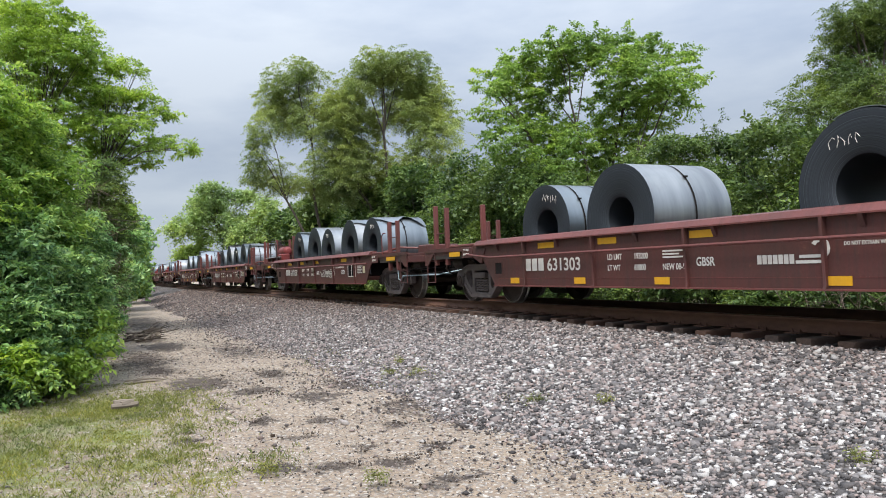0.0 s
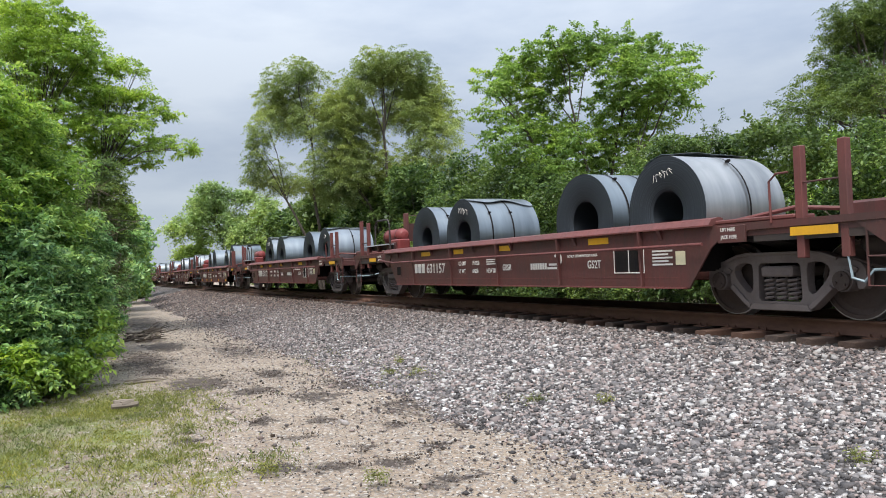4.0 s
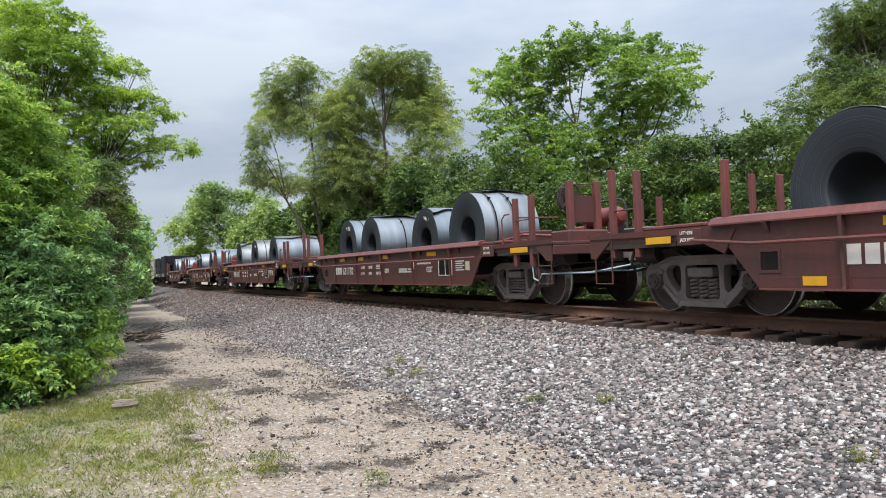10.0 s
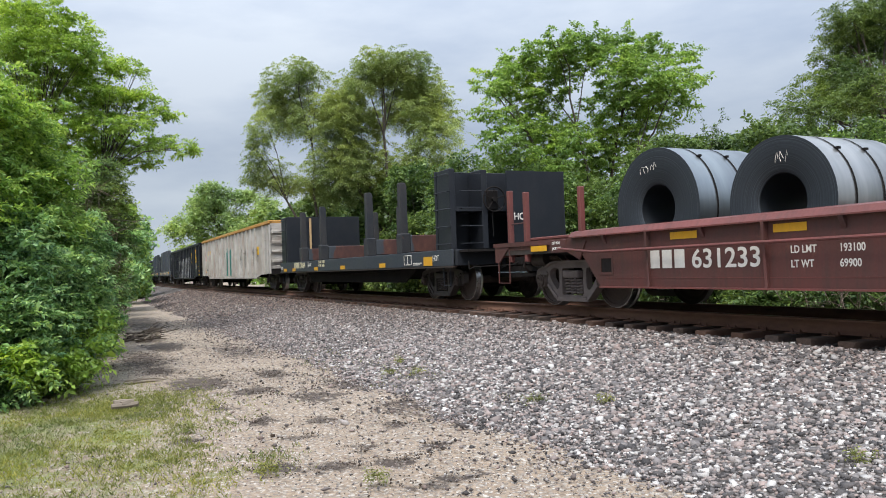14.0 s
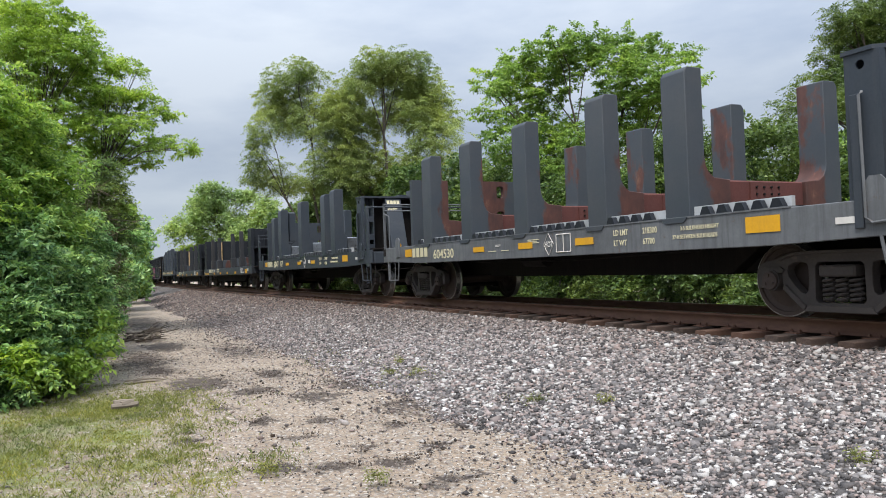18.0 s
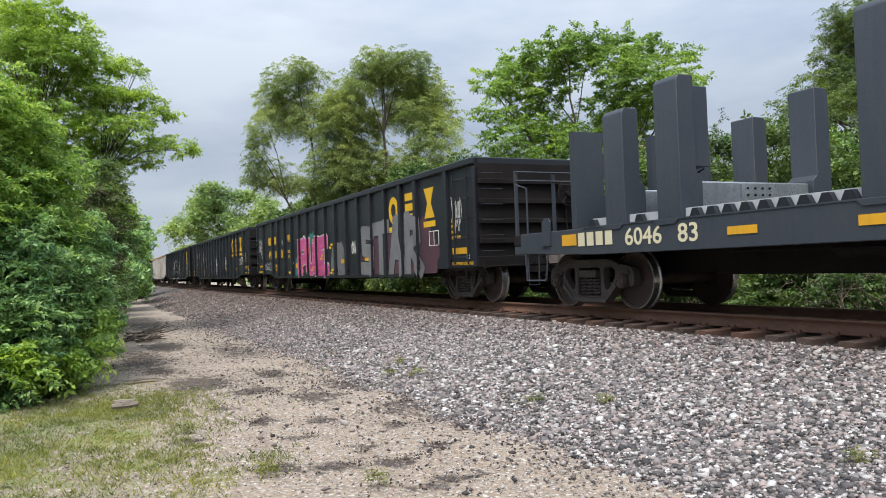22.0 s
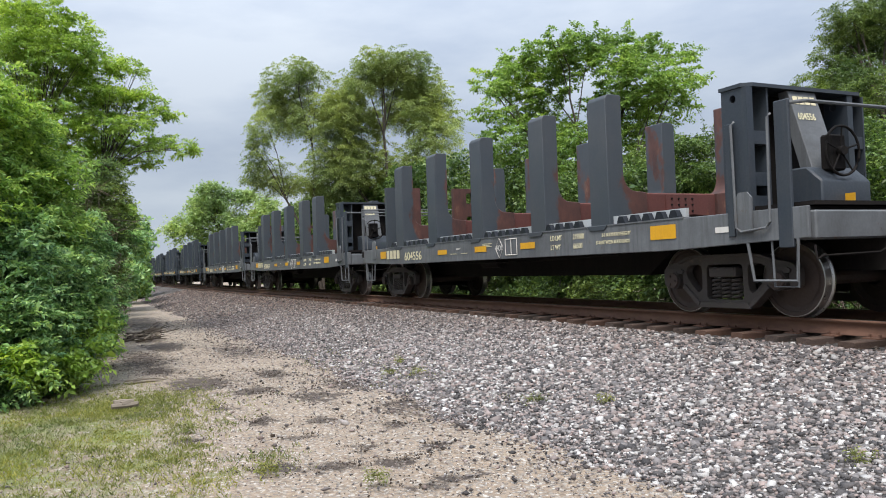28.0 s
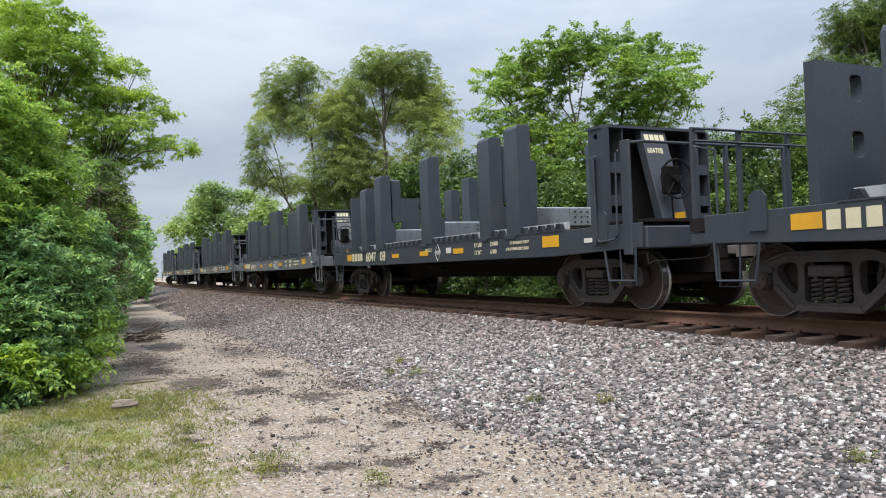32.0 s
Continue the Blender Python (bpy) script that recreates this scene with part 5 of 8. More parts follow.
# bogie, built once as parts, copied under each car
def wheel_shape():
    sh = Shape()
    for sgn in (-1, 1):
        prof = [(0.60, 0.12), (0.72, 0.14), (0.725, 0.17), (0.755, 0.20), (0.775, 0.33), (0.735, 0.385), (0.735, 0.40), (0.715, 0.405), (0.712, 0.478), (0.735, 0.482), (0.750, 0.458), (0.855, 0.452),
                (0.858, 0.440), (0.858, 0.395), (0.835, 0.388), (0.815, 0.33), (0.845, 0.19), (0.862, 0.14), (0.862, 0.085), (0.90, 0.08)]
        slots = [0] * (len(prof) - 1)
        for i in (8, 9, 10, 11):
            slots[i] = 1
        sh.lathe([(sgn * a, r) for a, r in prof], 32, "x", slots=slots)
        sh.lathe([(sgn * a, r) for a, r in ((0.90, 0.075), (1.13, 0.075), (1.135, 0.11), (1.155, 0.105), (1.157, 0.0))], 16, "x")
        for k in range(3):
            a = 2.1 * k + 0.4
            sh.lathe([(sgn * 1.154, 0.018), (sgn * 1.175, 0.018), (sgn * 1.176, 0.0)], 6, "x", (0, 0.062 * math.cos(a), 0.062 * math.sin(a)))
    sh.lathe([(-0.90, 0.085), (0.90, 0.085)], 12, "x")
    return sh


def sideframe_shape(sgn):
    """Cast side frame: arched top chord, pedestal jaws over the bearings, two windows and the spring opening."""
    half = [(0.0, 0.80), (0.46, 0.80), (0.60, 0.785), (0.80, 0.715), (1.00, 0.685), (1.08, 0.655), (1.13, 0.59), (1.14, 0.50), (1.13, 0.40), (1.09, 0.365), (1.03, 0.37), (1.015, 0.44), (1.01, 0.555), (0.98, 0.585),
            (0.80, 0.585), (0.765, 0.555), (0.76, 0.44), (0.745, 0.365), (0.68, 0.315), (0.52, 0.165), (0.45, 0.115), (0.34, 0.095), (0.0, 0.095)]
    outer = half + [(-y, z) for y, z in reversed(half[1:-1])]
    win = [(0.41, 0.655), (0.50, 0.675), (0.60, 0.665), (0.675, 0.625), (0.695, 0.575), (0.67, 0.50), (0.60, 0.41), (0.50, 0.315), (0.45, 0.30), (0.41, 0.335), (0.395, 0.42), (0.395, 0.58)]
    mid = [(-0.27, 0.665), (0.27, 0.665), (0.305, 0.63), (0.315, 0.24), (0.28, 0.205), (-0.28, 0.205), (-0.315, 0.24), (-0.305, 0.63)]
    a, b = sgn * 0.94, sgn * 1.07
    sh = pierced(Shape(), outer, [win, [(-y, z) for y, z in reversed(win)], mid], min(a, b), max(a, b), "x")
    # rolled lips along the chords
    e0, e1 = sgn * 1.065, sgn * 1.105
    lo, hi = min(e0, e1), max(e0, e1)
    sh.prism([(-0.46, 0.80), (0.46, 0.80), (0.62, 0.782), (0.82, 0.712), (0.79, 0.685), (0.60, 0.745), (0.44, 0.762), (-0.44, 0.762), (-0.60, 0.745), (-0.79, 0.685), (-0.82, 0.712), (-0.62, 0.782)], lo, hi, "x")
    for d in (-1, 1):
        sh.prism([(d * 0.745, 0.365), (d * 0.52, 0.165), (d * 0.45, 0.115), (d * 0.42, 0.16), (d * 0.50, 0.225), (d * 0.70, 0.41)], lo, hi, "x")
    sh.prism([(-0.45, 0.10), (0.45, 0.10), (0.40, 0.175), (-0.40, 0.175)], lo, hi, "x")
    return sh


def spring_shape(x, y):
    pts = []
    turns, n = 5, 9
    for i in range(turns * n + 1):
        a = 2 * math.pi * i / n
        pts.append((x + 0.066 * math.cos(a), y + 0.066 * math.sin(a), 0.22 + 0.265 * i / (turns * n)))
    return Shape().tube(pts, 0.017, 5)


WHEELSET = wheel_shape().mesh("wheelset", [M_WHEEL, M_TREAD])
def bogie_kit(mat):
    """The meshes of one kind of bogie."""
    return {
        "frames": [sideframe_shape(-1).mesh("sideframe", [mat], 0.012), sideframe_shape(1).mesh("sideframe", [mat], 0.012)],
        "springs": [spring_shape(sx, sy).mesh("spring", [mat]) for sx in (-1.01, 1.01) for sy in (-0.17, 0.0, 0.17)],
        "bolster": Shape().box(-1.12, 1.12, -0.23, 0.23, 0.50, 0.63).box(-0.35, 0.35, -0.25, 0.25, 0.62, 0.80).mesh("bolster", [mat], 0.02),
        "bearing": Shape().lathe([(-0.10, 0.0), (-0.10, 0.125), (0.10, 0.125), (0.105, 0.105), (0.125, 0.10), (0.127, 0.0)], 18, "x").prism([(-0.15, 0.09), (0.15, 0.09), (0.17, 0.13), (0.12, 0.16), (-0.12, 0.16), (-0.17, 0.13)], -0.08, 0.08, "x").mesh("bearing", [mat]),
    }


KITS = {"coil": bogie_kit(M_BOGIE), "other": bogie_kit(M_BOGIE_DARK)}
BRAKE_BEAM = Shape().box(-0.78, 0.78, -0.04, 0.04, 0.28, 0.37).box(-0.78, -0.66, -0.10, 0.10, 0.25, 0.46).box(0.66, 0.78, -0.10, 0.10, 0.25, 0.46).mesh("brake_beam", [M_UNDER], 0.01)


def bogie(car, y):
    kit = KITS["coil" if car.name.startswith("coil_car") else "other"]
    b = part("bogie", kit["bolster"], None, car, "dusty cast steel bogie", at=pose(0, y, 0))
    for me in kit["frames"]:
        part("sideframe", me, None, b)
    for me in kit["springs"]:
        part("spring", me, None, b)
    for d in (-0.889, 0.889):
        part("wheelset", WHEELSET, None, b, "rust-brown wheels with polished treads", at=pose(0, d, 0.457))
        part("brake_beam", BRAKE_BEAM, None, b, at=pose(0, d * 0.42, 0))
        for sd in (-1.02, 1.02):
            part("bearing", kit["bearing"], None, b, at=pose(sd, d, 0.457))
    return b


def coupler(car, end, length):
    """Knuckle coupler, uncoupling lever and air hose at an end (-1 front, 1 rear)."""
    e = end * length / 2
    sh = Shape()
    sh.box(-0.07, 0.07, min(e, e - end * 0.85), max(e, e - end * 0.85), 0.80, 0.93)
    sh.prism([(-0.16, e - end * 0.22), (0.15, e - end * 0.22), (0.17, e + end * 0.02), (0.06, e + end * 0.10), (-0.02, e + end * 0.0), (-0.15, e + end * 0.06)], 0.73, 1.0, "z")
    part("coupler", sh, M_BOGIE, car, bevel=0.015)
    y = e - end * 0.62
    part("uncoupling_lever", Shape().tube([(-1.42, y, 0.86), (-1.42, y - 0.02, 0.70), (-1.30, y, 0.74), (-0.35, y, 0.76), (-0.12, y + end * 0.2, 0.95)], 0.014, 6), M_UNDER, car)
    part("air_hose", Shape().tube([(0.30, e - end * 0.55, 0.78), (0.29, e - end * 0.25, 0.62), (0.16, e - end * 0.02, 0.42), (0.05, e + end * 0.05, 0.40)], 0.024, 7), M_UNDER, car, "hanging rubber air hose")


def stirrup(car, x, y, z0, z1, mat, w=0.36):
    part("step", Shape().tube([(x, y - w / 2, z1), (x, y - w / 2 + 0.02, z0), (x, y + w / 2 - 0.02, z0), (x, y + w / 2, z1)], 0.014, 6), mat, car)


def ladder(car, x, y0, y1, z0, z1, n, mat, along="y"):
    """Rungs as separate bars between two stiles."""
    for i in range(n):
        z = z0 + (z1 - z0) * i / max(1, n - 1)
        if along == "y":
            pts = [(x + 0.05, y0, z), (x - 0.03, y0, z), (x - 0.03, y1, z), (x + 0.05, y1, z)]
        else:
            pts = [(y0, x + 0.05, z), (y0, x - 0.03, z), (y1, x - 0.03, z), (y1, x + 0.05, z)]
        part("rung", Shape().tube(pts, 0.011, 6), mat, car)


def hand_wheel(car, x, y, z, mat, r=0.28):
    sh = Shape()
    n = 20
    ring = [(x + r * math.cos(2 * math.pi * k / n), y, z + r * math.sin(2 * math.pi * k / n)) for k in range(n + 1)]
    sh.tube(ring, 0.016, 6)
    for k in range(5):
        a = 2 * math.pi * k / 5 + 0.3
        sh.tube([(x, y + 0.02, z), (x + r * math.cos(a), y, z + r * math.sin(a))], 0.011, 5)
    sh.lathe([(-0.03, 0.0), (-0.03, 0.055), (0.05, 0.05), (0.05, 0.0)], 12, "y", (x, y, z))
    part("brake_wheel", sh, mat, car, "round hand brake wheel")
    part("brake_housing", Shape().box(x - 0.13, x + 0.13, y + 0.05, y + 0.20, z - 0.22, z + 0.2), mat, car, bevel=0.02)
    part("brake_chain", Shape().tube([(x, y + 0.12, z - 0.2), (x + 0.02, y + 0.12, z - 0.8)], 0.014, 5), M_UNDER, car)


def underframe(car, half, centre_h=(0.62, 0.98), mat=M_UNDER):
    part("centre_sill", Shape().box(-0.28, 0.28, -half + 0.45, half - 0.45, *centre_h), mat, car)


# ---- coil car: low sided, 17.4 m over couplers ----
COIL_LEN = 17.43


def brake_end(car, s):
    """Air tank, brake wheel between two posts, valve box and hoops; s is 1 at the rear, -1 turned about to the front."""
    def bx(x0, x1, y0, y1, z0, z1):
        return Shape().box(min(s * x0, s * x1), max(s * x0, s * x1), min(s * y0, s * y1), max(s * y0, s * y1), z0, z1)

    def tb(pts, rad, n=8):
        return Shape().tube([(s * x, s * y, z) for x, y, z in pts], rad, n)
    part("air_tank", Shape().lathe([(-0.62, 0.0), (-0.60, 0.10), (-0.54, 0.16), (-0.46, 0.19), (0.46, 0.19), (0.54, 0.16), (0.60, 0.10), (0.62, 0.0)], 20, "y", (s * -0.86, s * 6.50, 1.64)), M_TANK, car, "red cylindrical air tank")
    for y in (6.10, 6.90):
        part("tank_strap", Shape().lathe([(-0.02, 0.193), (-0.02, 0.200), (0.02, 0.200), (0.02, 0.193)], 20, "y", (s * -0.86, s * y, 1.64)), M_RED, car)
        part("tank_saddle", bx(-1.02, -0.70, y - 0.04, y + 0.04, 1.13, 1.54), M_RED, car)
    part("deck_angle", bx(-1.49, -1.30, 5.52, 7.30, 1.385, 1.41), M_LINER, car, "long pale-edged steel angle")
    part("angle_web", bx(-1.32, -1.30, 5.52, 7.30, 1.27, 1.384), M_IRON, car)
    for y in (5.65, 6.40, 7.15):
        part("angle_leg", bx(-1.44, -1.34, y - 0.04, y + 0.04, 1.13, 1.384), M_RED, car)
    part("valve_box", bx(-1.28, -0.95, 5.30, 5.92, 1.16, 1.52), M_TANK, car, bevel=0.03)
    part("valve_cover", bx(-1.31, -1.285, 5.40, 5.72, 1.22, 1.44), M_RED, car, bevel=0.008)
    part("handrail", tb([(-1.46, 5.42, 1.16), (-1.46, 5.44, 1.90), (-1.46, 5.56, 2.03), (-1.46, 6.30, 2.04), (-1.46, 6.46, 1.94), (-1.46, 6.50, 1.40)], 0.024), M_IRON, car, "bent dark grab rail")
    for x in (-0.34, 0.28):
        part("brake_post", bx(x - 0.06, x + 0.06, 6.95, 7.07, 1.13, 2.30), M_RED_LIT, car, bevel=0.01)
    part("brake_plate", bx(-0.28, 0.22, 6.99, 7.02, 1.52, 2.02), M_RED, car)
    part("brake_post_tie", tb([(-0.34, 7.0, 2.24), (0.28, 7.0, 2.24)], 0.012, 6), M_RED, car)
    hand_wheel(car, s * 0.10, s * 6.74, 2.02, M_IRON, 0.27)
    part("gear_disc", Shape().lathe([(-0.03, 0.0), (-0.03, 0.15), (0.03, 0.16), (0.03, 0.0)], 18, "y", (s * 0.10, s * 6.86, 1.98)), M_IRON, car)
    part("handrail", tb([(0.45, 6.86, 1.62), (1.40, 6.86, 1.62), (1.40, 6.86, 1.13)], 0.016, 7), M_RED_LIT, car)
    part("deck_valve", bx(0.2, 0.7, 5.80, 6.30, 1.13, 1.42), M_RED, car, bevel=0.03)
    for k, (x, z) in enumerate(((-1.10, 1.20), (-0.62, 1.17), (-0.20, 1.22))):
        part("air_pipe", tb([(x, 5.36, z), (x + 0.06, 6.0, z + 0.05), (x - 0.03, 6.8, z), (x + 0.2, 7.5, z + 0.02), (x + 0.2, 7.9, 1.10)], 0.018, 6), M_IRON if k % 2 else M_RED, car)


def coil_car_base(brake_first=False):
    car = thing("coil_car", "oxide-red coil steel car with deep ribbed side sills", "railcar", "coil cars of the train")
    for sg in (-1, 1):
        x = sg * 1.5
        web = [(-8.2, 1.16), (8.2, 1.16), (8.2, 1.09), (6.25, 1.07), (6.15, 0.99), (5.55, 0.98), (5.35, 0.88), (4.90, 0.38), (-5.25, 0.38), (-5.65, 0.88), (-5.8, 0.98), (-6.15, 0.99), (-6.25, 1.07), (-8.2, 1.09)]
        part("side_sill", Shape().prism(web, x - 0.012, x + 0.012, "x"), M_RED, car)
        part("top_flange", Shape().prism([(x - sg * 0.16, 1.15), (x + sg * 0.085, 1.15), (x + sg * 0.085, 1.168), (x + sg * 0.03, 1.24), (x - sg * 0.10, 1.265), (x - sg * 0.16, 1.25)], -5.7, 5.6, "y"), M_RED_LIT, car)
        part("bottom_flange", Shape().box(x - 0.07, x + 0.07, -5.2, 4.86, 0.365, 0.385), M_RED_LIT, car)
        for y in (-4.35, -2.30, -0.25, 1.75, 3.77):
            part("rib", Shape().prism([(x, 1.15), (x + sg * 0.085, 1.15), (x + sg * 0.085, 1.08), (x + sg * 0.05, 0.42), (x + sg * 0.065, 0.386), (x, 0.386)], y - 0.02, y + 0.02, "y"), M_RED, car)
        for e in (-1, 1):
            part("end_gusset", Shape().prism([(e * 5.8, 1.15), (e * 8.15, 1.15), (e * 8.15, 1.02), (e * 6.2, 1.0)], x - sg * 0.09, x - sg * 0.015, "x"), M_RED, car)
            part("deck_edge", Shape().box(min(x, x - sg * 0.34), max(x, x - sg * 0.34), min(e * 5.72, e * 6.9), max(e * 5.72, e * 6.9), 1.165, 1.215), M_RED_LIT, car, bevel=0.012)
            # short brackets under the top flange
            for y in (0.75, 2.75, 4.75):
                part("flange_bracket", Shape().prism([(x + sg * 0.013, 1.15), (x + sg * 0.08, 1.15), (x + sg * 0.02, 1.02), (x + sg * 0.013, 1.02)], e * y - 0.03, e * y + 0.03, "y"), M_RED, car)
        for e in (-1, 1):
            part("end_channel", Shape().box(min(x - sg * 0.02, x - sg * 0.12), max(x - sg * 0.02, x - sg * 0.12), min(e * 6.3, e * 7.9), max(e * 6.3, e * 7.9), 0.93, 1.06), M_IRON, car, "recessed dark channel")
            part("corner_bracket", Shape().prism([(e * 7.62, 1.09), (e * 8.16, 1.09), (e * 8.16, 0.80), (e * 8.02, 0.80)], x - sg * 0.03, x, "x"), M_RED, car)
            part("jack_pad", Shape().box(min(x, x + sg * 0.03), max(x, x + sg * 0.03), min(e * 5.78, e * 6.22), max(e * 5.78, e * 6.22), 0.93, 1.14), M_RED, car, bevel=0.006)
        part("train_pipe", Shape().tube([(x + sg * 0.11, -5.6, 0.93), (x + sg * 0.11, 4.9, 0.91), (x + sg * 0.09, 5.9, 0.99)], 0.021, 8), M_RED_LIT, car)
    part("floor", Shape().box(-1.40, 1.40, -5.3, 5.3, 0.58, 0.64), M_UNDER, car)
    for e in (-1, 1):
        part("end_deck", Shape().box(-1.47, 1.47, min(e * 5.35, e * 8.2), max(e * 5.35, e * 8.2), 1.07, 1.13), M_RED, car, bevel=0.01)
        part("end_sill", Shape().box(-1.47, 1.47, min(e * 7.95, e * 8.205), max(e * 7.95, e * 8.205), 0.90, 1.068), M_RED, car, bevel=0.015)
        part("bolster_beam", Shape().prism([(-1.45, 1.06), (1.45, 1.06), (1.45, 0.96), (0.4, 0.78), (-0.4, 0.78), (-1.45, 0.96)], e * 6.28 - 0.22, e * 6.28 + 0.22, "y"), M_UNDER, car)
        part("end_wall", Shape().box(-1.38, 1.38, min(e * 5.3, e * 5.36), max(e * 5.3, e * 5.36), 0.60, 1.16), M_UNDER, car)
        coupler(car, e, COIL_LEN)
    underframe(car, COIL_LEN / 2)
    # front end: corner posts in pairs with a plate, thin posts behind
    for sg in (-1, 1):
        for y in (-6.95, -7.50):
            part("post", Shape().box(sg * 1.44 - 0.045, sg * 1.44 + 0.045, y - 0.05, y + 0.05, 0.72, 1.96), M_RED_LIT, car, bevel=0.008)
        part("post_tie", Shape().tube([(sg * 1.46, -6.95, 1.55), (sg * 1.46, -7.50, 1.55)], 0.012, 6), M_RED, car)
        part("grab_hoop", Shape().tube([(sg * 1.52, -6.60, 1.13), (sg * 1.53, -6.60, 1.60), (sg * 1.53, -6.70, 1.68), (sg * 1.53, -6.86, 1.68)], 0.014, 7), M_RED_LIT, car)
        part("corner_ladder", Shape().tube([(sg * 1.49, -8.15, 1.1), (sg * 1.49, -8.15, 0.42), (sg * 1.49, -7.75, 0.42), (sg * 1.49, -7.75, 1.1)], 0.014, 6), M_RED, car)
        part("corner_rung", Shape().tube([(sg * 1.49, -8.15, 0.72), (sg * 1.49, -7.75, 0.72)], 0.012, 6), M_RED, car)
    part("deck_pipe", Shape().tube([(-1.2, -5.70, 1.2), (-1.0, -6.50, 1.32), (-0.2, -7.10, 1.25), (0.6, -7.20, 1.3)], 0.028, 7), M_RED_LIT, car)
    part("deck_box", Shape().box(-0.6, 0.3, -7.40, -6.80, 1.13, 1.36), M_RED, car, bevel=0.03)
    brake_end(car, -1 if brake_first else 1)
    if brake_first:
        part("post", Shape().box(-1.485, -1.395, 5.39, 5.47, 1.13, 1.96), M_RED_LIT, car, bevel=0.008)
    for sg in (-1, 1):
        for y, top in ((7.66, 2.12), (7.10, 2.04)):
            part("post", Shape().box(sg * 1.43 - 0.045, sg * 1.43 + 0.045, y - 0.045, y + 0.045, 0.80, top), M_RED_LIT, car, bevel=0.008)
        part("post_tie", Shape().tube([(sg * 1.43, 7.66, 1.5), (sg * 1.43, 7.10, 1.5)], 0.012, 6), M_RED, car)
        part("corner_ladder", Shape().tube([(sg * 1.49, 8.05, 1.1), (sg * 1.49, 8.05, 0.42), (sg * 1.49, 7.65, 0.42), (sg * 1.49, 7.65, 1.1)], 0.014, 6), M_RED, car)
    part("brake_rod", Shape().tube([(-1.42, 8.20, 0.62), (-0.6, 8.40, 0.60), (0.4, 8.60, 0.66)], 0.014, 6), M_HOSE, car, "pale uncoupling rod")
    part("release_rod", Shape().tube([(-1.47, -7.50, 0.80), (-1.47, -7.56, 0.50), (-1.45, -7.68, 0.46), (-1.45, -7.78, 0.58), (-0.7, -8.2, 0.58), (0.0, -8.62, 0.72)], 0.017, 6), M_HOSE, car, "pale uncoupling rod")
    part("lift_lug", Shape().prism([(5.22, 1.10), (5.50, 1.10), (5.80, 0.96), (5.40, 0.80)], -1.53, -1.50, "x"), M_RED, car)
    part("jack_hole", pierced(Shape(), rect(4.58, 4.90, 0.56, 0.84), [rect(4.615, 4.865, 0.595, 0.805)], -1.522, -1.512, "x"), M_RED, car, "square rim of the jacking hole")
    # the hole's shade is a flat dark square; nothing is cut
    decal(car, rect(4.616, 4.864, 0.596, 0.804), M_UNDER, "jack_recess", -1.513, "flat dark square for the shade in the jack hole", 0.002)
    part("weld_line", Shape().box(-1.5155, -1.512, -5.05, 4.75, 0.505, 0.512), M_RED_LIT, car)
    for e in (-1, 1):
        part("brake_lever", Shape().tube([(-1.30, e * 7.30, 1.06), (-1.32, e * 7.42, 0.72), (-1.10, e * 7.60, 0.60), (-0.4, e * 7.9, 0.66)], 0.022, 6), M_IRON, car)
        part("draft_gear", Shape().box(-0.34, 0.34, min(e * 7.2, e * 8.1), max(e * 7.2, e * 8.1), 0.66, 1.0), M_UNDER, car, bevel=0.03)
        part("brake_cylinder", Shape().lathe([(-0.26, 0.0), (-0.26, 0.15), (0.20, 0.15), (0.30, 0.06), (0.30, 0.0)], 14, "y", (-0.85, e * 7.55, 0.86)), M_IRON, car)
    # patches of reflective yellow and the builder's panels
    for y0, y1 in ((-7.45, -6.85), (6.35, 6.85), (2.85, 3.34), (1.2, 1.65), (-0.75, -0.3), (-3.6, -3.1)):
        decal(car, rect(y0, y1, 0.97 if abs(y0) > 6 else 1.02, 1.065 if abs(y0) > 6 else 1.115), M_YELLOW, "reflector", -1.516, "yellow reflector strip")
    word(car, "LIFT HERE", 6.16, 1.07, 0.045, M_WHITE, -1.532)
    word(car, "JACK HERE", 6.16, 0.98, 0.045, M_WHITE, -1.532)
    word(car, "LIFT HERE", -5.84, 1.07, 0.045, M_WHITE, -1.532)
    word(car, "JACK HERE", -5.84, 0.98, 0.045, M_WHITE, -1.532)
    bogie(car, -6.28)
    bogie(car, 6.28)
    return car


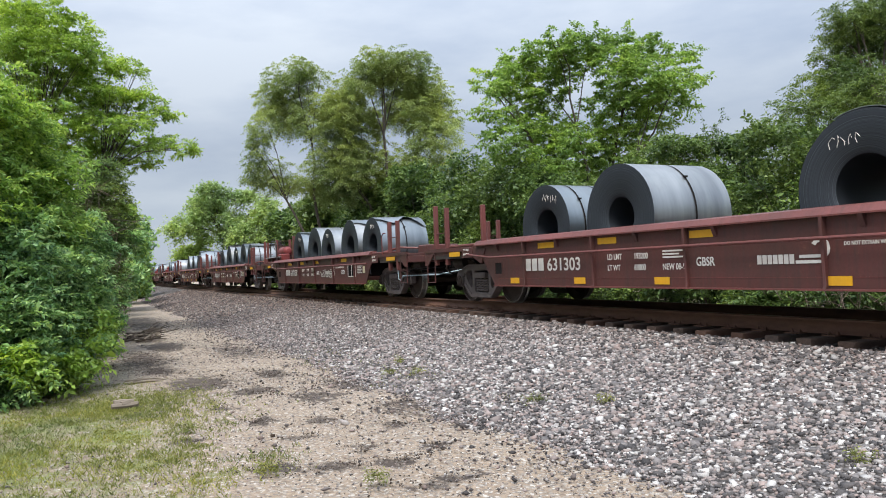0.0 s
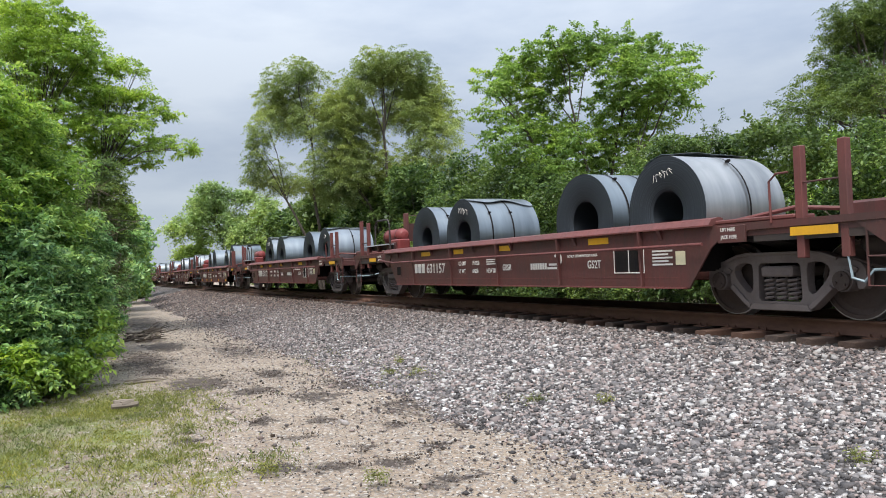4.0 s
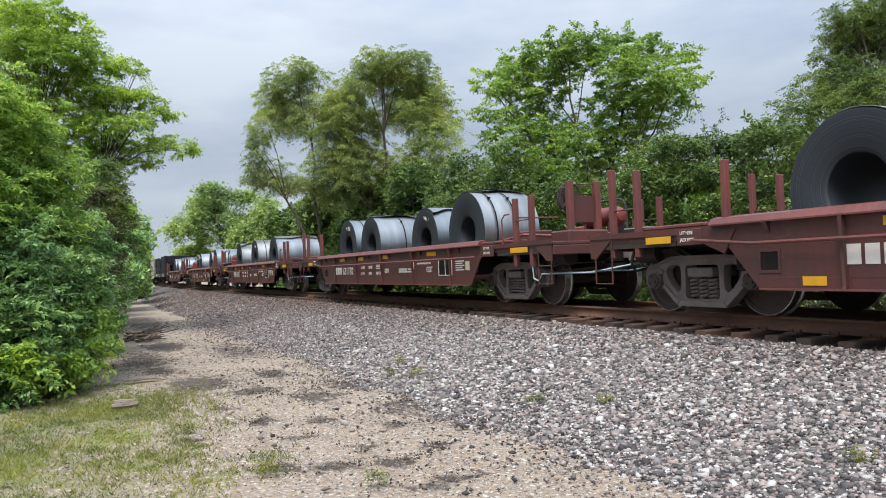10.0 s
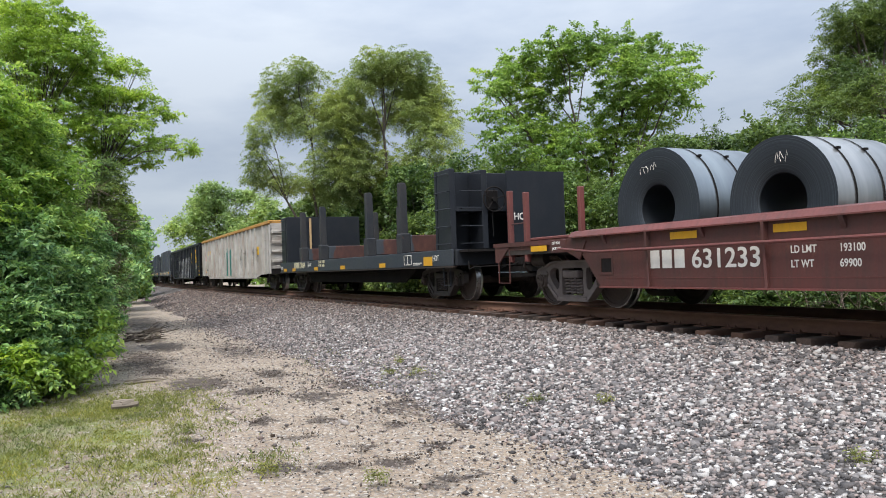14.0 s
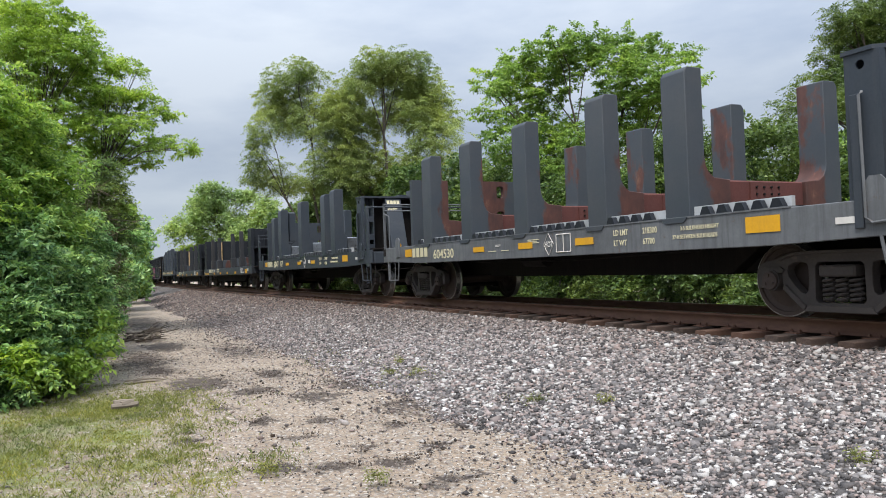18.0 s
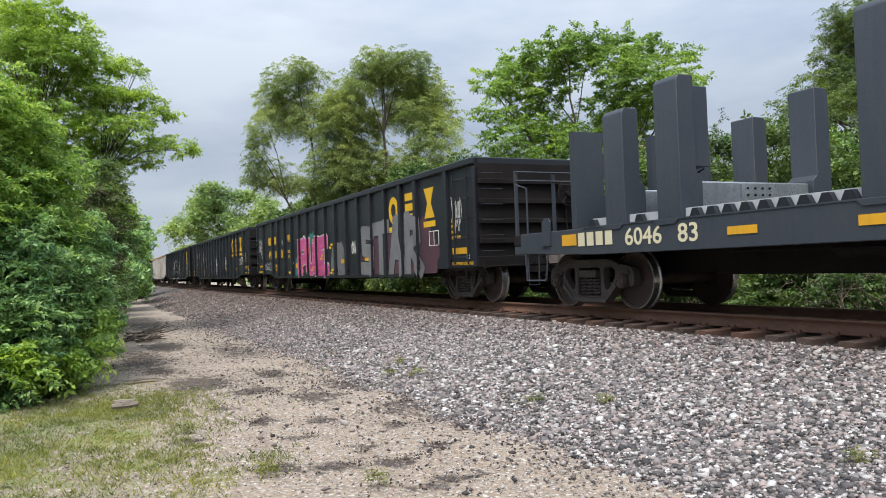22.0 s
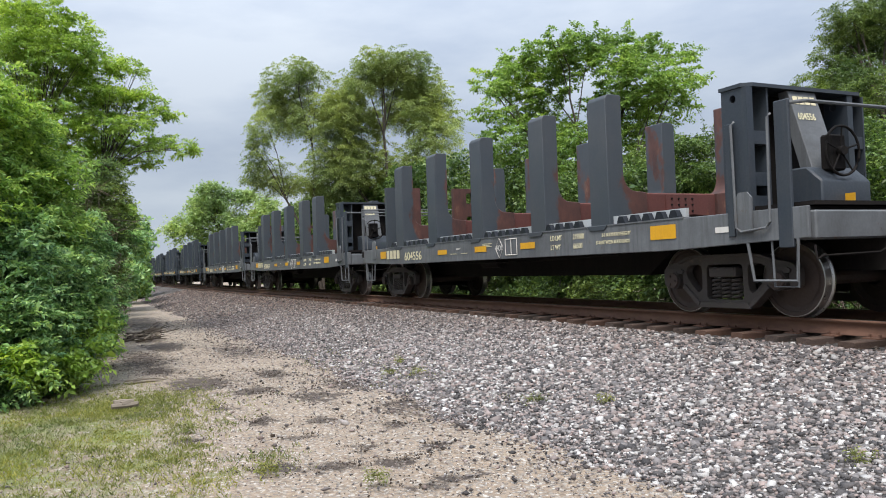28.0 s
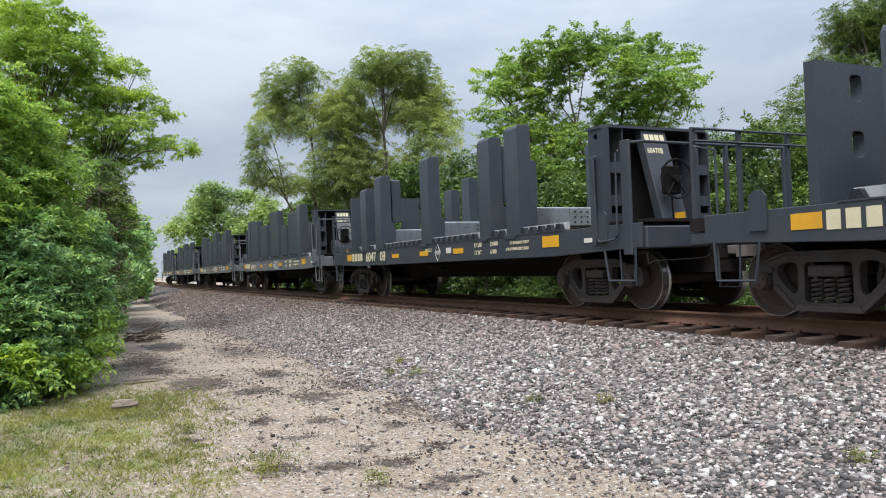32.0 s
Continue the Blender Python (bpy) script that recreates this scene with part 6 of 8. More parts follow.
def coil_roll(r, w, flap, seed):
    """A coil lying with its eye across the car; an outer wrap that has sprung loose in places."""
    q = random.Random(seed)
    n = 48
    core = r * q.uniform(0.37, 0.45)
    sh = Shape()
    skin, edge = 0, 1

    def rad(a):
        # a spiral step where the strip ends, and a slack outer wrap
        return r * (1.0 - 0.012 * (((a - 1.0) / (2 * math.pi)) % 1.0)) + flap * math.exp(-((((a - 1.75 + math.pi) % (2 * math.pi)) - math.pi) / 0.42) ** 2)
    v = []
    for x in (-w / 2, w / 2):
        for k in range(n):
            a = 2 * math.pi * k / n
            v.append((x, rad(a) * math.cos(a), rad(a) * math.sin(a)))
    for x in (-w / 2 + 0.01, w / 2 - 0.01):
        for k in range(n):
            a = 2 * math.pi * k / n
            v.append((x, (core + 0.06) * math.cos(a), (core + 0.06) * math.sin(a)))
    for x in (-w / 2 + 0.05, w / 2 - 0.05):
        for k in range(n):
            a = 2 * math.pi * k / n
            v.append((x, core * math.cos(a), core * math.sin(a)))
    o = len(sh.v)
    sh.v.extend(v)

    def ring(i, j, slot):
        for k in range(n):
            sh.f.append((i * n + k, i * n + (k + 1) % n, j * n + (k + 1) % n, j * n + k))
            sh.s.append(slot)
    ring(0, 1, skin)
    ring(0, 2, edge)
    ring(1, 3, edge)
    ring(2, 4, edge)
    ring(3, 5, edge)
    ring(4, 5, edge)
    return sh.mesh("coil", [M_COIL, M_EDGE], smooth=40)


def loose_wrap(r, w, lift, seed):
    """The strip's free end: it leaves the coil near the top and hangs down the front in a wavy skirt."""
    q = random.Random(seed)
    na, nx = 16, 17
    long, wave, ph = q.uniform(0.45, 1.0), q.uniform(0.06, 0.22), q.uniform(0, 6.28)
    v = []
    for th in (0.0, 0.006):
        for i in range(na):
            u = i / (na - 1)
            for j in range(nx):
                f = j / (nx - 1)
                a = 1.25 + (0.25 + long * (0.62 + wave * math.sin(9.5 * f + ph) + 0.10 * math.sin(4.0 * f + 2 * ph))) * u
                rr = r + 0.005 + th + lift * u ** 1.6 * (0.65 + 0.35 * math.sin(6.0 * f + ph))
                v.append((-w / 2 - 0.006 + (w + 0.012) * f, rr * math.cos(a), rr * math.sin(a)))
    o, f = na * nx, []
    for i in range(na - 1):
        for j in range(nx - 1):
            k = i * nx + j
            f += [(k, k + 1, k + nx + 1, k + nx), (o + k, o + k + nx, o + k + nx + 1, o + k + 1)]
        for j in (0, nx - 1):
            k = i * nx + j
            f.append((k, k + nx, o + k + nx, o + k))
    for j in range(nx - 1):
        for i in (0, na - 1):
            k = i * nx + j
            f.append((k, k + 1, o + k + 1, o + k))
    return Shape().add(v, f)


LOADS = []           # (thing, place along the train, pose in the car's space)
COIL_X, COIL_BED = -0.25, 0.612     # the coils lie a little to the near side of the trough


def strap_band(r, w, bx):
    """A flat steel band round the coil with its seal."""
    n = 48
    sh = Shape()
    for k in range(n):
        a0, a1 = 2 * math.pi * k / n, 2 * math.pi * (k + 1) / n
        o = [(bx - 0.016, (r + 0.004)), (bx + 0.016, (r + 0.004))]
        sh.add([(x, q * math.cos(a), q * math.sin(a)) for a in (a0, a1) for x, q in o], [(0, 1, 3, 2)])
    sh.box(bx - 0.025, bx + 0.025, -0.72 * r - 0.03, -0.72 * r + 0.03, 0.70 * r, 0.70 * r + 0.03)
    return sh


def add_coil(car_c, y, r, w, kind, seed):
    q = random.Random(seed)
    ob = new("steel_coil", coil_roll(r, w, 0.02 if kind in (2, 4) else 0.0, seed))
    tagged(ob, ("blue-grey steel coil resting in the coil car", "large dark steel coil with a slack outer wrap", "narrow grey steel coil lying eye to the side")[0 if kind < 2 else 1 if kind in (2, 4) else 2],
           "steel coil", "steel coils on the train")
    for bx in ((0.05,), (-0.45, 0.1), (0.2,))[q.randint(0, 2)]:
        part("strap", strap_band(r + (0.02 if kind in (2, 4) else 0.0), w, bx * w / 1.6), M_UNDER, ob, "thin steel strapping band")
    if kind in (1, 2, 3, 4):
        part("loose_wrap", loose_wrap(r + (0.015 if kind in (2, 4) else 0.0), w, q.uniform(0.03, 0.085), seed).mesh("loose_wrap", [M_COIL], smooth=40), None, ob, "sprung free end of the steel strip")
    m = pose(COIL_X, y, COIL_BED + r) @ Matrix.Rotation(q.uniform(-0.25, 0.25), 4, "X")
    # chalk marks on the near face
    if q.random() < 0.45:
        sh = Shape()
        a0 = q.uniform(1.2, 2.0)
        for i in range(q.randint(3, 6)):
            yy, zz = r * 0.70 * math.cos(a0) + 0.075 * i - 0.18, r * 0.70 * math.sin(a0)
            p = [(-w / 2 - 0.003, -(yy + q.uniform(-0.03, 0.03)), zz + d + q.uniform(-0.02, 0.02)) for d in (-0.06, 0.0, 0.05)]
            p.append((-w / 2 - 0.003, -(yy + q.uniform(0.02, 0.07)), zz + q.uniform(-0.04, 0.04)))
            sh.tube(p, 0.004, 4)
        part("chalk_mark", sh, M_WHITE, ob, "white chalk scrawl on the coil face")
    LOADS.append((ob, car_c, m))
    for d in (-1, 1):
        ch = thing("coil_chock", "rusty steel chock wedged beside a coil", "chock", "coil chocks on the train")
        part("wedge", Shape().prism([(-0.16 * d, 0.0), (0.12 * d, 0.0), (0.12 * d, 0.06), (-0.10 * d, 0.30)], -1.1, 1.1, "x"), M_RED, ch)
        LOADS.append((ch, car_c, pose(0, y + d * 0.56, 0.64)))


# ---- high sided gondola, 21.4 m over couplers ----


def gondola_base(name, label, paint_m, top_m, length, half):
    car = thing(name, label, "railcar", "gondolas of the train")
    for sg in (-1, 1):
        x = sg * 1.47
        side = [(-half, 2.82), (half, 2.82), (half, 0.74), (7.9, 0.71), (7.3, 0.62), (-7.3, 0.62), (-7.9, 0.71), (-half, 0.74)]
        part("side_sheet", Shape().prism(side, x - 0.01, x + 0.01, "x"), paint_m, car)
        part("top_chord", Shape().box(x - 0.085, x + 0.085, -half, half, 2.80, 2.94), top_m, car, bevel=0.02)
        part("side_sill", Shape().prism([(-7.3, 0.62), (7.3, 0.62), (7.2, 0.55), (-7.2, 0.55)], x - 0.05, x + 0.05, "x"), paint_m, car)
        ys = [half - 1.3, 1.3 - half] + [(half - 2.85) * (1 - i / 7) * (0.984 if i in (0, 14) else 1.0) for i in range(15)]
        for y in ys:
            if abs(y) < half:
                z0 = 0.63 if abs(y) < 6.8 else 0.75
                o, i = x + sg * 0.085, x + sg * 0.009
                post = Shape().prism([(y - 0.085, z0), (y + 0.085, z0), (y + 0.075, 2.80), (y - 0.075, 2.80)], min(i, o), max(i, o), "x")
                # lugs at the foot
                for d in (-1, 1):
                    post.box(min(i, x + sg * 0.06), max(i, x + sg * 0.06), min(y + d * 0.08, y + d * 0.13), max(y + d * 0.08, y + d * 0.13), z0 + 0.16, z0 + 0.18)
                part("side_post", post, paint_m, car, bevel=0.006)
        for e in (-1, 1):
            stirrup(car, x + sg * 0.03, e * (half - 0.32), 0.42, 0.76, M_UNDER)
            part("corner_post", Shape().box(x - 0.06, x + 0.06, min(e * half, e * (half - 0.12)), max(e * half, e * (half - 0.12)), 0.74, 2.75), paint_m, car, bevel=0.01)
    ladder(car, -1.53, -half + 0.25, -half + 0.85, 0.95, 2.55, 5, paint_m)
    for y in (-half + 0.25, -half + 0.85):
        part("ladder_stile", Shape().box(-1.585, -1.555, y - 0.016, y + 0.016, 0.80, 2.68), paint_m, car)
    ladder(car, -1.53, half - 0.55, half - 0.15, 1.2, 2.2, 3, paint_m)
    for e in (-1, 1):
        y = e * half
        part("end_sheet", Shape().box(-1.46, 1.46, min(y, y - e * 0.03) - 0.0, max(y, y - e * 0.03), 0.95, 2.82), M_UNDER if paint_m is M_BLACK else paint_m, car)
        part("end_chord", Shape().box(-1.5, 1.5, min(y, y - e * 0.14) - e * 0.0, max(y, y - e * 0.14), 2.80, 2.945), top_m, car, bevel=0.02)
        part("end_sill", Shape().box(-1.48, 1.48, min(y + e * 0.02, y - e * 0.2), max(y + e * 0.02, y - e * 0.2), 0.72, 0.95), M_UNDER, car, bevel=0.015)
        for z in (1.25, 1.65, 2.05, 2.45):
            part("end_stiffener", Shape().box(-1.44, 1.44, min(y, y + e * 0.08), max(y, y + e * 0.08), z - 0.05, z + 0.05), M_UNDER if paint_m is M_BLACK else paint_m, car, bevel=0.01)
        ladder(car, y + e * 0.12, -1.42, -0.95, 1.05, 2.6, 6, paint_m, "x")
        coupler(car, e, length)
        bogie(car, e * (half - 1.47))
    hand_wheel(car, 0.55, -half - 0.28, 2.2, M_UNDER, 0.26)
    part("floor", Shape().box(-1.45, 1.45, -half + 0.1, half - 0.1, 1.0, 1.05), M_UNDER, car)
    underframe(car, length / 2, (0.60, 0.98))
    for y in (-4.5, 0.0, 4.5):
        part("cross_bearer", Shape().prism([(-1.42, 0.98), (1.42, 0.98), (1.42, 0.70), (0.4, 0.56), (-0.4, 0.56), (-1.42, 0.70)], y - 0.12, y + 0.12, "y"), M_UNDER, car)
    part("train_pipe", Shape().tube([(-1.2, -half + 0.6, 0.58), (-1.2, 0, 0.50), (-1.2, half - 0.6, 0.58)], 0.02, 6), M_UNDER, car)
    return car


# ---- flat car with slab bunks, 15.6 m over couplers ----
FLAT_LEN = 15.63


def stake_shape(sg, y, w, h, foot, t=0.30):
    """A tall stake: chamfered top and a foot that flares inward along the beam."""
    x = sg * 1.46
    i = -sg
    top = [(x, 1.30), (x, h - 0.07), (x + i * 0.05, h), (x + i * (t - 0.015), h), (x + i * t, h - 0.02)]
    if not foot:
        out = top + [(x + i * t, 1.92), (x + i * (t + 0.10), 1.84), (x + i * (t + 0.10), 1.43), (x + i * t, 1.30)]
    else:
        out = top + [(x + i * t, 2.08), (x + i * (t + 0.02), 1.98), (x + i * (t + 0.07), 1.89), (x + i * (t + 0.16), 1.825), (x + i * (t + 0.34 + foot), 1.80), (x + i * (t + 0.34 + foot), 1.43), (x + i * t, 1.30)]
    return Shape().prism(out, y - w / 2, y + w / 2, "y")


# black prism that stands for the shade in a corrugation's hollow
HOLLOW_SHADE = Shape().prism([(0.03, 1.305), (0.225, 1.305), (0.175, 1.41), (0.085, 1.41)], 0.02, 0.10, "x").mesh("corrugation", [M_BLACK])


def flat_base(name, label, sill_m, stake_m, beam_m, stakes, shields, group):
    car = thing(name, label, "railcar", group)
    half = FLAT_LEN / 2 - 0.62
    for sg in (-1, 1):
        x = sg * 1.5
        sill = [(-half, 1.29), (half, 1.29), (half, 0.94), (5.0, 0.87), (-5.0, 0.87), (-half, 0.94)]
        part("side_sill", Shape().prism(sill, x - sg * 0.04, x + sg * 0.01, "x"), sill_m, car, bevel=0.008)
        part("sill_lip", Shape().box(min(x - sg * 0.12, x + sg * 0.02), max(x - sg * 0.12, x + sg * 0.02), -5.3, 5.3, 1.285, 1.305), sill_m, car)
        # solid black blocks as shaded open ends of the corrugated deck along its near edge
        y = -5.2
        while sg < 0 and y < 5.05:
            if all(abs(y + 0.13 - st) > 0.34 for st, _ in stakes):
                part("corrugation", HOLLOW_SHADE, None, car, at=pose(x, y, 0))
            y += 0.275
        part("corrugated_liner", Shape().box(min(x - sg * 0.12, x - sg * 0.18), max(x - sg * 0.12, x - sg * 0.18), -5.2, 5.2, 1.305, 1.43), M_LINER, car, "pale corrugated deck liner edge")
        for e in (-1, 1):
            stirrup(car, x - sg * 0.03, e * (half - 0.35), 0.40, 0.92, sill_m)
    part("deck", Shape().box(-1.46, 1.46, -half + 0.05, half - 0.05, 1.20, 1.285), M_UNDER, car)
    part("deck_liner", Shape().box(-1.30, 1.30, -5.0, 5.0, 1.287, 1.34), M_UNDER, car)
    for i, (y, h) in enumerate(stakes):
        for sg in (-1, 1):
            part("stake", stake_shape(sg, y, 0.46, h, 0.0 if beam_m is M_BRIGHT else 0.10), stake_m, car, bevel=0.009)
        part("stake_pocket", Shape().prism([(y - 0.25, 1.30), (y + 0.25, 1.30), (y + 0.20, 1.245), (y + 0.17, 1.225), (y - 0.17, 1.225), (y - 0.20, 1.245)], -1.526, -1.509, "x"), stake_m, car, bevel=0.004)
        part("bunk_beam", Shape().box(-1.05, 1.05, y - 0.17, y + 0.17, 1.43, 1.80), beam_m, car, "rust-red cross beam" if beam_m is M_RUST else "bare bright steel cross beam", bevel=0.02)
        pl = part("splice_plate", Shape().box(-0.32, 0.32, y - 0.195, y - 0.172, 1.46, 1.77), beam_m, car)
        bl = Shape()
        for a in range(4):
            for b in range(3):
                bl.lathe([(-0.018, 0.0), (-0.018, 0.016), (0.0, 0.018)], 6, "y", (-0.21 + 0.14 * a, y - 0.196, 1.52 + 0.095 * b))
        tagged(part("bolt_heads", bl, M_UNDER, pl), "rows of bolt heads", kind="stuff")
    # shields: slotted plates at the rear of the bunks
    for y, h, w in shields:
        for sg in (-1, 1):
            x0, x1 = sg * 1.44, sg * (1.44 - w)
            lo, hi = min(x0, x1), max(x0, x1)
            m = (lo + hi) / 2
            holes = [round_hole(m - 0.10, m + 0.10, z0, z1) for z0, z1 in ((h - 1.05, h - 0.75), (h - 0.42, h - 0.12))]
            sh = pierced(Shape(), [(lo, 1.30), (hi, 1.30), (hi, h), (lo, h)], holes, y - 0.07, y + 0.07, "y")
            part("shield_plate", sh, stake_m, car, "slotted dark shield plate")
    # front bulkhead: pierced columns under a cap, sloping strut, brake wheel, railings
    yf, yr = -6.37, -6.0
    plain = M_SLATE if stake_m is M_SLATE_RUST else stake_m
    for x0, x1 in ((-1.48, -1.10), (0.28, 0.62)):
        disc = [(-6.18 + 0.05 * math.cos(0.5236 * k), 2.66 + 0.05 * math.sin(0.5236 * k)) for k in range(12)]
        outline = [(yr, 1.29), (yr, 2.78), (yf, 2.78), (yf, 1.29)]
        part("column_plate", pierced(Shape(), outline, [disc], x0, x0 + 0.025, "x"), plain, car, "upright plate with a round hole")
        part("column_plate", pierced(Shape(), outline, [], x1 - 0.025, x1, "x"), plain, car)
        part("column_back", pierced(Shape(), [(x0 + 0.026, 1.29), (x1 - 0.026, 1.29), (x1 - 0.026, 2.78), (x0 + 0.026, 2.78)], [round_hole(x0 + 0.06, x1 - 0.10, z, z + 0.34) for z in (1.72, 2.32)], yr - 0.025, yr, "y"), plain, car, "back plate with rounded holes")
        for z in (1.32, 1.60, 2.10):
            part("column_web", Shape().box(x0 + 0.026, x1 - 0.026, yf + 0.01, yr - 0.03, z, z + 0.16), plain, car)
        part("column_flange", Shape().box(x0, x0 + 0.10, yf - 0.022, yf - 0.001, 1.29, 2.78), plain, car)
    part("bulkhead_cap", Shape().prism([(-1.50, yr + 0.02), (0.64, yr + 0.02), (0.64, yf + 0.06), (0.50, yf - 0.04), (-1.38, yf - 0.04), (-1.50, yf + 0.04)], 2.781, 2.825, "z"), plain, car)
    part("bulkhead_sheet", Shape().box(-1.098, 0.278, yr - 0.05, yr - 0.02, 1.30, 2.775), M_UNDER, car)
    part("bulkhead_strut", Shape().prism([(yf, 2.775), (yf + 0.16, 2.775), (yf - 0.266, 1.35), (yf - 0.44, 1.35)], -0.76, -0.28, "x"), sill_m, car, "sloping strut with stencilled number", bevel=0.008)
    if beam_m is not M_BRIGHT:
        part("strut_foot", Shape().prism([(yf - 0.05, 1.346), (yf - 0.60, 1.346), (yf - 0.60, 1.60), (yf - 0.40, 1.78), (yf - 0.05, 1.78)], -0.98, -0.14, "x"), plain, car, bevel=0.02)
    part("corner_post", Shape().box(-1.52, -1.475, -7.0, -6.80, 0.84, 2.50), plain, car, "broad corner post", bevel=0.01)
    part("walkway", Shape().box(-1.42, 1.42, -half - 0.02, yf - 0.02, 1.30, 1.345), M_UNDER, car)
    part("end_sill", Shape().box(-1.45, 1.45, -half - 0.05, -half + 0.25, 0.92, 1.24), sill_m, car, bevel=0.02)
    part("end_sill", Shape().box(-1.45, 1.45, half - 0.25, 7.52, 0.92, 1.09), sill_m, car, bevel=0.02)
    if beam_m is not M_BRIGHT:
        hand_wheel(car, -0.62, -half + 0.22, 1.95, M_UNDER, 0.29)
    decal(car, rect(-7.10, -6.88, 1.36, 1.45), M_YELLOW, "reflector", -0.60, "yellow reflector plate")
    for x in (0.20, 1.42):
        part("railing_post", Shape().box(x - 0.03, x + 0.03, -half + 0.03, -half + 0.075, 1.24, 2.46), sill_m, car)
    part("handrail", Shape().tube([(-1.48, -6.95, 2.46), (-1.40, -half + 0.05, 2.45), (1.42, -half + 0.05, 2.45)], 0.022, 7), sill_m, car)
    part("grab_iron", Shape().tube([(-1.50, -6.20, 2.38), (-1.55, -6.20, 2.34), (-1.55, -6.22, 1.10), (-1.55, -6.30, 1.05), (-1.55, -6.66, 1.08), (-1.55, -6.72, 1.14), (-1.55, -6.74, 2.34), (-1.50, -6.74, 2.38)], 0.016, 7), sill_m, car)
    part("angle_post", Shape().box(-1.535, -1.505, -6.18, -6.08, 1.0, 2.36), plain, car, bevel=0.006)
    part("rear_deck", Shape().box(-1.46, 1.46, half - 0.04, 7.50, 1.10, 1.27), M_UNDER, car)
    for x in (-1.43, -0.62, 0.30, 1.43):
        part("railing_post", Shape().box(x - 0.026, x + 0.026, 7.40, 7.452, 1.24, 2.46), sill_m, car)
    for z in (2.28, 2.44):
        part("handrail", Shape().tube([(-1.45, 7.39, z), (1.45, 7.39, z)], 0.018, 6), sill_m, car)
    part("handrail", Shape().tube([(-1.47, 7.0, 1.3), (-1.47, 7.0, 2.1), (-1.47, 7.36, 2.2)], 0.016, 6), sill_m, car)
    for e in (-1, 1):
        part("lift_lug", Shape().prism([(e * 6.45, 1.05), (e * 6.45, 1.45), (e * 6.38, 1.52), (e * 6.26, 1.52), (e * 6.20, 1.45), (e * 6.20, 1.05)], -1.535, -1.512, "x"), sill_m, car)
        part("corner_step", Shape().tube([(-1.50, e * 7.05, 0.95), (-1.50, e * 7.02, 0.47), (-1.50, e * 6.42, 0.47), (-1.50, e * 6.34, 0.92)], 0.020, 6), sill_m, car)
    if beam_m is M_BRIGHT:
        for y in (3.7, -2.2):
            part("hinged_plate", Shape().prism([(y - 0.45, 2.0), (y - 0.12, 2.0), (y - 0.12, 3.05), (y - 0.22, 3.16), (y - 0.45, 3.10)], -1.10, -0.84, "x"), M_SLATE if y < 0 else stake_m, car, "hinged dark steel plate", bevel=0.01)
            part("chain", Shape().tube([(-1.12, y - 0.1, 1.98), (-1.0, y - 0.25, 1.88), (-0.9, y - 0.4, 1.98)], 0.012, 5), M_UNDER, car)
    underframe(car, FLAT_LEN / 2, (0.55, 1.2))
    part("belly_girder", Shape().prism([(-4.4, 1.2), (4.4, 1.2), (3.4, 0.52), (-3.4, 0.52)], -0.5, 0.5, "x"), M_UNDER, car)
    part("brake_cylinder", Shape().lathe([(-0.4, 0.0), (-0.4, 0.14), (0.3, 0.14), (0.42, 0.05), (0.42, 0.0)], 14, "y", (-0.95, 0.9, 0.84)), M_UNDER, car)
    part("brake_rigging", Shape().tube([(-1.15, -3.5, 0.86), (-1.15, -0.5, 0.80), (-1.1, 3.0, 0.84)], 0.016, 5), M_UNDER, car)
    for e in (-1, 1):
        coupler(car, e, FLAT_LEN)
        bogie(car, 5.80 if e > 0 else -5.52)
    for y, w, h in ((-4.9, 0.50, 0.19), (5.68, 0.40, 0.18), (2.1, 0.46, 0.10), (0.34, 0.48, 0.11), (-1.42, 0.48, 0.11)):
        decal(car, rect(y - w / 2, y + w / 2, 1.03, 1.03 + h), M_YELLOW, "reflector", -1.516, "yellow reflector plate")
    return car


# ---- bulkhead flat, 17.7 m ----
BULK_LEN = 17.7


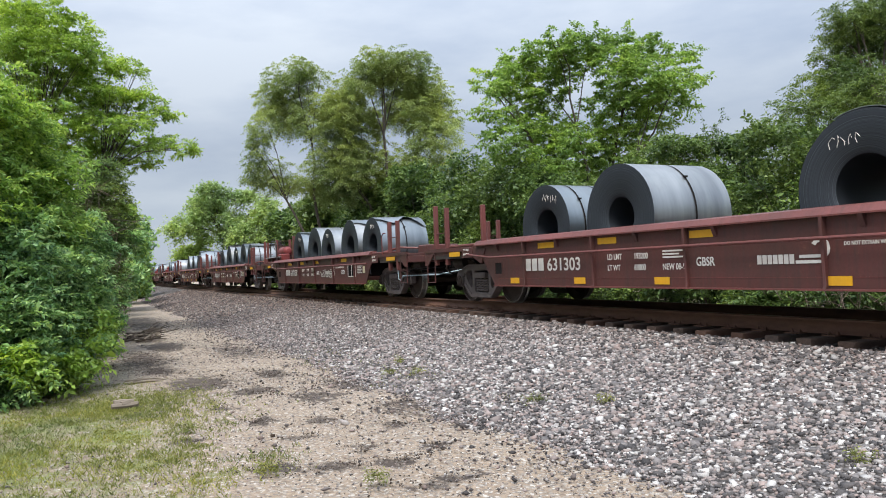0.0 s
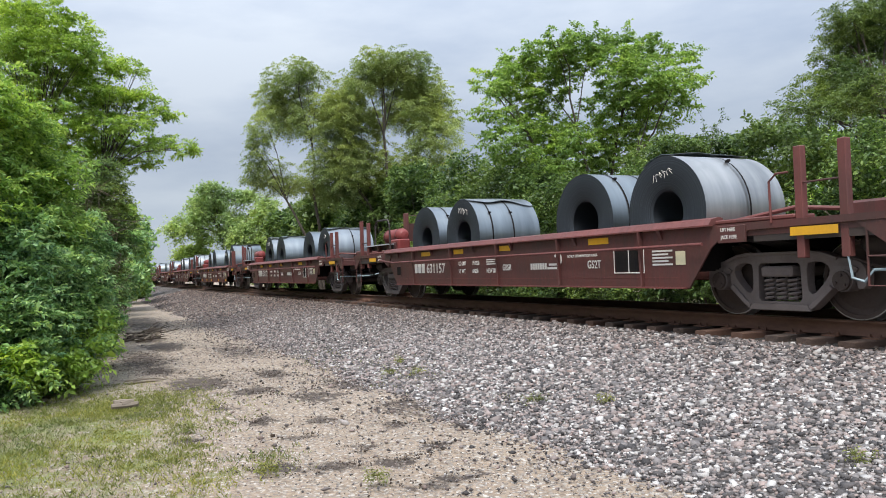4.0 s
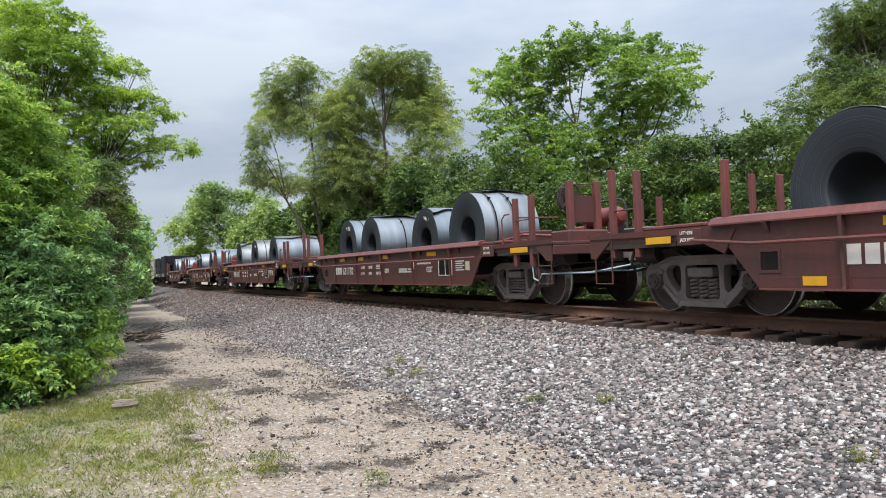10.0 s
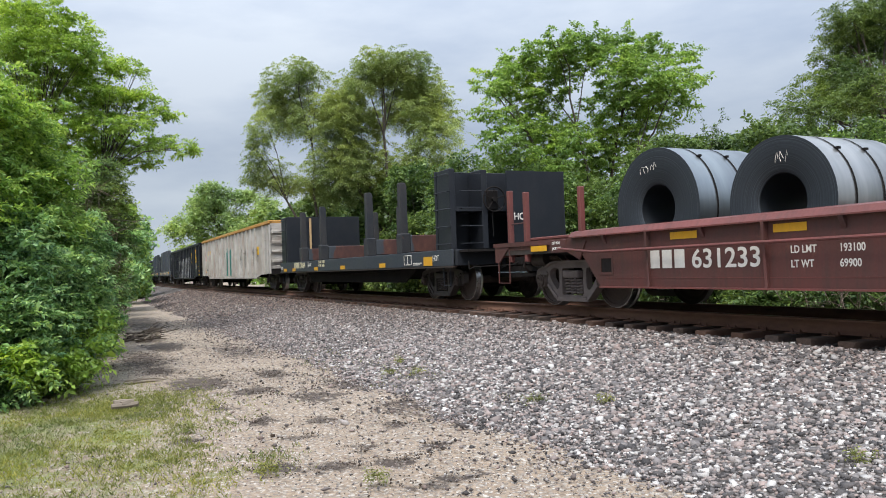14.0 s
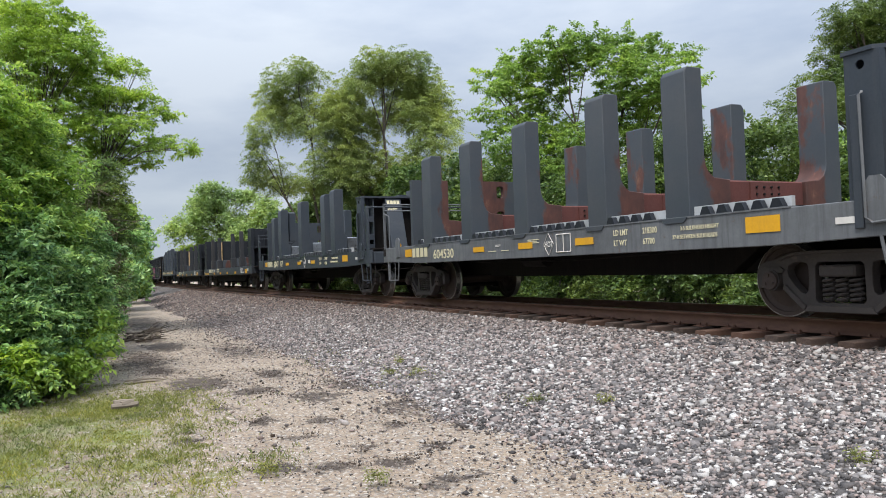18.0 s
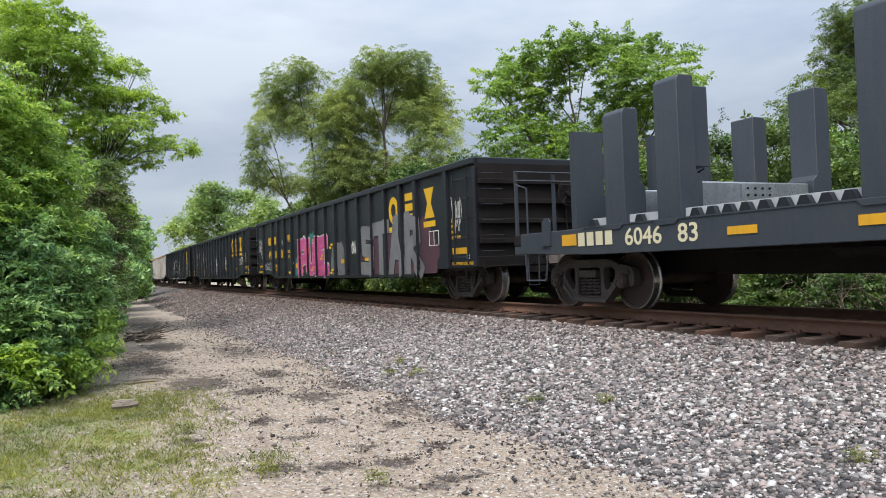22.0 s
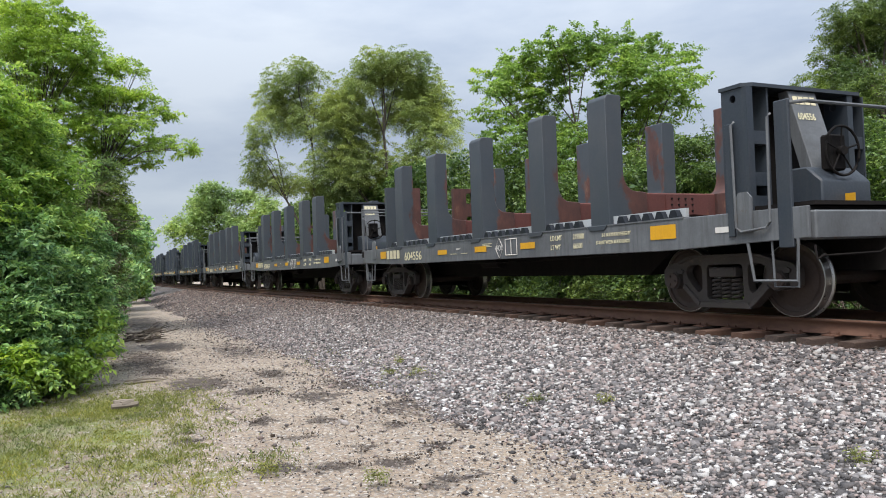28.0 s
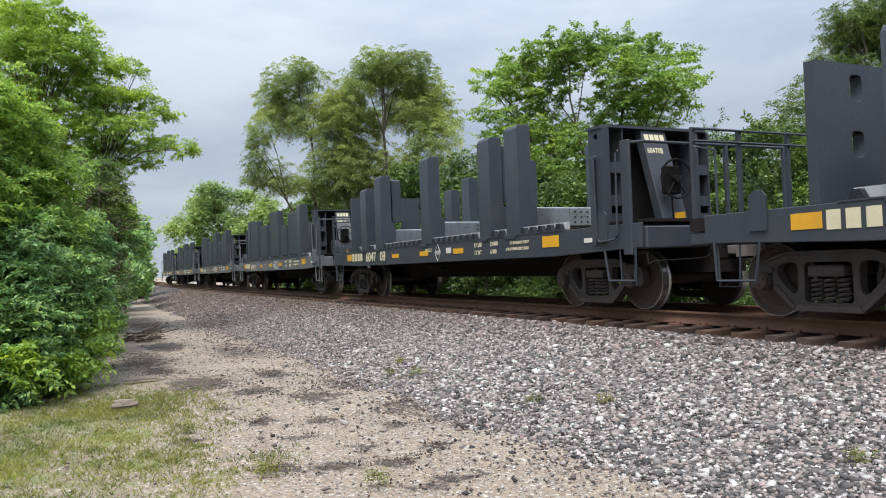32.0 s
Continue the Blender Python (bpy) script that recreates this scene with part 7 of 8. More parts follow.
def bulk_base():
    car = thing("bulkhead_flat_car", "black bulkhead flat car with rusty bunk beams", "railcar", "bulkhead flats of the train")
    half = BULK_LEN / 2 - 1.2
    for sg in (-1, 1):
        x = sg * 1.5
        part("side_sill", Shape().prism([(-half, 1.13), (half, 1.13), (half, 0.78), (-half, 0.78)], x - sg * 0.04, x + sg * 0.01, "x"), M_SLATE, car, bevel=0.008)
        part("sill_flange", Shape().box(min(x - sg * 0.1, x + sg * 0.05), max(x - sg * 0.1, x + sg * 0.05), -half, half, 0.745, 0.775), M_IRON, car)
        for e in (-1, 1):
            stirrup(car, x - sg * 0.03, e * (half - 0.35), 0.36, 0.78, M_BLACK)
    part("deck", Shape().box(-1.46, 1.46, -half + 0.02, half - 0.02, 1.05, 1.125), M_UNDER, car)
    for i, y in enumerate((4.68, 2.25, -2.20, -4.64)):
        for sg in (-1, 1):
            x = sg * 1.37
            part("stake", Shape().prism([(x - 0.10, 1.13), (x + 0.10, 1.13), (x + 0.09, 2.80), (x + 0.05, 2.88), (x - 0.09, 2.88)], y - 0.10, y + 0.10, "y"), M_STAKE, car, bevel=0.015)
            part("stake_foot", Shape().prism([(x - 0.125, 1.13), (x + 0.125, 1.13), (x + 0.125, 1.62), (x - 0.125, 1.62)], y - 0.17, y + 0.17, "y"), M_STAKE, car, bevel=0.02)
    for sg in (-1, 1):
        part("belly_girder", Shape().prism([(-5.0, 0.775), (5.0, 0.775), (4.2, 0.40), (-4.2, 0.40)], sg * 1.16 - 0.02, sg * 1.16 + 0.02, "x"), M_UNDER, car, "deep dark girder below the deck")
    for y in (4.68, 2.25, -2.20, -4.64):
        part("bunk_beam", Shape().box(-1.24, 1.24, y - 0.16, y + 0.16, 1.16, 1.58), M_SLATE_RUST, car, "rust-red cross beam", bevel=0.015)
    for e in (-1, 1):
        part("end_platform", Shape().box(-1.40, 1.40, min(e * (half + 0.12), e * (half + 0.55)), max(e * (half + 0.12), e * (half + 0.55)), 1.06, 1.11), M_UNDER, car)
    for e, deep in ((-1, 0.80), (1, 0.80)):
        y0, y1 = sorted((e * (half - 0.05), e * (half - 0.05 - deep)))
        yi = y0 if e > 0 else y1
        part("bulkhead_plate", Shape().box(-1.46, 1.46, yi - 0.05, yi + 0.05, 1.13, 2.88), M_BLACK, car, "tall black bulkhead", bevel=0.01)
        yo = y1 if e > 0 else y0
        for x in (-1.40, -0.62, 0.62, 1.40):
            part("bulkhead_post", Shape().box(x - 0.07, x + 0.07, y0 + 0.06 if e < 0 else y0 + 0.12, y1 - 0.12 if e < 0 else y1 - 0.06, 1.13, 2.86), M_BLACK, car, bevel=0.01)
        part("bulkhead_brace", Shape().box(-1.40, 1.40, y0 + 0.08, y1 - 0.08, 1.95, 2.05), M_BLACK, car)
        part("bulkhead_sheet", Shape().box(-0.1, 1.3, yo - 0.02, yo + 0.02, 1.2, 2.84), M_BLACK, car)
        ladder(car, -1.50, y0 + 0.06, y1 - 0.06, 1.25, 2.75, 5, M_BLACK)
        ladder(car, yo + e * 0.03, -1.25, -0.75, 1.25, 2.75, 5, M_BLACK, "x")
        part("end_sill", Shape().box(-1.46, 1.46, min(e * half, e * (half + 0.12)), max(e * half, e * (half + 0.12)), 0.78, 1.12), M_BLACK, car, bevel=0.015)
        coupler(car, e, BULK_LEN)
        bogie(car, e * 6.15)
    hand_wheel(car, -0.45, -half - 0.02, 2.2, M_UNDER, 0.27)
    part("lumber_strip", Shape().box(-0.595, -0.525, half - 1.02, half - 0.97, 1.22, 2.82), M_LUMBER, car, "upright pale lumber strip")
    underframe(car, BULK_LEN / 2, (0.50, 1.04))
    part("brake_rigging", Shape().tube([(-1.25, -4.0, 0.72), (-1.25, 0.0, 0.66), (-1.2, 4.0, 0.70)], 0.018, 5), M_UNDER, car)
    word(car, "HOT", -6.66, 0.90, 0.13, M_WHITE, -1.516)
    part("lettering", word_mesh("HOT", 0.16, M_WHITE), None, car, "white warning word", at=Matrix.Translation((0.02, -half - 0.03, 1.75)) @ Matrix(((1, 0, 0, 0), (0, 0, -1, 0), (0, 1, 0, 0), (0, 0, 0, 1))))
    return car


CARS = []            # (thing, place of its middle along the train)


def place(base, first, c, keep):
    """The first of a kind is the base itself; others are copies."""
    if first:
        ob = base
    else:
        ob = copy_thing(base, Matrix.Identity(4))
    CARS.append((ob, c))
    keep.append(ob)
    return ob


def diamond(car, y, z, r, mat, x=-1.516):
    sh = Shape()
    pts = [(y, z - r * 1.25), (y - r, z), (y, z + r * 1.25), (y + r, z)]
    for i in range(4):
        (a, b), (c, d) = pts[i], pts[(i + 1) % 4]
        sh.tube([(x, a, b), (x, c, d)], 0.005, 4)
    part("placard", sh, mat, car, "white diamond outline")
    word(car, "HOT", y + 0.118, z - 0.048, 0.10, mat, x)


def panel_outline(car, y, z, w, h, mat, x=-1.516):
    sh = Shape()
    for a, b, c, d in ((y, z, y - w, z), (y - w, z, y - w, z + h), (y - w, z + h, y, z + h), (y, z + h, y, z), (y - w * 0.5, z, y - w * 0.5, z + h)):
        sh.tube([(x, a, b), (x, c, d)], 0.008, 4)
    part("consolidated_panel", sh, mat, car, "outlined stencil panel")


def rail_emblem(car, y, z, mat, x=-1.516):
    """The maker's emblem: a hook over two bars."""
    decal(car, rect(y - 0.34, y, z, z + 0.035), mat, "maker_mark", x)
    decal(car, rect(y - 0.34, y - 0.05, z + 0.06, z + 0.095), mat, "maker_mark", x)
    sh = Shape()
    for i in range(7):
        a0, a1 = math.pi * (0.15 + 0.17 * i), math.pi * (0.15 + 0.17 * (i + 1))
        o = [(y - 0.32 + r * math.cos(a), z + 0.16 + r * math.sin(a)) for r, a in ((0.07, a0), (0.12, a0), (0.12, a1), (0.07, a1))]
        sh.prism(o, x - 0.003, x, "x")
    part("maker_mark", sh, mat, car)


# coils along each car: (place from the train's head, radius, width, kind)
COIL_LOADS = (
    ("631303", "193200", "69800", "G52U", ((11.84, 0.784, 1.5, 5), (9.71, 0.833, 1.53, 0), (5.55, 0.842, 1.5, 2), (3.6, 0.81, 1.5, 1))),
    ("631158", "193200", "69200", "G52V", ((29.13, 0.834, 1.5, 3), (26.95, 0.861, 1.5, 0), (25.28, 0.79, 1.5, 5), (23.0, 0.847, 1.5, 2), (21.07, 0.821, 1.43, 1))),
    ("631148", "193200", "70000", "G52V", ((46.9, 0.81, 1.5, 5), (44.6, 0.869, 1.5, 4), (42.43, 0.808, 1.5, 0), (40.31, 0.846, 1.5, 1), (38.46, 0.796, 1.5, 2))),
    ("631570", "193100", "69900", "G52V", ((64.07, 0.861, 1.5, 5), (61.98, 0.848, 1.28, 0), (57.98, 0.811, 1.5, 3), (56.18, 0.924, 1.71, 2))),
    ("631157", "193200", "69200", "G52T", ((81.9, 0.81, 1.5, 0), (79.9, 0.81, 1.5, 1), (75.4, 0.81, 1.5, 0), (73.4, 0.81, 1.5, 2))),
    ("631123", "193100", "69900", "G52V", ((98.9, 0.859, 1.5, 1), (96.76, 0.82, 1.5, 2), (92.4, 0.81, 1.5, 0), (90.4, 0.81, 1.5, 3))),
    ("631166", "193100", "69900", "G52T", ((116.75, 0.81, 1.5, 5), (114.81, 0.86, 1.52, 0), (110.27, 0.783, 1.5, 3), (108.32, 0.865, 1.51, 4))),
    ("631315", "193200", "69800", "G52U", ((134.4, 0.81, 1.5, 3), (132.46, 0.816, 1.51, 4), (128.22, 0.79, 1.5, 2), (125.91, 0.862, 1.3, 1))),
    ("631392", "193400", "69600", "G52U", ((152.05, 0.81, 1.5, 3), (149.76, 0.772, 1.54, 4), (145.28, 0.848, 1.5, 2), (143.53, 0.824, 1.5, 1))),
    ("631151", "193200", "69200", "G52V", ((168.82, 0.862, 1.5, 3), (166.95, 0.864, 1.47, 0), (162.98, 0.808, 1.5, 1), (161.01, 0.86, 1.49, 2))),
    ("631182", "193100", "69900", "G52T", ((186.33, 0.856, 1.5, 0), (184.3, 0.833, 1.46, 1), (180.4, 0.796, 1.5, 3), (178.3, 0.879, 1.35, 2))),
    ("631012", "193200", "69200", "G52T", ((203.84, 0.847, 1.77, 3), (200.06, 0.866, 1.7, 0), (195.91, 0.848, 1.8, 1))),
    ("631680", "193300", "70000", "G52V", ((221.3, 0.81, 1.5, 0), (219.28, 0.828, 1.66, 4), (214.81, 0.832, 1.5, 1), (212.95, 0.881, 1.5, 0))),
    ("631233", "193100", "69900", "G52T", ((238.74, 0.893, 1.5, 5), (236.57, 0.801, 1.4, 0), (232.3, 0.832, 1.5, 1), (230.42, 0.827, 1.52, 4))),
)


def build_coil_cars():
    bases = (coil_car_base(), coil_car_base(True))
    seen, keep = set(), []
    for k, (num, lmt, wt, cls, coils) in enumerate(COIL_LOADS):
        mid = 7.95 + COIL_LEN * k
        turned = k in (0, 2, 3, 8, 9, 10, 13)
        keep.append((place(bases[turned], turned not in seen, mid, []), num, lmt, wt, cls, k))
        seen.add(turned)
        for j, (c, rad, wide, kd) in enumerate(coils):
            add_coil(mid, c - mid, rad, wide, kd, 100 * k + j)
    for car, num, lmt, wt, cls, k in keep:
        q = random.Random(k)
        s = 0.245 if k in (3, 5, 6, 11, 12, 13) else 0.21
        if k != 12:
            block_letters(car, 3.75, 0.64, 3, s * 0.76, s, M_WHITE, -1.516, 0.28)
            word(car, num, 3.75 - s * 3.2, 0.64, s, M_WHITE, squeeze=1.12)
        else:
            word(car, num, 3.28, 0.64, 0.26, M_WHITE, squeeze=1.3)
        for i, (a, b) in enumerate((("LD LMT", lmt), ("LT WT", wt))):
            word(car, a, 1.43, 0.78 - 0.16 * i, 0.085, M_WHITE)
            word(car, b, 0.82, 0.78 - 0.16 * i, 0.085, M_WHITE)
        bars(car, 0.22, 0.86, 0.40, 0.022, M_WHITE, 3)
        word(car, "NEW 0" + str(8 + k % 2) + "-93", 0.23, 0.62, 0.085, M_WHITE)
        word(car, "GBSR", -0.40, 0.66, 0.115, M_WHITE)
        block_letters(car, -1.39, 0.66, 7, 0.06, 0.105, M_WHITE)
        rail_emblem(car, -1.92, 0.66, M_WHITE)
        word(car, cls, -3.05, 0.66, 0.125, M_WHITE)
        decal(car, rect(-4.36, -3.74, 0.60, 0.90), M_UNDER, "panel_field", -1.514, "dark painted stencil field", 0.001)
        panel_outline(car, -3.72, 0.58, 0.66, 0.34, M_WHITE)
        word(car, "DO NOT EXTRAIN WITHOUT COVER", -2.52, 0.84, 0.042, M_WHITE, squeeze=0.8)
        bars(car, -4.56, 0.86, 0.40, 0.024, M_WHITE, 5)
        decal(car, rect(-5.2, -5.02, 0.68, 0.86), M_CREAM, "paper_card", -1.516, "worn pale paper card")
        if k % 3 == 0:
            for y in (4.3, 2.3, 0.4, -2.3, -4.9):
                decal(car, rect(y - 0.3, y, 0.42, 0.52), M_YELLOW, "reflector", -1.516, "yellow reflector strip")
        if k in (1, 9):
            scrawl(car, -0.9, 0.50, 1.5, 0.35, M_WHITE, k, -1.517)


# strokes of a piece of lettering in a unit cell: (u0, v0, u1, v1)
STROKES = {"L": ((.2, .95, .2, .1), (.2, .1, .85, .1)), "E": ((.2, .95, .2, .08), (.2, .9, .85, .9), (.2, .5, .75, .5), (.2, .1, .9, .1)), "A": ((.15, .05, .5, .95), (.5, .95, .88, .05), (.3, .38, .72, .38)),
           "R": ((.2, .95, .2, .05), (.2, .9, .7, .85), (.7, .85, .75, .6), (.75, .6, .3, .45), (.4, .45, .9, .05)), "N": ((.18, .05, .18, .95), (.18, .92, .8, .1), (.82, .05, .82, .95)),
           "T": ((.5, .9, .5, .05), (.1, .9, .92, .9)), "C": ((.82, .70, .78, .84), (.78, .84, .38, .9), (.34, .9, .2, .62), (.2, .62, .22, .25), (.24, .22, .5, .1), (.5, .1, .85, .18)), "H": ((.2, .95, .2, .05), (.8, .95, .8, .05), (.2, .5, .8, .5)),
           "P": ((.2, .92, .24, .05), (.2, .9, .62, .96), (.62, .96, .85, .80), (.85, .80, .78, .52), (.78, .50, .25, .36)), "I": ((.5, .95, .5, .05), (.25, .9, .75, .92), (.25, .08, .8, .08)), "U": ((.2, .95, .24, .25), (.24, .22, .45, .08), (.45, .08, .72, .2), (.75, .2, .8, .75)),
           "S": ((.85, .85, .25, .9), (.22, .88, .25, .55), (.25, .5, .8, .48), (.8, .45, .78, .15), (.78, .1, .12, .12))}


def cut(poly, y0, y1):
    """The piece of a convex outline (y, z) between two y's."""
    for lim, sign in ((y0, 1), (y1, -1)):
        out = []
        for k in range(len(poly)):
            p, q = poly[k - 1], poly[k]
            a, b = (p[0] - lim) * sign, (q[0] - lim) * sign
            if (a >= 0) != (b >= 0):
                f = a / (a - b)
                out.append((lim, p[1] + (q[1] - p[1]) * f))
            if b >= 0:
                out.append(q)
        poly = out
        if len(poly) < 3:
            return []
    return poly


POST_Y = [9.05, -9.05] + [7.5 * (1 - i / 7) * (0.984 if i in (0, 14) else 1.0) for i in range(15)]


def graffiti(car, letters, y, z, w, h, fill, edge, seed, stroke=0.3, grow=1.0, x=-1.482, rim=0.075):
    """Fat spray-painted letters with an outline, running over sheet and posts alike; grow: height of the last against the first."""
    q = random.Random(seed)
    step = w / len(letters)
    for i, ch in enumerate(letters):
        a = y - i * step
        hh = h * (1 + (grow - 1) * i / max(1, len(letters) - 1))
        lay = [Shape(), Shape()]
        for n, (u0, v0, u1, v1) in enumerate(STROKES[ch]):
            p0 = Vector((a - u0 * step * 1.04, z + v0 * hh + q.uniform(-0.03, 0.03)))
            p1 = Vector((a - u1 * step * 1.04, z + v1 * hh + q.uniform(-0.03, 0.03)))
            d = (p1 - p0).normalized()
            sd = Vector((-d.y, d.x))
            for k, wd in ((0, stroke * step + rim), (1, stroke * step)):
                b0, b1 = p0 - d * wd * 0.45, p1 + d * wd * 0.45
                c = wd * 0.16
                poly = [tuple(b0 + sd * wd * 0.5 + d * c), tuple(b1 + sd * wd * 0.5 - d * c), tuple(b1 + sd * (wd * 0.5 - c)), tuple(b1 - sd * (wd * 0.5 - c)),
                        tuple(b1 - sd * wd * 0.5 - d * c), tuple(b0 - sd * wd * 0.5 + d * c), tuple(b0 - sd * (wd * 0.5 - c)), tuple(b0 + sd * (wd * 0.5 - c))]
                t = 0.002 + 0.003 * k + 0.0003 * n + 0.0002 * (i % 2)
                lay[k].prism(poly, x - t, x, "x")
                for py in POST_Y:
                    pc = cut(poly, py - 0.082, py + 0.082)
                    if pc:
                        lay[k].prism(pc, -1.557 - t, -1.557, "x")
        part("graffiti_outline", lay[0], edge, car, "spray-painted outline of a fat letter")
        part("graffiti", lay[1], fill, car, "spray-painted fat letter")


def blobs(car, y, z, w, h, n, mat, seed, x=-1.482):
    """Soft round dabs of spray paint."""
    q = random.Random(seed)
    for i in range(n):
        r = q.uniform(0.07, 0.19)
        part("graffiti", Shape().lathe([(-0.0015 - 0.0002 * i, r), (-0.0015 - 0.0002 * i, 0.0)], 14, "x", (x, y - w * q.random(), z + h * q.random())), mat, car, "round dab of spray paint")


def backing(car, y, z, w, h, mat, seed, x=-1.482):
    """A ragged field of spray paint behind the letters."""
    q = random.Random(seed)
    top = [(y - w * k / 7, z + h * q.uniform(0.75, 1.08)) for k in range(8)]
    o = [(y + q.uniform(-0.1, 0.2), z), (y - 0.05, z + 0.4 * h)] + top[1:-1] + [(y - w + 0.1, z + 0.45 * h), (y - w - q.uniform(-0.2, 0.1), z)]
    decal(car, o, mat, "graffiti", x, "ragged field of spray paint", 0.001)


def scrawl(car, y, z, w, h, mat, seed, x=-1.485, r=0.010, loop=0.10):
    q = random.Random(seed)
    pts = []
    n = 26 if loop < 0.15 else 17
    for i in range(n):
        u = i / (n - 1)
        a = i * 1.9 + q.uniform(-0.5, 0.5)
        pts.append((x - 0.0004 * (i % 3), y - w * (u + loop * math.cos(a * (1.7 if loop < 0.15 else 1.0))), z + h * (0.5 + 0.48 * math.sin(a) * q.uniform(0.5, 1.0))))
    fine = []
    for k in range(n - 1):
        for f in (0.0, 0.2, 0.4, 0.6, 0.8):
            p = [Vector(pts[max(0, min(n - 1, k + o))]) for o in (-1, 0, 1, 2)]
            fine.append(0.5 * (2 * p[1] + (p[2] - p[0]) * f + (2 * p[0] - 5 * p[1] + 4 * p[2] - p[3]) * f * f + (3 * p[1] - p[0] - 3 * p[2] + p[3]) * f ** 3))
    ob = part("graffiti", Shape().tube(fine, r, 6), mat, car, "loose spray-can scrawl")
    # paint lies flat on the sheet
    for v in ob.data.vertices:
        v.co.x = x + (v.co.x - x) * 0.12


def strokes(car, lines, mat, r, label="spray-can tag", x=-1.486):
    """Smooth spray-can lines through points (y, z), flat on the sheet."""
    sh = Shape()
    for line_ in lines:
        fine, n = [], len(line_)
        for k in range(n - 1):
            for f in (0.0, 0.25, 0.5, 0.75) + ((1.0,) if k == n - 2 else ()):
                p = [Vector((x, *line_[max(0, min(n - 1, k + o))])) for o in (-1, 0, 1, 2)]
                fine.append(0.5 * (2 * p[1] + (p[2] - p[0]) * f + (2 * p[0] - 5 * p[1] + 4 * p[2] - p[3]) * f * f + (3 * p[1] - p[0] - 3 * p[2] + p[3]) * f ** 3))
        sh.tube(fine, r, 6)
    ob = part("graffiti", sh, mat, car, label)
    for v in ob.data.vertices:
        v.co.x = x + (v.co.x - x) * 0.12
    return ob


def dollar(y, z, w, h):
    """Lines of a dollar sign, centred at y and z."""
    p = ((-0.5, 0.30), (-0.25, 0.40), (0.3, 0.36), (0.5, 0.2), (0.2, 0.03), (-0.3, -0.05), (-0.5, -0.22), (-0.25, -0.38), (0.4, -0.34))
    return [[(y + a * w, z + b * h) for a, b in p]] + [[(y + d * w, z - 0.5 * h), (y + d * w * 0.8, z + 0.5 * h)] for d in (-0.12, 0.14)]


def gondola_marks(car, num, half, q):
    px = -1.482
    block_letters(car, 8.20, 1.90, 2, 0.23, 0.32, M_YPAINT, px, 0.35)
    block_letters(car, 7.13, 1.90, 2, 0.22, 0.32, M_YPAINT, px, 0.35)
    for i, pair in enumerate((num[:2], num[2:4], num[4:])):
        word(car, pair, 8.20 - 1.065 * i, 1.33, 0.35, M_YPAINT, px, 1.02)
    # large company mark as plain yellow blocks, near the front
    for i in range(3):
        y = -5.60 - 1.08 * i
        if i == 0:
            ring = [(y - 0.31 + 0.31 * math.cos(0.2618 * k), 2.22 + 0.34 * math.sin(0.2618 * k)) for k in range(24)]
            inner = [(y - 0.31 + (a - y + 0.31) * 0.5, 2.22 + (b - 2.22) * 0.5) for a, b in ring]
            sh = Shape().add([(x0, a, b) for x0 in (px - 0.003, px) for a, b in ring + inner],
                             [f for k in range(24) for m in ((k + 1) % 24,) for f in ((k, m, 24 + m, 24 + k), (48 + k, 72 + k, 72 + m, 48 + m), (k, 48 + k, 48 + m, m), (24 + k, 24 + m, 72 + m, 72 + k))])
            part("maker_mark", sh, M_YPAINT, car, "yellow ring of the company mark")
        elif i == 1:
            for z0 in (1.88, 2.13, 2.38):
                decal(car, rect(y - 0.6, y, z0, z0 + 0.18), M_YPAINT, "maker_mark", px)
        else:
            for s in (1, -1):
                decal(car, [(y - 0.06, 2.22 + s * 0.34), (y - 0.60, 2.22 + s * 0.34), (y - 0.42, 2.22), (y - 0.24, 2.22)], M_YPAINT, "maker_mark", px)
        decal(car, rect(y - 0.64, y, 1.68, 1.81), M_YPAINT, "maker_mark", px)
    for y, w in ((9.95, 0.80), (7.03, 0.48), (3.82, 0.48), (1.68, 0.48), (-1.52, 0.48), (-3.66, 0.48), (-6.75, 0.48), (-9.22, 0.72)):
        decal(car, rect(y - w, y, 0.98 if abs(y) < 9 else 1.02, 1.10 if y != -9.22 else 1.15), M_YELLOW, "reflector", px, "yellow reflector plate")
    for i, (a, b) in enumerate((("LD LMT", "208800"), ("LT WT", "77200"))):
        word(car, a, 4.95, 1.50 - 0.2 * i, 0.12, M_YPAINT, px)
        word(car, b, 3.6, 1.62 - 0.2 * i, 0.12, M_YPAINT, px)
    word(car, "EMPTY LOAD", 7.0, 0.84, 0.085, M_YPAINT, px)
    word(car, "2 INCH TREAD COND. SHOES", 10.2, 0.79, 0.075, M_YPAINT, px)
    word(car, "2 INCH TREAD COND. SHOES", -9.18, 0.79, 0.065, M_YPAINT, px)
    word(car, "RELEASE ROD", 4.95, 0.72, 0.08, M_YPAINT, px)
    word(car, "RETAINING VALVE", 3.65, 0.72, 0.08, M_YPAINT, px)
    panel_outline(car, -8.05, 1.25, 0.5, 0.32, M_WHITE, px)
    panel_outline(car, 4.93, 1.92, 0.27, 0.26, M_YPAINT, px)
    word(car, "PLATE", 4.91, 2.09, 0.055, M_YPAINT, px)
    word(car, "C", 4.84, 1.94, 0.13, M_YPAINT, px)
    for i, (a, b) in enumerate((("IL", "66-0"), ("IW", "9-6"), ("IH", "6-0"), ("CU FT", "3580"))):
        word(car, a + " " + b, -9.2, 1.70 - 0.12 * i, 0.07, M_YPAINT, px)
    decal(car, rect(-10.0, -9.88, 0.90, 1.0), M_WHITE, "placard", px, "small white card")


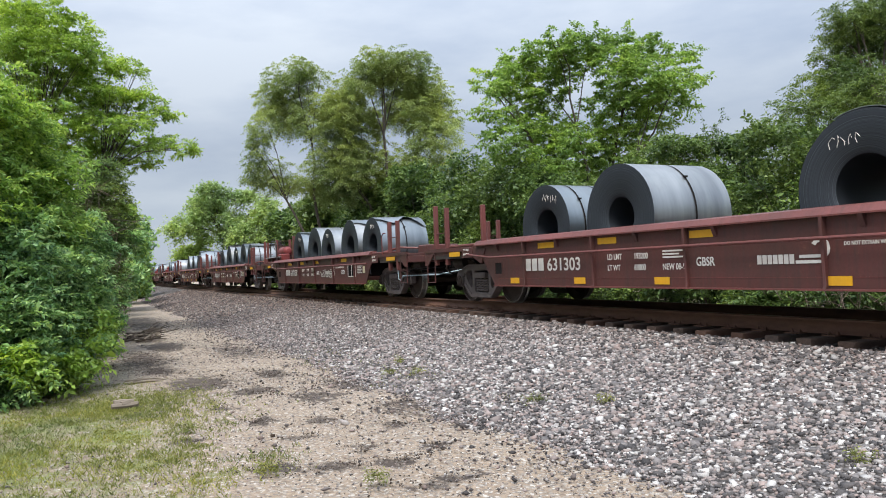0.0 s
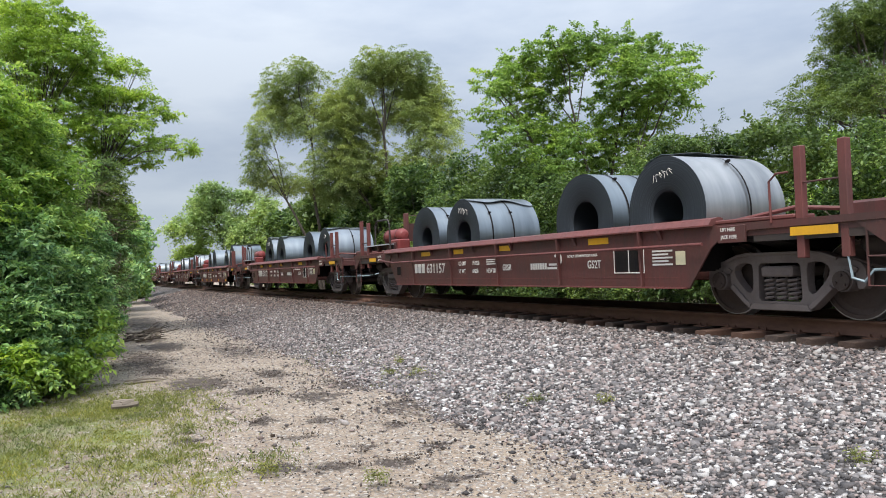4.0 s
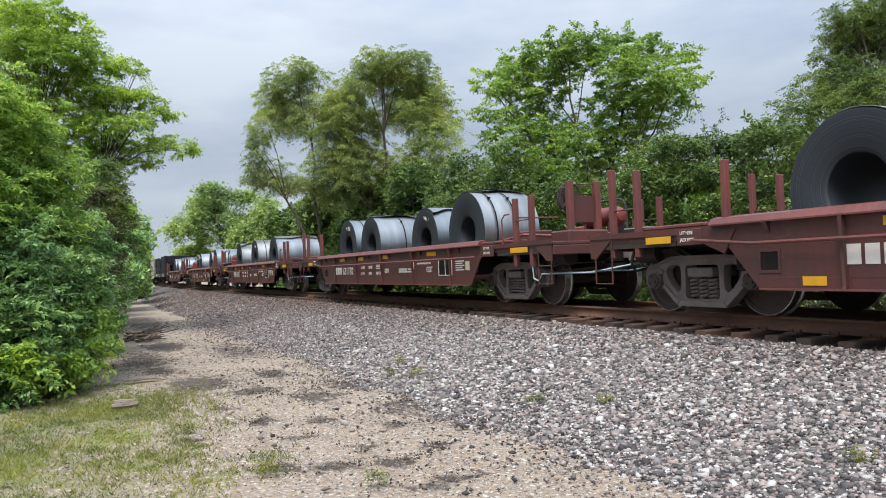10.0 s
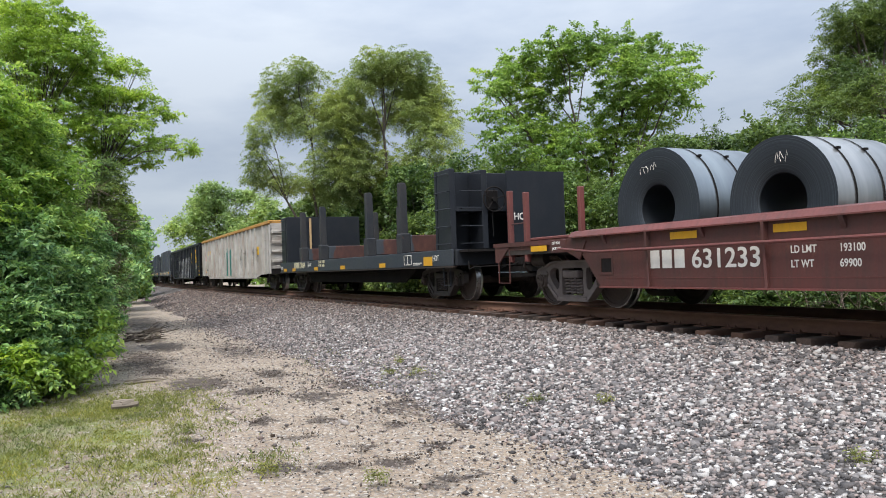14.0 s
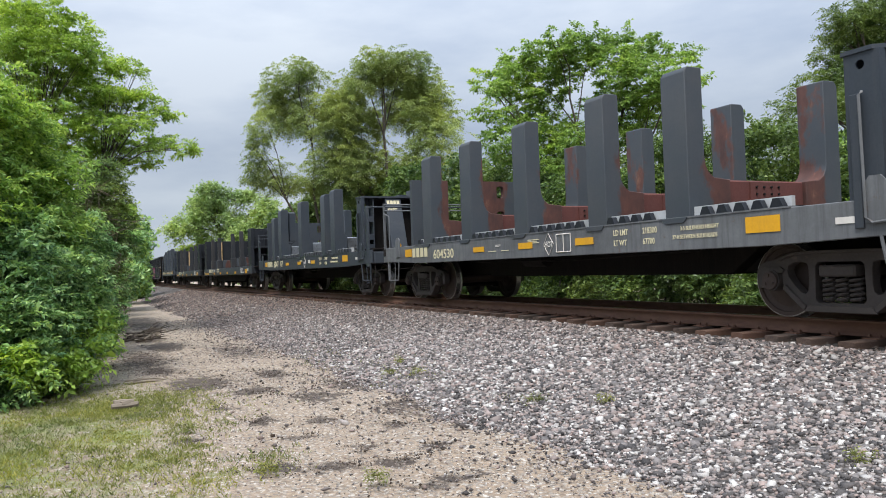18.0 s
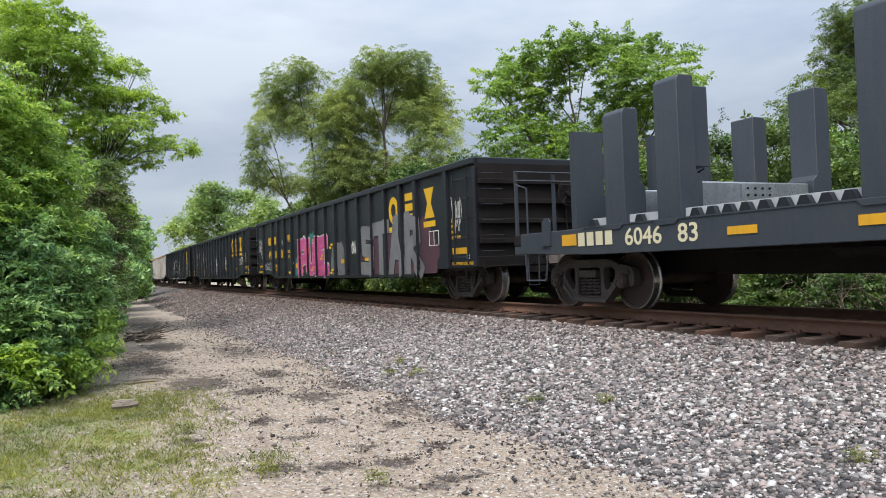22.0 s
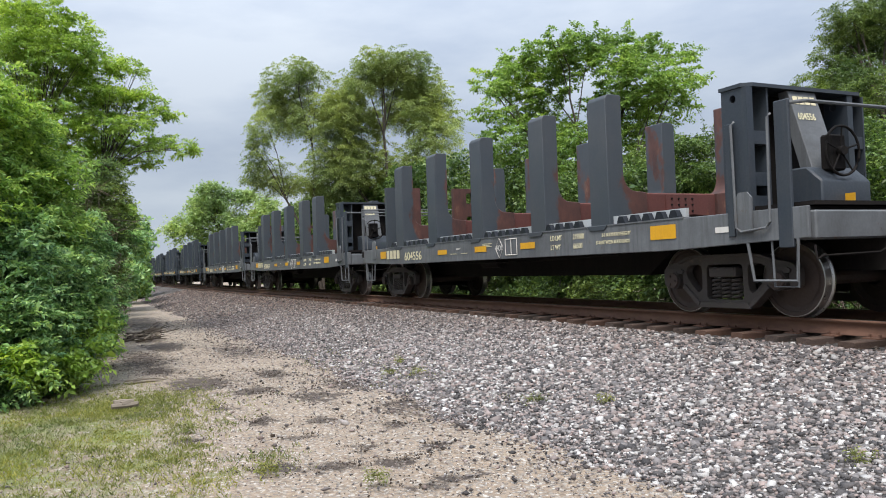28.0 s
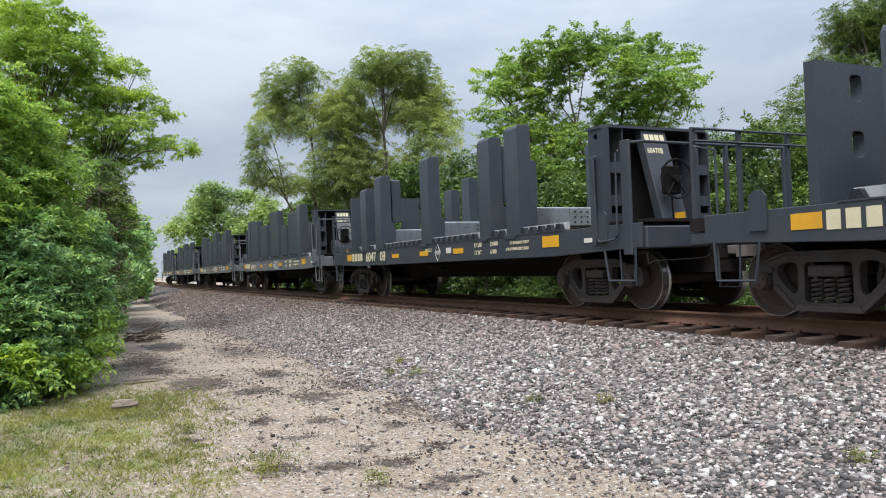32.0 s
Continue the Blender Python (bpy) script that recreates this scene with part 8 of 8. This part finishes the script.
def build_gondolas():
    half, length = 10.35, 22.2
    base = gondola_base("gondola", "black high-sided steel gondola with yellow lettering", M_BLACK, M_BLACK, length, half)
    cars = []
    for i, (num, c) in enumerate((("491846", 293.25), ("491800", 396.95), ("491753", 419.40), ("491880", 441.84))):
        cars.append((place(base, i == 0, c, []), num))
    q = random.Random(9)
    for car, num in cars:
        gondola_marks(car, num, half, q)
    a, b, c, d = (x[0] for x in cars)
    graffiti(a, "LEARN", 2.50, 0.68, 4.15, 1.22, M_SILVERBAND, M_WHITE, 1, 0.33, 1.10, rim=0.05)
    graffiti(a, "ICH", -2.00, 0.70, 2.75, 1.32, M_SILVERBAND, M_WHITE, 2, 0.34, 1.06, rim=0.05)
    blobs(a, 2.70, 0.68, 0.4, 0.4, 5, M_MINT, 50)
    blobs(a, -1.70, 0.70, 0.5, 0.85, 6, M_MINT, 51)
    blobs(a, -4.95, 0.68, 1.2, 0.35, 9, M_MINT, 52)
    scrawl(a, -5.80, 1.45, 0.5, 0.18, M_WHITE, 56, r=0.012)
    word(a, "RIOT", -5.82, 1.30, 0.13, M_WHITE, -1.482)
    scrawl(a, 10.10, 2.15, 0.75, 0.5, M_WHITE, 3)
    scrawl(a, 6.20, 2.05, 0.5, 0.35, M_SILVER, 4)
    scrawl(a, 9.45, 1.45, 0.35, 0.5, M_WHITE, 5)
    scrawl(a, 4.20, 1.85, 0.7, 0.6, M_SILVER, 53)
    scrawl(a, 8.00, 1.0, 0.3, 0.3, M_SILVER, 54)
    scrawl(a, 5.30, 1.15, 0.5, 0.25, M_HOSE, 55)
    backing(b, 3.95, 0.63, 0.85, 0.72, M_TEAL, 56)
    backing(b, 2.05, 1.70, 0.95, 0.42, M_TEAL, 70)
    backing(b, -0.45, 0.63, 1.6, 0.95, M_GREYSPRAY, 71)
    graffiti(b, "PU", 3.38, 0.70, 2.15, 1.12, M_PINKBAND, M_WHITE, 6, 0.36, 1.0, rim=0.06)
    graffiti(b, "E", 1.30, 0.70, 1.45, 1.10, M_PINKBAND, M_WHITE, 8, 0.30, 1.0, rim=0.06)
    for y, z, k in ((2.0, 1.52, 0.11), (1.98, 1.32, 0.07), (2.95, 0.98, 0.09), (2.82, 0.80, 0.08), (0.28, 1.66, 0.08), (0.16, 1.48, 0.10), (0.72, 0.86, 0.08)):
        o = [(y + (k if a % 2 == 0 else 0.45 * k) * math.cos(a * 0.62832 + 0.3), z + (k if a % 2 == 0 else 0.45 * k) * math.sin(a * 0.62832 + 0.3)) for a in range(10)]
        decal(b, o, M_ORANGE, "graffiti", -1.490, "orange spray-painted star")
    scrawl(b, 2.75, 1.86, 0.4, 0.2, M_WHITE, 72, r=0.014)
    backing(b, -3.20, 0.63, 5.4, 1.25, M_MAUVE, 57)
    graffiti(b, "STAR", -3.35, 0.66, 4.25, 1.28, M_GREYSPRAY, M_BLACK, 7, 0.34, 1.06)
    blobs(b, -7.60, 0.8, 1.0, 0.7, 7, M_MAUVE, 58)
    scrawl(b, -2.55, 1.15, 0.5, 0.55, M_WHITE, 59)
    scrawl(b, -9.25, 1.45, 0.45, 0.85, M_WHITE, 60)
    scrawl(b, 9.95, 1.35, 0.8, 0.95, M_WHITE, 9, r=0.016, loop=0.2)
    scrawl(b, 8.85, 0.80, 1.3, 0.45, M_SILVER, 61, r=0.02, loop=0.16)
    scrawl(b, 5.90, 1.78, 0.25, 0.35, M_SILVER, 62, r=0.006)
    for y, z in ((2.35, 1.59), (1.35, 1.82), (0.5, 1.18), (1.58, 0.82), (3.6, 0.94), (4.3, 1.02), (3.35, 1.18), (-0.55, 1.5), (-0.55, 0.70)):
        for dy, dz in ((0.06, 0.0), (-0.10, 0.085)):
            o = [(y + dy + 0.14 * math.cos(a * 0.6283), z + dz + 0.038 * math.sin(a * 0.6283)) for a in range(10)]
            decal(b, o, M_YPAINT, "graffiti", -1.492, "yellow spray dash")
    # the third black car: arrow-like white shapes, discs, dollar signs and two hand-drawn tags
    for dy, dz in ((0.0, 0.0), (-0.23, -0.47)):
        o = [(5.11, 1.84), (4.83, 1.88), (4.81, 1.54), (4.90, 1.54), (4.92, 1.66), (5.00, 1.66), (5.00, 1.71), (4.92, 1.72), (4.93, 1.77), (5.08, 1.73)]
        decal(c, [(y + dy, z + dz) for y, z in o], M_WHITE, "graffiti", -1.483, "white hooked shape in spray paint")
    for y, z in ((4.745, 1.50), (4.51, 0.99)):
        decal(c, [(y + 0.10 * math.cos(a * 0.4488), z + 0.10 * math.sin(a * 0.4488)) for a in range(14)], M_WHITE, "graffiti", -1.484, "white spray-painted disc")
        strokes(c, [[(y + 0.05, z - 0.09), (y - 0.01, z + 0.09)], [(y + 0.01, z - 0.09), (y - 0.05, z + 0.09)]], M_BLACK, 0.007, "black strokes on a disc", -1.488)
    for z in (1.15, 0.935):
        decal(c, [(5.06, z), (4.83, z + 0.01), (4.945, z - 0.20)], M_WHITE, "graffiti", -1.484, "white spray-painted wedge")
    strokes(c, dollar(4.57, 1.90, 0.28, 0.62) + dollar(3.54, 2.05, 0.22, 0.38), M_SILVER, 0.016, "sprayed dollar signs")
    strokes(c, [[(4.07, 1.72), (4.02, 1.9), (3.94, 1.72), (3.88, 1.9), (3.82, 1.7)], [(3.85, 1.66), (3.74, 1.84), (3.62, 1.86)], [(3.72, 1.74), (3.62, 1.72)], [(3.70, 1.6), (3.6, 1.72), (3.56, 1.58), (3.68, 1.58)],
                [(3.92, 1.58), (3.90, 1.26), (3.98, 1.4)], [(3.90, 1.26), (3.84, 1.38)], [(3.52, 1.42), (3.5, 1.18)], [(3.52, 1.40), (3.36, 1.38), (3.38, 1.28), (3.5, 1.28)]], M_SILVER, 0.014)
    strokes(c, dollar(1.32, 1.76, 0.28, 0.5) + [[(1.75, 1.62), (1.62, 1.66), (1.70, 1.50), (1.58, 1.44), (1.72, 1.38)], [(1.52, 1.40), (1.40, 1.40), (1.52, 1.22), (1.38, 1.22)], [(1.36, 1.28), (1.34, 1.05)], [(1.34, 1.26), (1.22, 1.2), (1.33, 1.14)],
                [(1.30, 1.0), (1.18, 0.98), (1.30, 0.82), (1.16, 0.82)]], M_WHITE, 0.016)
    tag_lines = [[(-0.21, 1.60), (-0.42, 1.70), (-0.48, 1.58), (-0.26, 1.42), (-0.55, 1.28)], [(-0.35, 1.62), (-0.42, 1.30)], [(-0.50, 1.30), (-0.58, 1.50), (-0.66, 1.28)], [(-0.50, 1.38), (-0.66, 1.40)],
                [(-0.66, 1.62), (-0.90, 1.68), (-1.00, 1.50), (-0.92, 1.30), (-0.72, 1.30), (-0.70, 1.55)], [(-1.02, 1.52), (-1.14, 1.40), (-1.0, 1.22)], [(-0.62, 1.22), (-0.50, 1.10), (-0.60, 1.0), (-0.85, 1.02), (-0.85, 1.14), (-0.62, 1.20), (-0.60, 1.10), (-1.0, 1.02)],
                [(-0.30, 1.35), (-0.36, 1.10), (-0.30, 1.08), (-0.38, 0.95)], [(-0.30, 0.96), (-0.42, 0.98)], [(-0.36, 0.80), (-0.40, 0.95), (-0.46, 0.82)], [(-0.68, 1.97), (-0.69, 1.66)], [(-0.53, 1.88), (-0.84, 1.82)], [(-0.56, 1.74), (-0.80, 1.94)]]
    strokes(c, [[(y + 0.14, z) for y, z in p] for p in tag_lines], M_WHITE, 0.019)
    strokes(c, [[(-3.16, 1.54), (-3.30, 1.64), (-3.50, 1.72), (-3.60, 1.64), (-3.45, 1.52), (-3.40, 1.44), (-3.62, 1.30)], [(-3.48, 1.70), (-3.60, 1.30)], [(-3.60, 1.30), (-3.66, 1.50), (-3.74, 1.50), (-3.76, 1.28)], [(-3.60, 1.38), (-3.76, 1.40)],
                [(-3.78, 1.50), (-3.82, 1.28), (-3.92, 1.36), (-3.90, 1.50)], [(-3.86, 1.62), (-3.95, 1.70), (-4.05, 1.60), (-3.98, 1.30), (-3.88, 1.22), (-3.92, 1.50), (-4.05, 1.40)], [(-3.85, 1.68), (-4.10, 1.68), (-4.25, 1.45), (-4.10, 1.20), (-4.0, 1.30)],
                [(-3.62, 1.30), (-3.40, 1.28), (-3.32, 1.15), (-3.42, 1.08), (-3.50, 1.20), (-3.42, 1.24)], [(-3.42, 1.08), (-3.65, 1.14), (-3.75, 1.02), (-3.95, 1.10), (-4.20, 1.16)]], M_WHITE, 0.019)
    strokes(c, [[(6.10, 1.76), (6.06, 1.88), (5.94, 1.84), (5.96, 1.74), (6.06, 1.74)], [(6.0, 1.88), (5.90, 2.08), (5.78, 2.10), (5.52, 2.06), (5.60, 1.96), (5.76, 1.92), (5.88, 1.80)]], M_SILVER, 0.006)
    for i, (y, z, w, h) in enumerate(((5.95, 1.08, 0.4, 0.16), (2.60, 0.66, 0.55, 1.5), (-1.60, 1.55, 0.45, 0.12), (-7.4, 1.1, 0.5, 0.5), (-8.3, 1.3, 0.5, 0.5))):
        scrawl(c, y, z, w, h, M_SILVER, 80 + i, r=0.006, loop=0.2)
    backing(d, 3.33, 0.63, 5.6, 1.15, M_MAUVE, 63)
    graffiti(d, "TUER", 2.95, 0.70, 5.4, 1.16, M_BLACK, M_WHITE, 20, 0.24, 1.10, rim=0.17)
    blobs(d, 3.13, 1.6, 6.4, 0.45, 9, M_PALEPINK, 64)
    strokes(d, [[(-3.45, 0.85), (-3.38, 1.20), (-3.55, 1.10), (-3.62, 1.35), (-3.72, 1.15)], [(-3.80, 1.20), (-3.86, 1.48)], [(-3.85, 1.55), (-4.12, 1.35)], [(-3.92, 1.30), (-4.10, 1.70)],
                [(-3.98, 1.78), (-4.08, 2.0), (-4.12, 1.80), (-4.22, 2.0), (-4.18, 1.74)]], M_SILVER, 0.030)
    strokes(d, [[(-6.90, 1.0), (-6.85, 1.40), (-6.99, 1.20), (-7.13, 1.40), (-7.12, 1.02)], [(-7.25, 1.36), (-7.38, 1.44)], [(-7.29, 0.96), (-7.32, 0.96)], [(-8.05, 1.45), (-7.78, 1.42), (-7.76, 0.96), (-8.05, 0.95)], [(-7.76, 1.20), (-8.0, 1.22)]], M_SILVER, 0.036)
    strokes(d, [[(-5.60, 1.25), (-5.66, 1.52), (-5.80, 1.56), (-5.86, 1.42), (-5.78, 1.30), (-5.64, 1.26)], [(-5.64, 1.26), (-5.62, 1.0), (-5.72, 0.92), (-5.90, 0.94), (-5.94, 1.12), (-5.82, 1.28)], [(-5.66, 1.12), (-5.90, 1.14)],
                [(-5.70, 1.0), (-5.74, 0.92), (-5.80, 1.0), (-5.86, 0.92)], [(-5.95, 1.50), (-6.05, 1.56), (-6.02, 1.40), (-6.14, 1.54), (-6.12, 1.40), (-6.26, 1.52)], [(-6.0, 1.30), (-6.10, 1.34), (-6.20, 1.24), (-6.26, 1.02)], [(-6.05, 1.18), (-6.08, 1.02), (-6.16, 1.10), (-6.18, 0.98)]], M_SILVER, 0.007)
    strokes(d, [[(-6.66, 1.50), (-6.76, 1.60), (-6.80, 1.46), (-6.90, 1.60), (-6.94, 1.48), (-7.06, 1.62)], [(-6.62, 1.62), (-6.70, 1.68), (-6.62, 1.70)]], M_SILVER, 0.008)
    decal(d, rect(-7.11, -6.84, 0.86, 0.95), M_WHITE, "placard", -1.483, "small white card")
    for i, (y, z, w, h) in enumerate(((-4.65, 1.55, 0.5, 0.2), (-4.70, 1.40, 0.5, 0.08), (-2.80, 1.0, 0.3, 0.25))):
        scrawl(d, y, z, w, h, M_SILVER, 90 + i, r=0.006, loop=0.2)
    pale = gondola_base("gondola", "dirty white steel gondola with ochre top rail", M_WHITECAR, M_YTOP, 21.4, 9.95)
    pales = []
    for i, c in enumerate((271.5, 464.0)):
        pales.append(place(pale, i == 0, c, []))
    for i, car in enumerate(pales):
        block_letters(car, 7.7, 1.98, 4, 0.20, 0.28, M_YPAINT, -1.482, 0.35)
        word(car, "49", 7.6, 1.5, 0.36, M_YPAINT, -1.482, 0.9)
        decal(car, rect(8.4, 9.3, 0.95, 1.05), M_YELLOW, "reflector", -1.482, "yellow reflector plate")
        decal(car, rect(7.75, 8.15, 1.02, 1.14), M_BLACK, "patch", -1.482, "black painted-out patch")
        decal(car, rect(8.95, 9.1, 1.4, 2.1), M_BLACK, "graffiti", -1.482, "black spray mark")
        decal(car, rect(8.5, 8.75, 1.65, 1.95), M_YPAINT if i else M_ORANGE, "placard", -1.482, "bright placard")
        backing(car, 1.4 if i == 0 else 0.6, 0.7, 2.2, 1.6, M_TEAL, 30 + i)
        scrawl(car, 1.6 if i == 0 else 0.9, 0.8, 2.6, 1.5, M_BLACK, 34 + i)
        scrawl(car, -6.2, 1.0, 1.2, 1.1, M_BLACK, 40 + i)
        scrawl(car, -3.0, 0.9, 1.6, 1.2, M_BLACK, 44 + i)
        decal(car, rect(-7.6, -7.2, 1.6, 1.95), M_YPAINT, "graffiti", -1.482, "orange spray patch")


def flat_marks(car, num, lmt, wt, pale):
    m = M_CREAM
    block_letters(car, 5.43, 1.01, 4, 0.17, 0.21, m, -1.516, 0.35)
    if pale:
        word(car, num, 4.26, 0.955, 0.20, m, squeeze=1.25)
    else:
        word(car, num[:4], 4.29, 0.985, 0.25, m, squeeze=1.15)
        word(car, num[4:], 3.20, 0.985, 0.25, m, squeeze=1.15)
    diamond(car, -0.405, 1.08, 0.15, M_WHITE)
    panel_outline(car, -0.64, 0.94, 0.41, 0.29, M_WHITE) if pale else decal(car, rect(-1.09, -0.84, 1.05, 1.17), M_WHITE, "paper_card", -1.516, "small white card")
    bars(car, 0.25, 1.17, 0.37, 0.014, M_CREAM, 3)
    if pale:
        bars(car, 1.42, 1.13, 0.20, 0.012, M_WHITE, 2)
        bars(car, 1.70, 1.02, 0.30, 0.012, M_CREAM, 1)
        bars(car, 1.20, 1.02, 0.28, 0.012, M_CREAM, 1)
    for i, (a, b) in enumerate((("LD LMT", lmt), ("LT WT", wt))):
        word(car, a, -2.15, 1.13 - 0.15 * i, 0.085, m)
        word(car, b, -2.80, 1.13 - 0.15 * i, 0.085, m)
    word(car, "3-5 BULKHEAD HEIGHT", -3.55, 1.13, 0.055, m)
    word(car, "37-0 BETWEEN BULKHEADS", -3.4, 1.02, 0.055, m)
    decal(car, rect(-6.15, -5.85, 1.06, 1.13), M_WHITE, "placard", -1.516)
    # number on the bulkhead face
    tilt = Matrix.Rotation(radians(-17.5), 4, "X") @ Matrix(((1, 0, 0, 0), (0, 0, -1, 0), (0, 1, 0, 0), (0, 0, 0, 1)))
    part("lettering", word_mesh(num, 0.095, M_CREAM, 0.78), None, car, "cream number on the bulkhead", at=Matrix.Translation((-0.73, -6.492, 2.40)) @ tilt)
    sh = Shape()
    for k in range(4):
        sh.prism([(-0.72 + 0.10 * k, 0.0), (-0.64 + 0.10 * k, 0.0), (-0.64 + 0.10 * k, 0.11), (-0.72 + 0.10 * k, 0.11)], 0.0, 0.004, "z")
    part("maker_mark", sh, M_CREAM, car, at=Matrix.Translation((0, -6.425, 2.60)) @ tilt)


RED_STAKES = ((4.65, 3.28), (2.70, 3.30), (0.55, 3.30), (-1.7, 3.30), (-3.45, 3.28))
SILVER_STAKES = ((4.55, 3.0), (3.4, 3.22), (0.35, 3.28), (-2.52, 3.25), (-3.58, 3.30))


def build_flats():
    red = flat_base("slab_flat_car", "slate-grey flat car with scorched stakes and rusty beams", M_SLATE_PALE, M_SLATE_RUST, M_RUST, RED_STAKES, ((5.58, 2.86, 0.95),), "slab flats of the train")
    silver = flat_base("slab_flat_car", "dark slate flat car with stakes and bright steel beams", M_SLATE, M_SLATE, M_BRIGHT, SILVER_STAKES, ((5.62, 2.86, 1.30),), "slab flats of the train")
    cars = []
    table = (("604530", "218300", "67700", 311.45, red), ("604707", "218300", "67700", 326.9, silver), ("604683", "217900", "68100", 377.7, silver), ("604421", "219500", "66500", 483.0, red),
             ("604556", "219500", "66500", 498.65, red), ("604469", "219500", "66500", 514.3, red), ("604515", "219500", "66500", 529.9, red), ("604868", "217900", "68100", 545.55, silver),
             ("604961", "217700", "68300", 561.2, silver), ("604708", "218400", "67600", 576.8, silver))
    seen = set()
    for num, lmt, wt, c, base in table:
        cars.append((place(base, base.name not in seen, c, []), num, lmt, wt, base is red))
        seen.add(base.name)
        if num == "604708":
            hand_wheel(cars[-1][0], -0.62, 0.84 - FLAT_LEN / 2, 1.95, M_UNDER, 0.29)
    walled = flat_base("slab_flat_car", "dark slate flat car walled with tall steel plates", M_SLATE_PALE, M_SLATE, M_RUST, ((4.9, 3.2), (-4.1, 3.2)), ((5.58, 2.86, 0.95),), "slab flats of the train")
    for sg in (-1, 1):
        for y0, y1, h in ((3.0, 4.5, 3.1), (1.2, 2.5, 2.8), (-0.9, 0.6, 3.25), (-2.2, -1.4, 2.6), (-3.8, -2.5, 3.0)):
            part("wall_plate", Shape().box(min(sg * 1.44, sg * 1.22), max(sg * 1.44, sg * 1.22), y0, y1, 1.42, h), M_SLATE, walled, "tall dark steel plate", bevel=0.02)
    for i in range(4):
        cars.append((place(walled, i == 0, 592.45 + FLAT_LEN * i, []), "604" + str(712 + 31 * i), "218300", "67700", True))
    for car, num, lmt, wt, pale in cars:
        flat_marks(car, num, lmt, wt, pale)


def build_bulkhead_flats():
    base = bulk_base()
    cars = []
    for i, (num, c) in enumerate((("3084", 252.2), ("3142", 343.4), ("3033", 361.1))):
        cars.append((num, place(base, i == 0, c, [])))
    for num, car in cars:
        # each car carries its reflectors at places of its own
        for y in {"3142": (-6.4, 6.9, 6.05, 3.47, 1.22, -1.07, -3.5), "3033": (-6.4, 6.9, 5.9, 2.93, -0.08, -3.1)}.get(num, (-6.4, 6.9, 5.6, 2.7, -0.17, -3.5)):
            w = 0.48 if y == -6.4 else 0.44
            decal(car, rect(y - w / 2, y + w / 2, 0.80, 1.00 if y == -6.4 else 0.91), M_YELLOW, "reflector", -1.516, "yellow reflector plate")
        block_letters(car, 5.52, 0.90, 4, 0.14, 0.20, M_CREAM, -1.516, 0.3)
        word(car, num, 4.72, 0.90, 0.20, M_CREAM, squeeze=1.2)
        word(car, "R", 3.72, 0.92, 0.20, M_WHITE)
        word(car, "-AGE", 3.56, 0.95, 0.10, M_WHITE)
        word(car, "LD LMT 219000", 2.4, 1.03, 0.09, M_CREAM)
        word(car, "LT WT   66600", 2.4, 0.91, 0.09, M_CREAM)
        word(car, "HOT", 7.55, 0.88, 0.12, M_WHITE)
        bars(car, -5.55, 0.86, 0.5, 0.02, M_WHITE, 2)
        panel_outline(car, -5.0, 0.84, 0.44, 0.22, M_WHITE)


build_coil_cars()
build_gondolas()
build_flats()
build_bulkhead_flats()


def motions():
    """Run the train along the line, with its loads and its wheels."""
    for ob, c in CARS:
        walk(ob, [(float(t), on_line(c - d)) for t, d in RUN_ROWS])
    for ob, c, m in LOADS:
        walk(ob, [(float(t), on_line(c - d) @ m) for t, d in RUN_ROWS])
    fine = [(i / FPS, run(i / FPS)) for i in range(0, 32 * FPS + 1)]
    for ob, c in CARS:
        for b in ob.children:
            if not b.name.startswith("bogie"):
                continue
            for w in b.children:
                if not w.name.startswith("wheelset"):
                    continue
                y = w.location.y
                where = c + b.location.y + y
                rows = []
                for t, d in fine:
                    s = where - d
                    if 3.0 < s < 26.0:
                        rows.append((t, pose(0, y, 0.457) @ Matrix.Rotation((d % (2 * math.pi * 0.457)) / 0.457, 4, "X")))
                still = pose(0, y, 0.457)
                if not rows:
                    continue
                first, last = rows[0], rows[-1]
                if first[0] > 0:
                    rows.insert(0, (0.0, first[1]))
                if last[0] < 32.0:
                    rows.append((32.0, last[1]))
                walk(w, rows)


motions()
